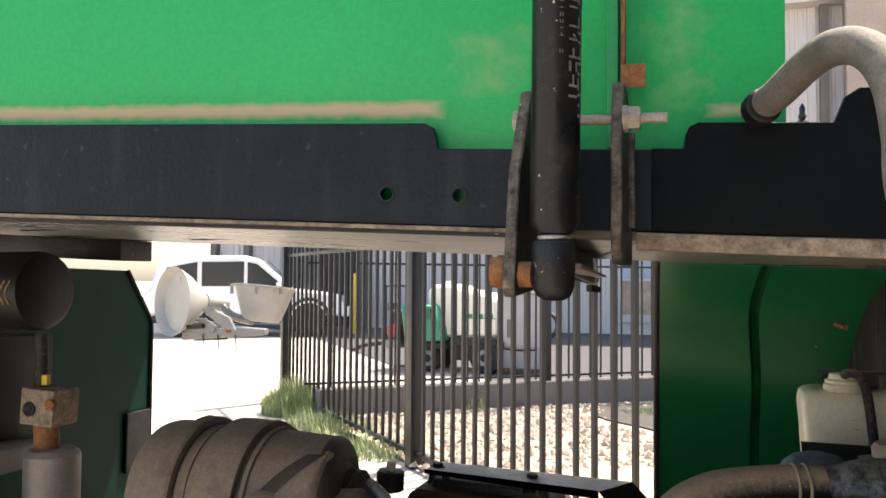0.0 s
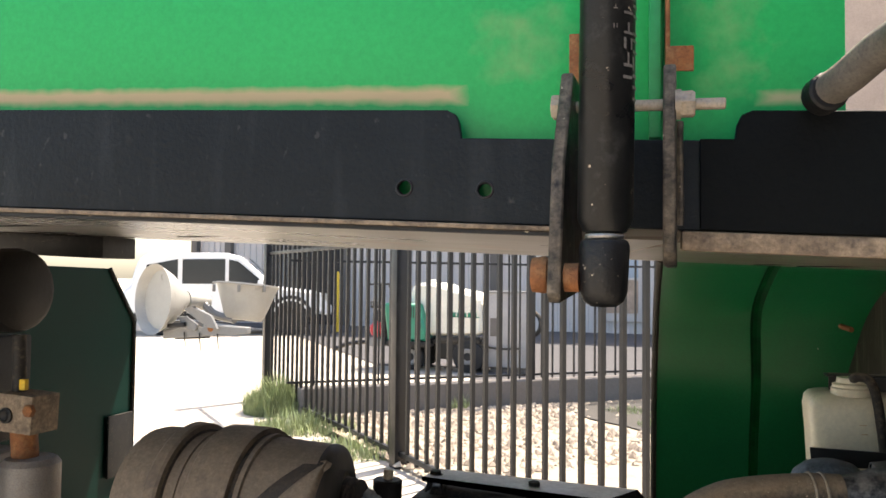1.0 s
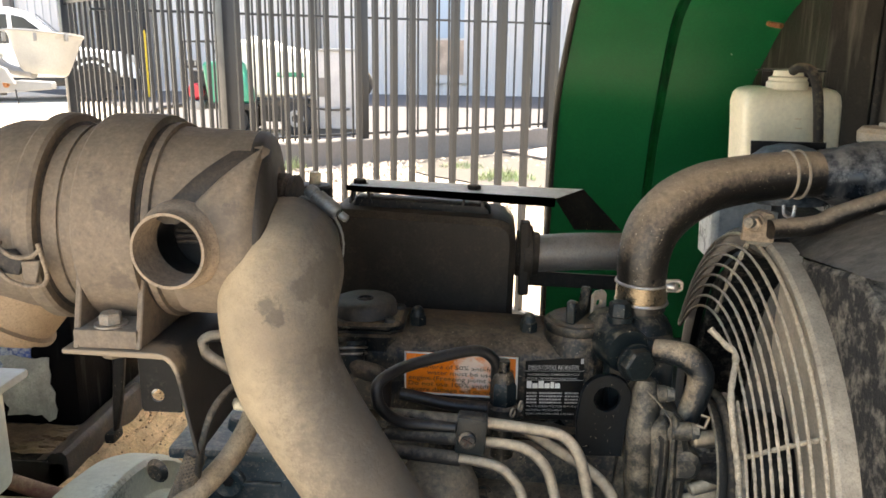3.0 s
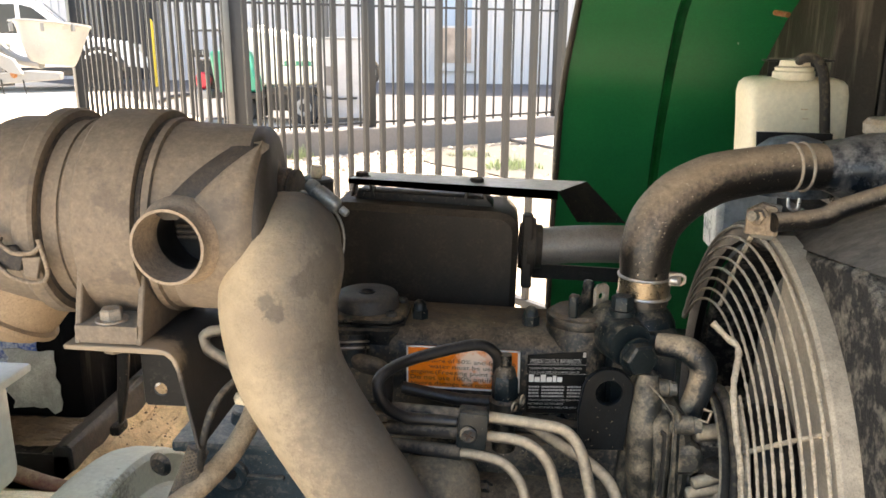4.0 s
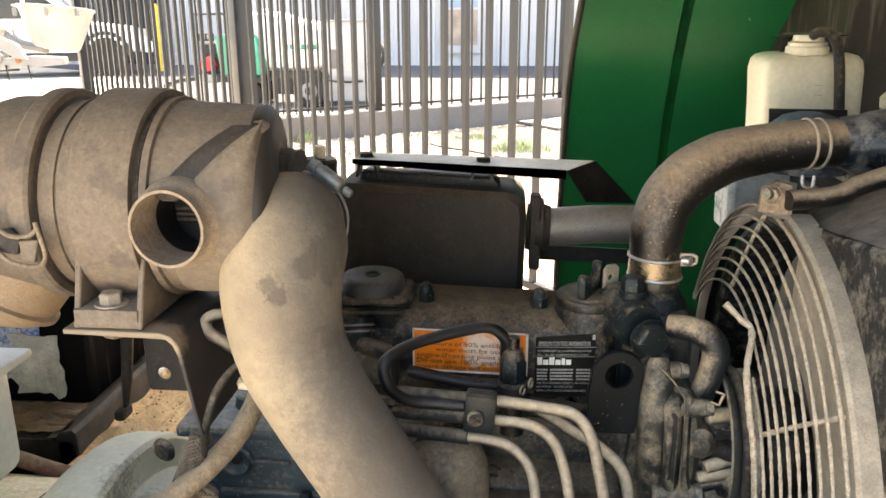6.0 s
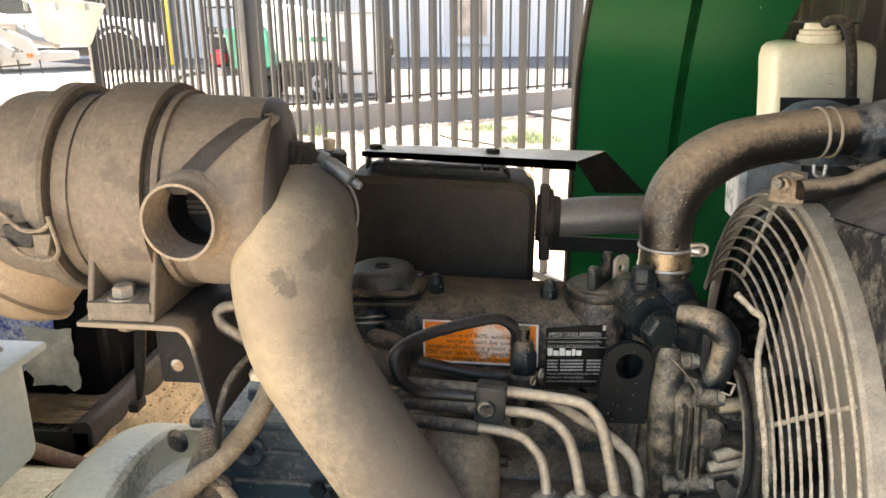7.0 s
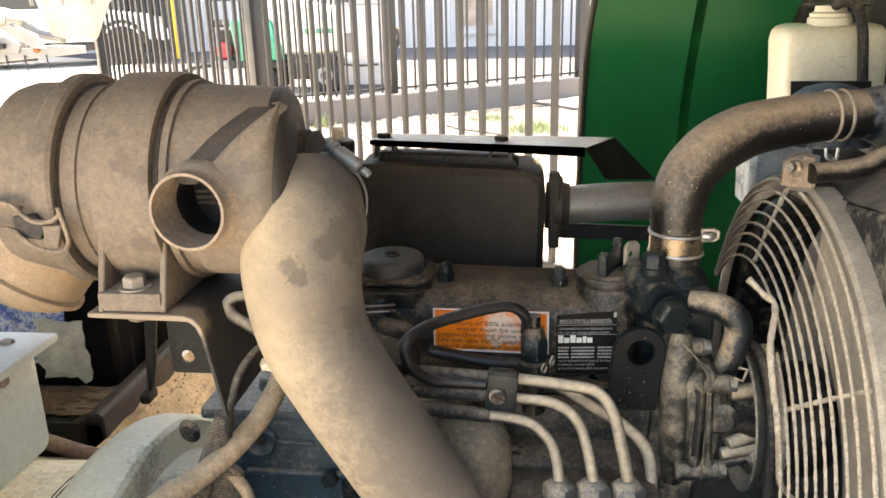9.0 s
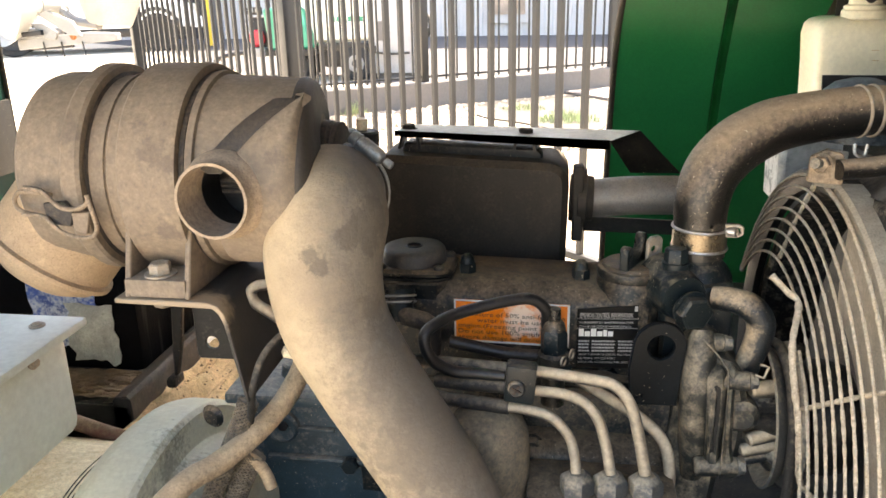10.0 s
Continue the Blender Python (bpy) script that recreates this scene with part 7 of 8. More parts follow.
part("symbol", sy, surf("faded_yellow_print", (0.4, 0.28, 0.05), 0.6, var=0.5, scale=120), flt, "yellow printed ring and diamond symbols")
vlv = thing("valve_block", (-0.457, -0.12, 1.177), "pale metal valve block with yellow tag on a brass neck", "valve")
part("block", box((-0.458, -0.12, 1.179), (0.048, 0.04, 0.042), Matrix.Rotation(0.05, 4, "Y"), 0.002), "tan", vlv)
part("port", lathe([(0, 0.0085), (0.002, 0.0085), (0.003, 0.006), (0.001, 0.003), (0.001, 0)], Vector((-0.468, -0.12, 1.177)) - Y * 0.02, -Y, 20), "black_dirty", vlv)
part("side_screw", hexbolt(Vector((-0.435, -0.12, 1.184)) - Y * 0.02, -Y, 0.007, 0.006), "rust", vlv)
part("neck", rod((-0.463, -0.12, 1.157), (-0.46, -0.12, 1.128), 0.014, 20), "rust", vlv)
part("bowl", lathe([(0, 0), (0.0, 0.026), (-0.006, 0.031), (-0.08, 0.031), (-0.09, 0.0)], (-0.452, -0.12, 1.129), Z, 28), "pipe", vlv)
part("tag", box((-0.46, -0.125, 1.209), (0.008, 0.006, 0.012), None, 0.001), "yellow", vlv, "yellow tag")
part("feed_tube", rod((-0.473, -0.12, 1.263), (-0.471, -0.12, 1.2), 0.0075, 16), "rubber_line", vlv)
fbx = thing("relay_panel", (-0.569, -0.1, 1.175), "dark steel relay panel under the filter", "panel")
part("panel_case", box(((-0.581, -0.08, 1.171)[0] - 0.06, -0.06, 1.19), (0.16, 0.1, 0.13), None, 0.004), "filter_black", fbx)
part("panel_shelf", box(((-0.581, -0.08, 1.171)[0] - 0.05, -0.1, 1.105), (0.2, 0.12, 0.03), None, 0.004), "pipe", fbx)

# ---- outdoors ----
gr = bmesh.new()
bmesh.ops.create_grid(gr, x_segments=2, y_segments=2, size=400)
sole("ground", gr, "ground", "sunlit pale gravel yard", "ground", kind="structure")
A, B = Vector((-3.35, 6.0, 0)), Vector((0.7, 9.06, 0))    # low wall line
wd = (B - A).normalized()
wn_ = Vector((-wd.y, wd.x, 0))
# yard outline follows the shade edge; that shade is in its dark grey
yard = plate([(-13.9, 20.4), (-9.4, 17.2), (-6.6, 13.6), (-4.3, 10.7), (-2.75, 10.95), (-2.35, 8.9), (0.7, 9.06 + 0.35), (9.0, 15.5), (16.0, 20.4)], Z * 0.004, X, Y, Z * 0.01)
sole("asphalt_yard", yard, "asphalt", "grey asphalt yard in front of the hall, the shade there put into its dark tone", "yard", kind="structure")

WL = (B - A).length + 0.2
sole("low_wall", plate([(0.12, 0), (WL + 1.5, 0), (WL + 1.5, 0.2), (0.12, 0.2)], A + Z * -0.05, wd, wn_, Z * 0.33, w=0.01), "kerb", "grey rendered low wall under the far fence", "wall", kind="structure")


def fence_panel(name, p0, p1, z0, z1, ztop, pick, gap, post, label, group, ends=(True, True), rails=None, fin=True):
    ob = thing(name, (p0 + p1) / 2, label, "fence", group)
    d = (p1 - p0)
    L = d.length
    d.normalize()
    nrm = Vector((-d.y, d.x, 0))
    rot = Matrix.Rotation(math.atan2(d.y, d.x), 4, "Z")
    for k, e in ((p0, ends[0]), (p1, ends[1])):
        if e:
            po = part("post", box(k + Z * ((z0 - 0.1 + ztop) / 2), (post, post, ztop - z0 + 0.1), rot, 0.004), "fence", ob)
            cap = lathe([(0, 0), (0, post * 0.72), (0.015, post * 0.72), (0.02, post * 0.5), (0.05, post * 0.18), (0.06, post * 0.24), (0.075, post * 0.2), (0.1, 0)], k + Z * ztop, Z, 12)
            part("post_cap", cap, "fence", po)
    for z in rails or (z0, z1):
        part("rail", box((p0 + p1) / 2 + Z * z, (L, pick * 1.4, pick * 1.35), rot, 0.002), "fence", ob)
    one = bmesh.new()
    box((0, 0, (ztop - 0.09 + z0 - 0.04) / 2), (pick, pick, ztop - 0.09 - z0 + 0.04), None, 0.0, one)
    if fin:
        lathe([(ztop - 0.09, pick * 0.5), (ztop - 0.085, pick * 0.95), (ztop - 0.07, pick * 0.95), (ztop - 0.062, pick * 0.4), (ztop - 0.05, pick * 0.65), (ztop - 0.04, pick * 0.4), (ztop - 0.02, pick * 0.45), (ztop, 0)], (0, 0, 0), Z, 8, one)
    finish(one)
    me = bpy.data.meshes.new("picket")
    one.to_mesh(me)
    one.free()
    me.materials.append(M["fence"])
    n = max(1, int(round(L / gap)))
    for i in range(1, n):
        pk = new("picket", me)
        pk.parent = ob
        pk.matrix_parent_inverse = Matrix.Translation(-ob.location)
        pk.matrix_basis = Matrix.Translation(p0 + d * (L * i / n)) @ rot
    return ob


F0, F1 = Vector((-4.13, 7.0, 0)), Vector((-1.71, 4.54, 0))
fd = (F1 - F0)
GP = [F0, F1, F1 + fd * 1.0 + Vector((0.4, -0.4, 0)), Vector((3.5, 8.0, 0)), B + wd * 1.2, A]
gv = plate([(p.x, p.y) for p in GP], (0, 0, -0.02), X, Y, Z * 0.04)
sole("gravel_bed", gv, "gravel", "coarse tan gravel bed between the two fences", "gravel", kind="structure")
DARK_GROUND = [(-1.25, 7.55), (-0.2, 8.32), (0.9, 9.0), (2.6, 8.0), (2.2, 6.2), (0.8, 5.9), (0.1, 6.15), (-0.25, 6.55), (-0.62, 6.85), (-0.9, 7.3)]
sole("bare_soil", plate(DARK_GROUND, (0, 0, 0.022), X, Y, Z * 0.012), "soil", "darker grey-tan ground beside the low wall", "soil", kind="structure")
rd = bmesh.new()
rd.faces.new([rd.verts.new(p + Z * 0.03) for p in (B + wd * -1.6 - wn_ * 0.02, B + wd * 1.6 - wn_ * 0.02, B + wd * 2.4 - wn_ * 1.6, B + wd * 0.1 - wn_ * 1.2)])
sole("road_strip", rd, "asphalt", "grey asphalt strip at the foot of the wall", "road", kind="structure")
sole("pale_slab", plate([(-0.75, -0.75), (0.5, -0.75), (0.5, -0.02), (-0.75, -0.02)], B + Z * 0.036, wd, wn_, Z * 0.03, w=0.004), "concrete", "pale concrete slab beside the low wall", "slab", kind="structure")
fence_panel("fence_panel", F0, F1, 0.1, 1.6, 1.97, 0.024, 0.1475, 0.1, "black steel picket fence panel with spear tops beside the machine", "near fence", (True, True))
fence_panel("fence_panel", F1, F1 + fd, 0.1, 1.6, 1.97, 0.024, 0.1475, 0.1, "black steel picket fence panel with spear tops beside the machine", "near fence", (False, False))
W0, W1 = A + wn_ * 0.1, B + wn_ * 0.1
Wm = W0 + (W1 - W0) * 0.51
fence_panel("fence_panel", W0, Wm, 0.33, 1.5, 1.84, 0.017, 0.13, 0.075, "thin black spear-topped fence panel standing on the low wall", "far fence", (False, True))
fence_panel("fence_panel", Wm, W1, 0.33, 1.5, 1.84, 0.017, 0.13, 0.075, "thin black spear-topped fence panel standing on the low wall", "far fence", (False, True))

# ribbed hall
def ribbed(x0, x1, z0, z1, pitch=0.2, d=0.03):
    bm = bmesh.new()
    x = x0
    pts = []
    while x < x1:
        pts += [(x, 0), (x + pitch * 0.55, 0), (x + pitch * 0.65, -d), (x + pitch * 0.9, -d)]
        x += pitch
    pts.append((x, 0))
    lo = [bm.verts.new((a, b, z0)) for a, b in pts]
    hi = [bm.verts.new((a, b, z1)) for a, b in pts]
    for i in range(len(pts) - 1):
        bm.faces.new((lo[i], lo[i + 1], hi[i + 1], hi[i]))
    return bm


HY = 20.0
hall = thing("industrial_hall", (0, HY, 0), "white ribbed-metal industrial hall with a dark open gateway", "building")


def hall_wall(x0, x1, z0, z1):
    bm = ribbed(x0, x1, z0, z1)
    bm.transform(Matrix.Translation((0, HY, 0)))
    return part("wall", bm, "cladding", hall)


hall_wall(-13.8, -10.5, 0, 8)
hall_wall(-8.95, 16, 0, 8)
hall_wall(-10.5, -8.95, 4.6, 8)
part("gate_recess", box((-9.72, HY + 2.5, 2.3), (1.6, 4.9, 4.6)), "dark", hall, "dark open gateway")
for x in (-13.8, -12.66, -11.05, -10.6, -8.9, -4.63, 3.0):
    part("pilaster", box((x, HY - 0.1, 4), (0.2, 0.2, 8), None, 0.01), "kerb", hall, "grey steel column")
part("end_wall", box((-13.85, HY + 6, 4), (0.1, 12, 8)), "cladding", hall)
part("roof", box((1, HY + 6, 8.1), (30, 13, 0.2)), "cladding", hall)

win = part("window", box((-1.32, HY - 0.06, 1.62), (1.0, 0.1, 2.6), None, 0.01), "cladding", hall)
part("pane", box((-1.32, HY - 0.115, 2.15), (0.84, 0.02, 1.45)), "glass", win)
part("poster", box((-1.32, HY - 0.118, 0.95), (0.84, 0.02, 0.85)), surf("faded_tan_sign", (0.42, 0.3, 0.22), 0.7, var=0.5, scale=3), win, "faded tan and red sign")

# tan block wall beyond the hall's end
blk = thing("block_wall", (6.4, 19.5, 0), "plain tan rendered wall beside the hall", "wall", kind="structure")
part("wall_face", box((6.4, 19.5, 4.75), (6.0, 0.3, 9.5), None, 0.02), surf("tan_render", (0.42, 0.33, 0.27), 0.9, var=0.1, scale=2, grain=30), blk)
part("wall_cap", box((6.4, 19.5, 9.55), (6.1, 0.4, 0.12), None, 0.02), "kerb", blk)

# plain wall behind and beside the camera, added unseen to cut light from the right
sole("yard_wall", plate([(0, 0), (14, 0), (14, 3.4), (0, 3.4)], (2.3, -12.0, 0), Vector((0, 1, 0)), Z, X * 0.2, w=0.01), "kerb", "plain grey wall added out of view to cut light from the right", "wall", kind="structure")

# bollard
bol = thing("bollard", (-8.09, 17.48, 0), "yellow painted steel bollard", "bollard")
part("tube", lathe([(0, 0.075), (1.44, 0.075), (1.5, 0.05), (1.52, 0)], (-8.09, 17.48, 0), Z, 20), "yellow", bol)

# white off-road car
def make_car(o, yaw):
    car = thing("parked_car", o, "white off-road car parked beside the hall", "car")
    body = [(-2.3, 0.5), (-2.35, 0.85), (-2.25, 1.05), (-2.15, 1.1), (-1.97, 1.72), (-1.72, 1.88), (0.0, 1.9), (0.3, 1.82), (1.05, 1.18), (1.1, 1.14), (2.1, 1.02), (2.3, 0.85), (2.35, 0.5)]
    R = Matrix.Translation(o) @ Matrix.Rotation(yaw, 4, "Z")
    def place(bm):
        bm.transform(R)
        return bm
    part("body", place(plate(body, (0, -0.92, 0), X, Z, Y * 1.84, w=0.06)), "white_paint", car)
    for s in (-1, 1):
        y = 0.925 * s
        for poly in ([(-1.86, 1.2), (-1.78, 1.6), (-1.1, 1.74), (-1.1, 1.18)], [(-1.0, 1.18), (-1.0, 1.74), (-0.05, 1.76), (-0.05, 1.18)], [(0.03, 1.18), (0.03, 1.75), (0.25, 1.7), (0.85, 1.2)]):
            part("side_window", place(plate(poly, (0, y - 0.005, 0), X, Z, Y * 0.012)), "car_glass", car)
        part("mirror", place(box((0.75, y * 1.1, 1.2), (0.12, 0.2, 0.16), None, 0.03)), "white_paint", car)
        part("lamp", place(box((2.22, y * 0.82, 0.88), (0.22, 0.3, 0.16), None, 0.03)), "lamp", car, "clear headlamp")
        for x in (-1.4, 1.45):
            w = part("wheel", place(lathe([(-0.12, 0.0), (-0.12, 0.28), (-0.13, 0.36), (-0.1, 0.4), (0.1, 0.4), (0.13, 0.36), (0.12, 0.28), (0.12, 0)], (x, 0.82 * s, 0.4), Y, 28)), "tyre", car)
            part("rim", place(lathe([(0, 0), (0.0, 0.1), (0.02, 0.24), (0.03, 0.27), (0, 0.28)], (x, 0.935 * s, 0.4), Y * s, 24)), "black_dirty", w)
            part("wheel_arch", place(torus((x, 0.9 * s, 0.42), Y, 0.47, 0.05, 24, 8, a0=0, a1=180)), "black_plate", car)
    part("windscreen", place(plate([(-0.8, 0), (0.8, 0), (0.7, 0.8), (-0.7, 0.8)], (1.045, 0, 1.22), Y, Vector((-0.72, 0, 0.69)).normalized(), Vector((0.6, 0, 0.7)) * 0.012)), "car_glass", car)
    part("bumper", place(box((2.3, 0, 0.6), (0.2, 1.8, 0.25), None, 0.05)), "white_paint", car)
    part("sill", place(box((0, 0, 0.42), (4.2, 1.7, 0.2), None, 0.03)), "black_plate", car)
    return car


make_car((-10.3, 16.2, 0), radians(27))

# washer trailer
cart = thing("washer_trailer", (-3.4, 10.6, 0), "small trailer with cream tank, teal engine housing and red fuel can", "trailer")
TY0 = 10.3
part("chassis", box((-3.35, TY0 + 0.4, 0.43), (1.75, 0.8, 0.07), None, 0.01), "black_plate", cart)
part("side_rail", box((-2.9, TY0 - 0.02, 0.47), (0.66, 0.05, 0.09), None, 0.01), "black_plate", cart)
part("spring_box", box((-3.06, TY0 + 0.1, 0.3), (0.3, 0.2, 0.24), None, 0.03), "black_dirty", cart, "dark axle and spring")
tk = plate([(-3.62, 0.5), (-2.58, 0.53), (-2.55, 0.6), (-2.57, 1.03), (-2.62, 1.1), (-2.75, 1.15), (-3.02, 1.2), (-3.18, 1.26), (-3.3, 1.285), (-3.52, 1.285), (-3.6, 1.25), (-3.63, 1.15)], (0, TY0, 0), X, Z, Y * 0.8, w=0.045)
tank = part("tank", tk, "cream_tank", cart, "cream moulded plastic water tank")
part("tank_cap", rod((-3.42, TY0 + 0.4, 1.27), (-3.42, TY0 + 0.4, 1.33), 0.1, 20, w=0.01), "cream_tank", tank)
bars([(-0.24, 0.24, 0.0, 0.012), (-0.24, -0.19, 0.0, 0.07), (-0.17, -0.11, 0.0, 0.07), (-0.09, -0.03, 0.0, 0.07), (-0.01, 0.05, 0.0, 0.07), (0.07, 0.13, 0.0, 0.07), (0.15, 0.2, 0.0, 0.07)], (-2.83, TY0 - 0.001, 0.79), X, Z, Y * -0.004, "teal", "lettering_bar", cart, "teal printed bars")
hs = part("housing", plate([(-3.91, 0.43), (-3.31, 0.45), (-3.33, 0.62), (-3.45, 0.99), (-3.97, 0.985), (-3.97, 0.93)], (0, TY0 - 0.22, 0), X, Z, Y * 0.5, w=0.03), "teal", cart, "teal sheet-metal housing")
for k in range(4):
    part("louvre", box((-3.8 + k * 0.05, TY0 - 0.222, 0.82), (0.018, 0.008, 0.2), None, 0.002), "dark", hs)
    part("louvre", box((-3.58 + k * 0.035, TY0 - 0.222, 0.86), (0.012, 0.008, 0.16), None, 0.002), "dark", hs)
part("base_tray", box((-3.6, TY0 - 0.1, 0.4), (0.62, 0.3, 0.08), None, 0.01), "black_dirty", cart)
part("engine", box((-4.1, TY0 + 0.2, 0.62), (0.3, 0.36, 0.5), None, 0.05), "black_dirty", cart, "dark engine")
part("engine_grille", box((-4.15, TY0 - 0.02, 0.95), (0.2, 0.06, 0.1), None, 0.01), "black_dirty", cart)
for k in range(4):
    part("grille_slot", box((-4.22 + k * 0.05, TY0 - 0.052, 0.96), (0.02, 0.006, 0.06)), "lamp_arm", cart)
part("fuel_can", rod((-4.15, TY0 - 0.06, 0.585), (-4.15, TY0 + 0.12, 0.585), 0.115, 24, w=0.03), "red", cart, "red fuel can")
part("can_base", box((-4.13, TY0, 0.4), (0.26, 0.3, 0.12), None, 0.02), "lamp_arm", cart)
for q in ((-4.3, 0.02), (-3.95, 0.02), (-4.3, 0.5), (-3.95, 0.5)):
    part("frame_post", rod((q[0], TY0 + q[1], 0.4), (q[0], TY0 + q[1], 1.25), 0.014, 8), "black_plate", cart)
for q in (0.02, 0.5):
    part("frame_rail", rod((-4.32, TY0 + q, 1.25), (-3.9, TY0 + q, 1.26), 0.014, 8), "black_plate", cart)
part("handle", tube([(-3.97, TY0, 1.22), (-3.93, TY0 - 0.05, 1.26), (-3.87, TY0 - 0.05, 1.24), (-3.87, TY0, 1.1)], 0.016, 8, 4), "black_plate", cart)
part("hitch", tube([(-4.1, TY0 + 0.35, 0.4), (-4.7, TY0 + 0.3, 0.34), (-4.95, TY0 + 0.3, 0.25)], 0.035, 8, 4), "black_plate", cart)
for x, r, ys_ in ((-2.74, 0.235, (0.0, 0.8)), (-3.62, 0.2, (0.05, 0.75))):
    for yy in ys_:
        s_ = -1 if yy < 0.4 else 1
        w = part("wheel", lathe([(-0.08, 0), (-0.08, r * 0.66), (-0.065, r * 0.95), (-0.03, r), (0.03, r), (0.065, r * 0.95), (0.08, r * 0.66), (0.08, 0)], (x, TY0 + yy, r), Y, 26), "tyre", cart)
        part("rim", lathe([(0, 0), (0, 0.05), (0.012, 0.1), (0.0, 0.125)], (x, TY0 + yy + 0.078 * s_, r), Y * s_, 10), "lamp_arm", w, "pale steel rim")

# pale cabinet beyond the fence
cab = thing("meter_cabinet", (-2.19, 10.6, 0), "pale grey steel cabinet with a coiled hose", "cabinet")
part("case", box((-2.2, 10.6, 0.62), (0.6, 0.5, 1.06), None, 0.02), surf("pale_grey_box_paint", (0.42, 0.4, 0.385), 0.6, var=0.15, scale=3), cab)
part("case_lid", box((-2.2, 10.6, 1.16), (0.64, 0.54, 0.03), None, 0.008), "lamp_arm", cab)
part("case_foot", box((-2.2, 10.6, 0.05), (0.5, 0.4, 0.1), None, 0.01), "kerb", cab)
part("panel_stain", box((-2.38, 10.348, 0.66), (0.12, 0.004, 0.26), None, 0.001), "kerb", cab)
part("hose_coil", torus((-1.86, 10.4, 0.72), (0.5, 1, 0), 0.17, 0.03, 32, 8), "rubber", cab, "dark coiled hose")
part("feed_pipe", tube([(-2.6, 10.3, 0.4), (-2.3, 10.28, 0.36), (-2.0, 10.3, 0.37)], 0.015, 8), "rubber", cab)

# second light mast, folded: lamps and arm
LA, LB = Vector((-3.33, 3.95, 1.16)), Vector((-2.825, 4.3, 1.285))
mast = thing("floodlight_mast", (-3.6, 4.2, 0), "folded floodlight mast with two frosted lamp reflectors on a grey arm", "floodlight")
lampA = part("reflector", lathe([(0, 0), (0.0, 0.06), (-0.05, 0.1), (-0.15, 0.19), (-0.25, 0.245), (-0.26, 0.25), (-0.25, 0.24), (-0.2, 0.21), (-0.19, 0)], LA + Vector((0.12, 0.2, 0)), (0.42, 0.9, -0.05), 40), "lamp", mast, "frosted white lamp reflector")
part("socket", rod(LA + Vector((0.12, 0.2, 0)), LA + Vector((0.2, 0.36, -0.02)), 0.07, 18, 0.05), "lamp", lampA)
bowl = part("reflector", lathe([(0.0, 0.0), (0.0, 0.12), (0.012, 0.135), (0.06, 0.154), (0.14, 0.182), (0.21, 0.206), (0.24, 0.216), (0.25, 0.226), (0.262, 0.226), (0.262, 0.22), (0.248, 0.215), (0.236, 0.0)], LB - Z * 0.264, (0.05, 0.1, 1), 48), "lamp", mast, "frosted white lamp reflector")
part("rim", torus(LB + Vector((0.001, 0.002, -0.012)), (0.05, 0.1, 1), 0.226, 0.005, 60, 8), "lamp_arm", bowl, "grey rolled rim")
for a_ in (-2.2, -1.2, -0.4):
    c_ = LB + Vector((math.cos(a_) * 0.228, math.sin(a_) * 0.228, -0.03))
    part("rim_clip", box(c_, (0.02, 0.02, 0.05), Matrix.Rotation(a_, 4, "Z"), 0.003), "lamp_arm", bowl)
part("crossarm", plate([(-0.66, -0.075), (0.0, -0.022), (0.0, 0.022), (-0.2, 0.03), (-0.66, -0.01)], (-2.58, 3.93, 0.974), X, Z, Y * 0.06, w=0.006), "lamp_arm", mast, "pale grey steel cross arm")
part("bracket_arm", tube([LA + Vector((0.2, 0.3, -0.02)), LA + Vector((0.3, 0.3, -0.1)), (-2.84, 4.2, 1.03)], 0.03, 8, 4), "lamp_arm", mast)
part("knuckle", box(LA + Vector((0.1, 0.22, -0.2)), (0.26, 0.1, 0.12), Matrix.Rotation(0.5, 4, "Z"), 0.02), "lamp_arm", mast)
part("arm_bolt", hexbolt((-2.86, 3.928, 0.98), (0, -1, 0), 0.016, 0.012, 0.022), "rust", mast)
part("brace", plate([(0.0, 0.0), (0.19, -0.12), (0.27, -0.13), (0.22, -0.04), (0.06, 0.025), (0.12, 0.03)], (-3.06, 3.9, 1.11), X, Z, Y * 0.03, w=0.004), "lamp_arm", mast, "grey diagonal brace")
part("brace", plate([(0.0, 0.0), (0.08, 0.0), (0.17, -0.055), (0.15, -0.1), (0.08, -0.09)], (-3.12, 3.91, 1.06), X, Z, Y * 0.02, w=0.004), "lamp_arm", mast, "grey diagonal brace")
part("arm_stub", box((-3.1, 3.89, 1.0), (0.13, 0.03, 0.03), Matrix.Rotation(-0.1, 4, "Y"), 0.004), "fence", mast, "dark arm stub")
part("lower_rod", rod((-3.15, 3.95, 0.905), (-2.88, 3.95, 0.922), 0.009, 10), "fence", mast)
part("mast_tube", box((-3.85, 4.1, 0.5), (0.12, 0.12, 1.0), None, 0.01), "lamp_arm", mast)
for x_, l_ in ((-3.06, 0.1), (-2.94, 0.13), (-2.8, 0.12)):
    part("hanging_tie", tube([(x_, 3.92, 0.95), (x_ + 0.006, 3.92, 0.95 - l_ * 0.5), (x_ + 0.016, 3.92, 0.95 - l_)], [0.005, 0.004, 0.0015], 8, 4), "fence", mast, "hanging cable tie end")
part("foot", box((-3.85, 4.1, 0.04), (0.5, 0.5, 0.08), None, 0.01), "lamp_arm", mast)

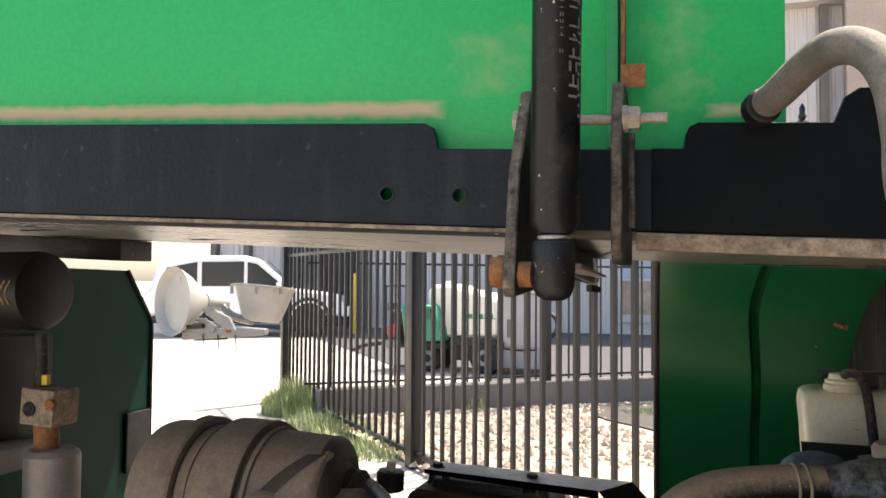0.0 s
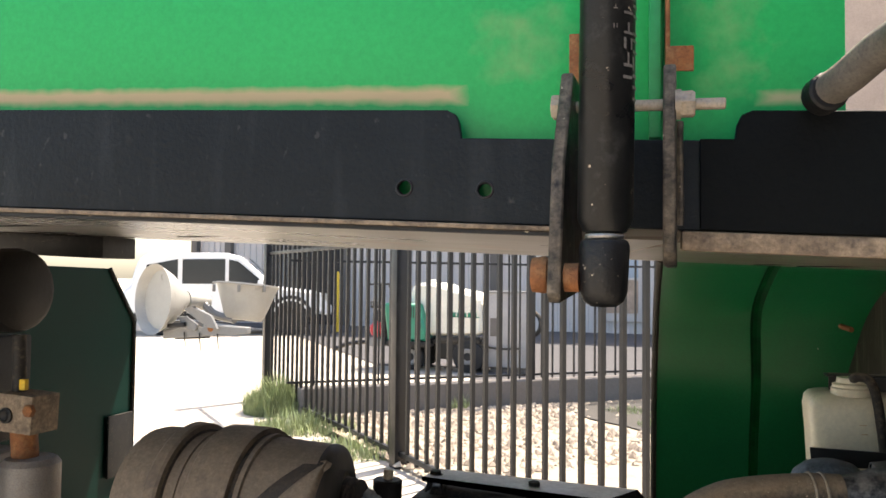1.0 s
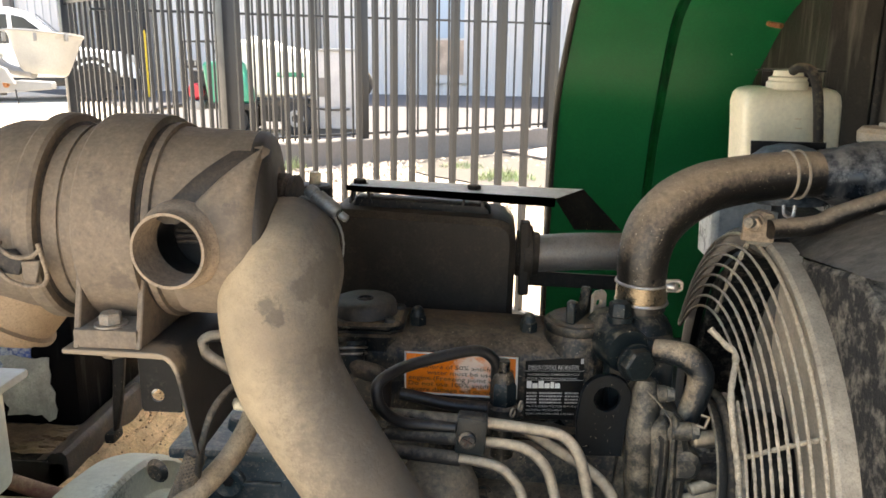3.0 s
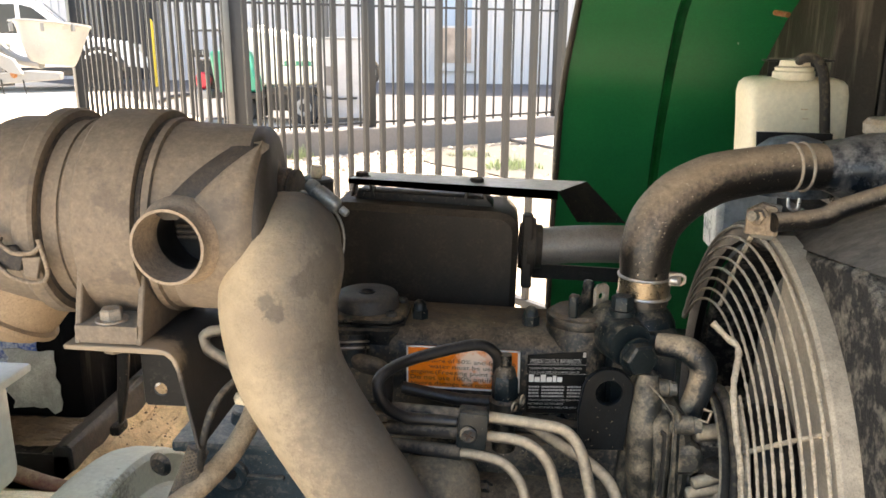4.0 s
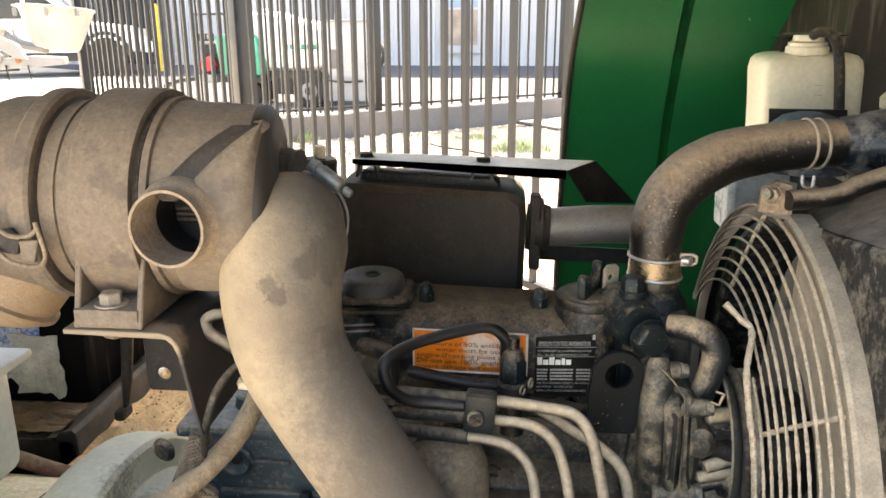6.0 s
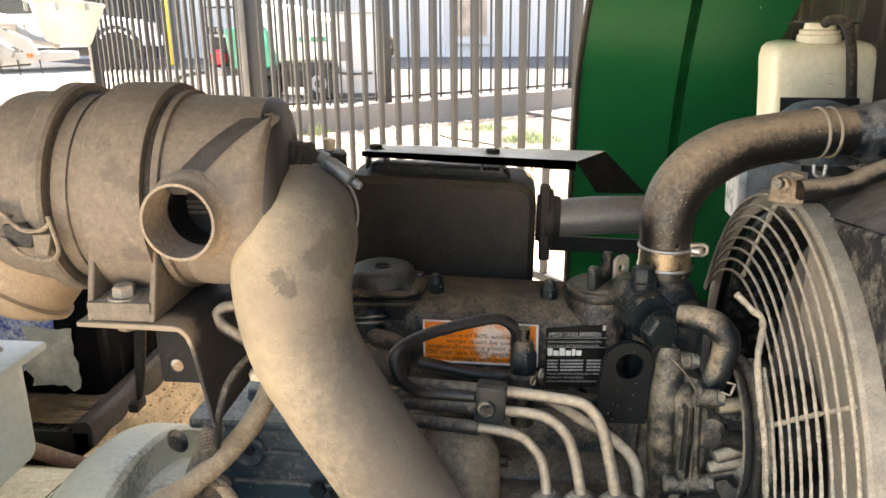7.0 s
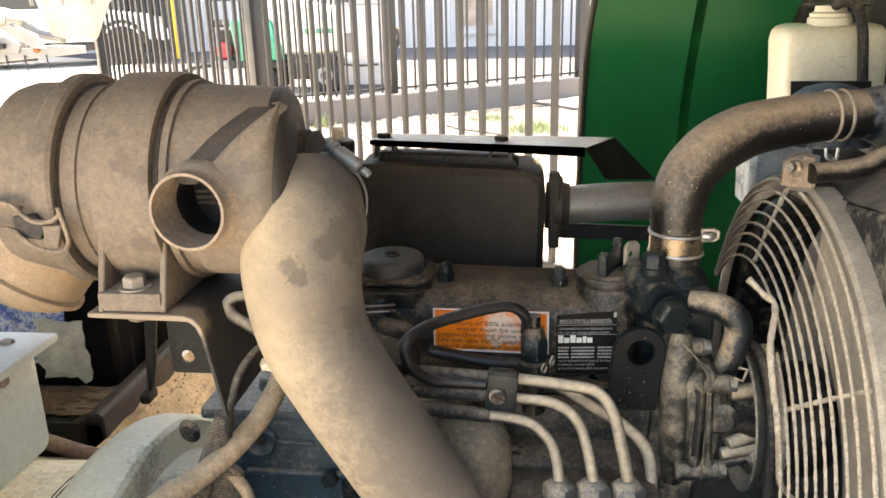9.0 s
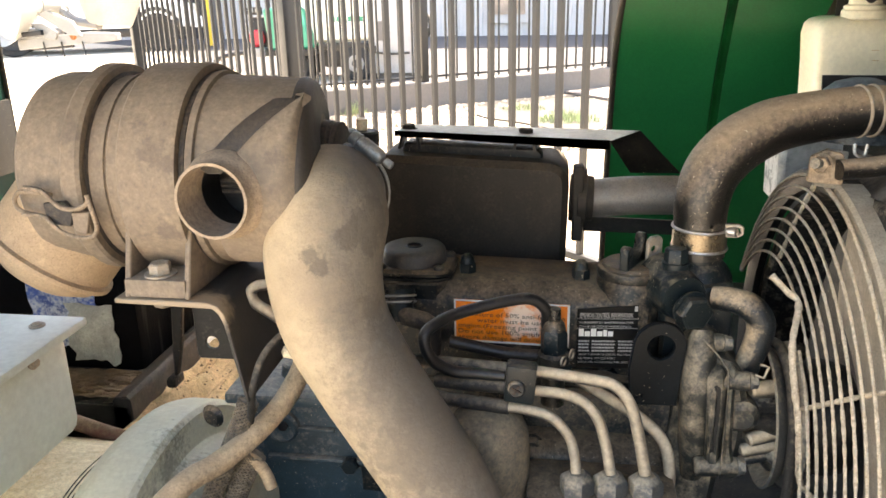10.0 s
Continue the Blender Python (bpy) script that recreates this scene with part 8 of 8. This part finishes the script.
# weeds along the fence
def weeds(name, c, rx, ry, n, hmax, seed):
    random.seed(seed)
    bm = bmesh.new()
    for _ in range(n):
        a, q = random.uniform(0, 6.28), random.random() ** 0.5
        base = Vector((c[0] + math.cos(a) * q * rx, c[1] + math.sin(a) * q * ry, 0))
        h = hmax * random.uniform(0.15, 1) ** 1.3 * (1 - 0.6 * q)
        t = random.uniform(0, 6.28)
        lean = Vector((math.cos(t), math.sin(t), 0)) * h * random.uniform(0.1, 0.6)
        sd = Vector((-math.sin(t), math.cos(t), 0)) * random.uniform(0.002, 0.005)
        mid = base + lean * 0.4 + Z * h * 0.6
        tip = base + lean + Z * h
        v = [bm.verts.new(p) for p in (base - sd, base + sd, mid + sd, mid - sd, tip)]
        bm.faces.new((v[0], v[1], v[2], v[3]))
        bm.faces.new((v[3], v[2], v[4]))
    return sole(name, bm, "leaf", "dusty green weed clump growing along the fence foot", "weeds", "weeds", kind="stuff")


weeds("weed_clump", (-3.62, 6.3), 0.34, 0.3, 4200, 0.52, 1)
weeds("weed_clump", (-2.95, 5.6), 0.5, 0.35, 1500, 0.26, 2)
weeds("weed_clump", (-2.2, 4.85), 0.4, 0.3, 900, 0.22, 4)
weeds("weed_clump", (-0.3, 7.4), 0.25, 0.2, 500, 0.16, 9)
weeds("weed_clump", (0.12, 6.7), 0.32, 0.22, 900, 0.2, 12)
weeds("weed_clump", (-1.95, 7.0), 0.14, 0.12, 300, 0.26, 13)


# loose stones on the gravel bed
def stones(n, seed):
    random.seed(seed)
    bm = bmesh.new()
    for _ in range(n):
        a, q = random.random(), random.random()
        base = A + wd * (0.4 + a * (WL + 0.6)) - wn_ * (0.1 + 2.6 * q * q)
        inside = all((q_[0] - p_[0]) * (base.y - p_[1]) - (q_[1] - p_[1]) * (base.x - p_[0]) < 0.04 for p_, q_ in zip(DARK_GROUND, DARK_GROUND[1:6]))
        if inside and base.x > -0.75 and base.y > 6.2 + 0.55 * max(0, -base.x) and random.random() < 0.93:
            continue
        r = random.uniform(0.012, 0.04) * (1.25 if random.random() < 0.15 else 1)
        t = random.uniform(0, 6.28)
        ring = [bm.verts.new(base + Vector((math.cos(t + k * 1.2566) * r * random.uniform(0.7, 1.2), math.sin(t + k * 1.2566) * r * random.uniform(0.7, 1.2), 0.018 + r * 0.2))) for k in range(5)]
        top = bm.verts.new(base + Vector((random.uniform(-0.3, 0.3) * r, random.uniform(-0.3, 0.3) * r, 0.02 + r * random.uniform(0.7, 1.1))))
        for k in range(5):
            bm.faces.new((ring[k], ring[(k + 1) % 5], top))
    return bm


sm = surf("mixed_tan_stones", (0.185, 0.147, 0.115), 0.9, var=0.12, scale=6, grain=90, bump=0.3)
isl = sm.node_tree.nodes.new("ShaderNodeNewGeometry")
ramp = sm.node_tree.nodes.new("ShaderNodeMix")
ramp.data_type = "RGBA"
ramp.inputs[6].default_value, ramp.inputs[7].default_value = (0.17, 0.135, 0.105, 1), (0.5, 0.42, 0.33, 1)
sm.node_tree.links.new(isl.outputs["Random Per Island"], ramp.inputs[0])
sm.node_tree.links.new(ramp.outputs[2], sm.node_tree.nodes["Principled BSDF"].inputs["Base Color"])
sole("gravel_stones", stones(6500, 31), sm, "loose tan and grey stones on the gravel bed", "gravel", kind="stuff", angle=15)
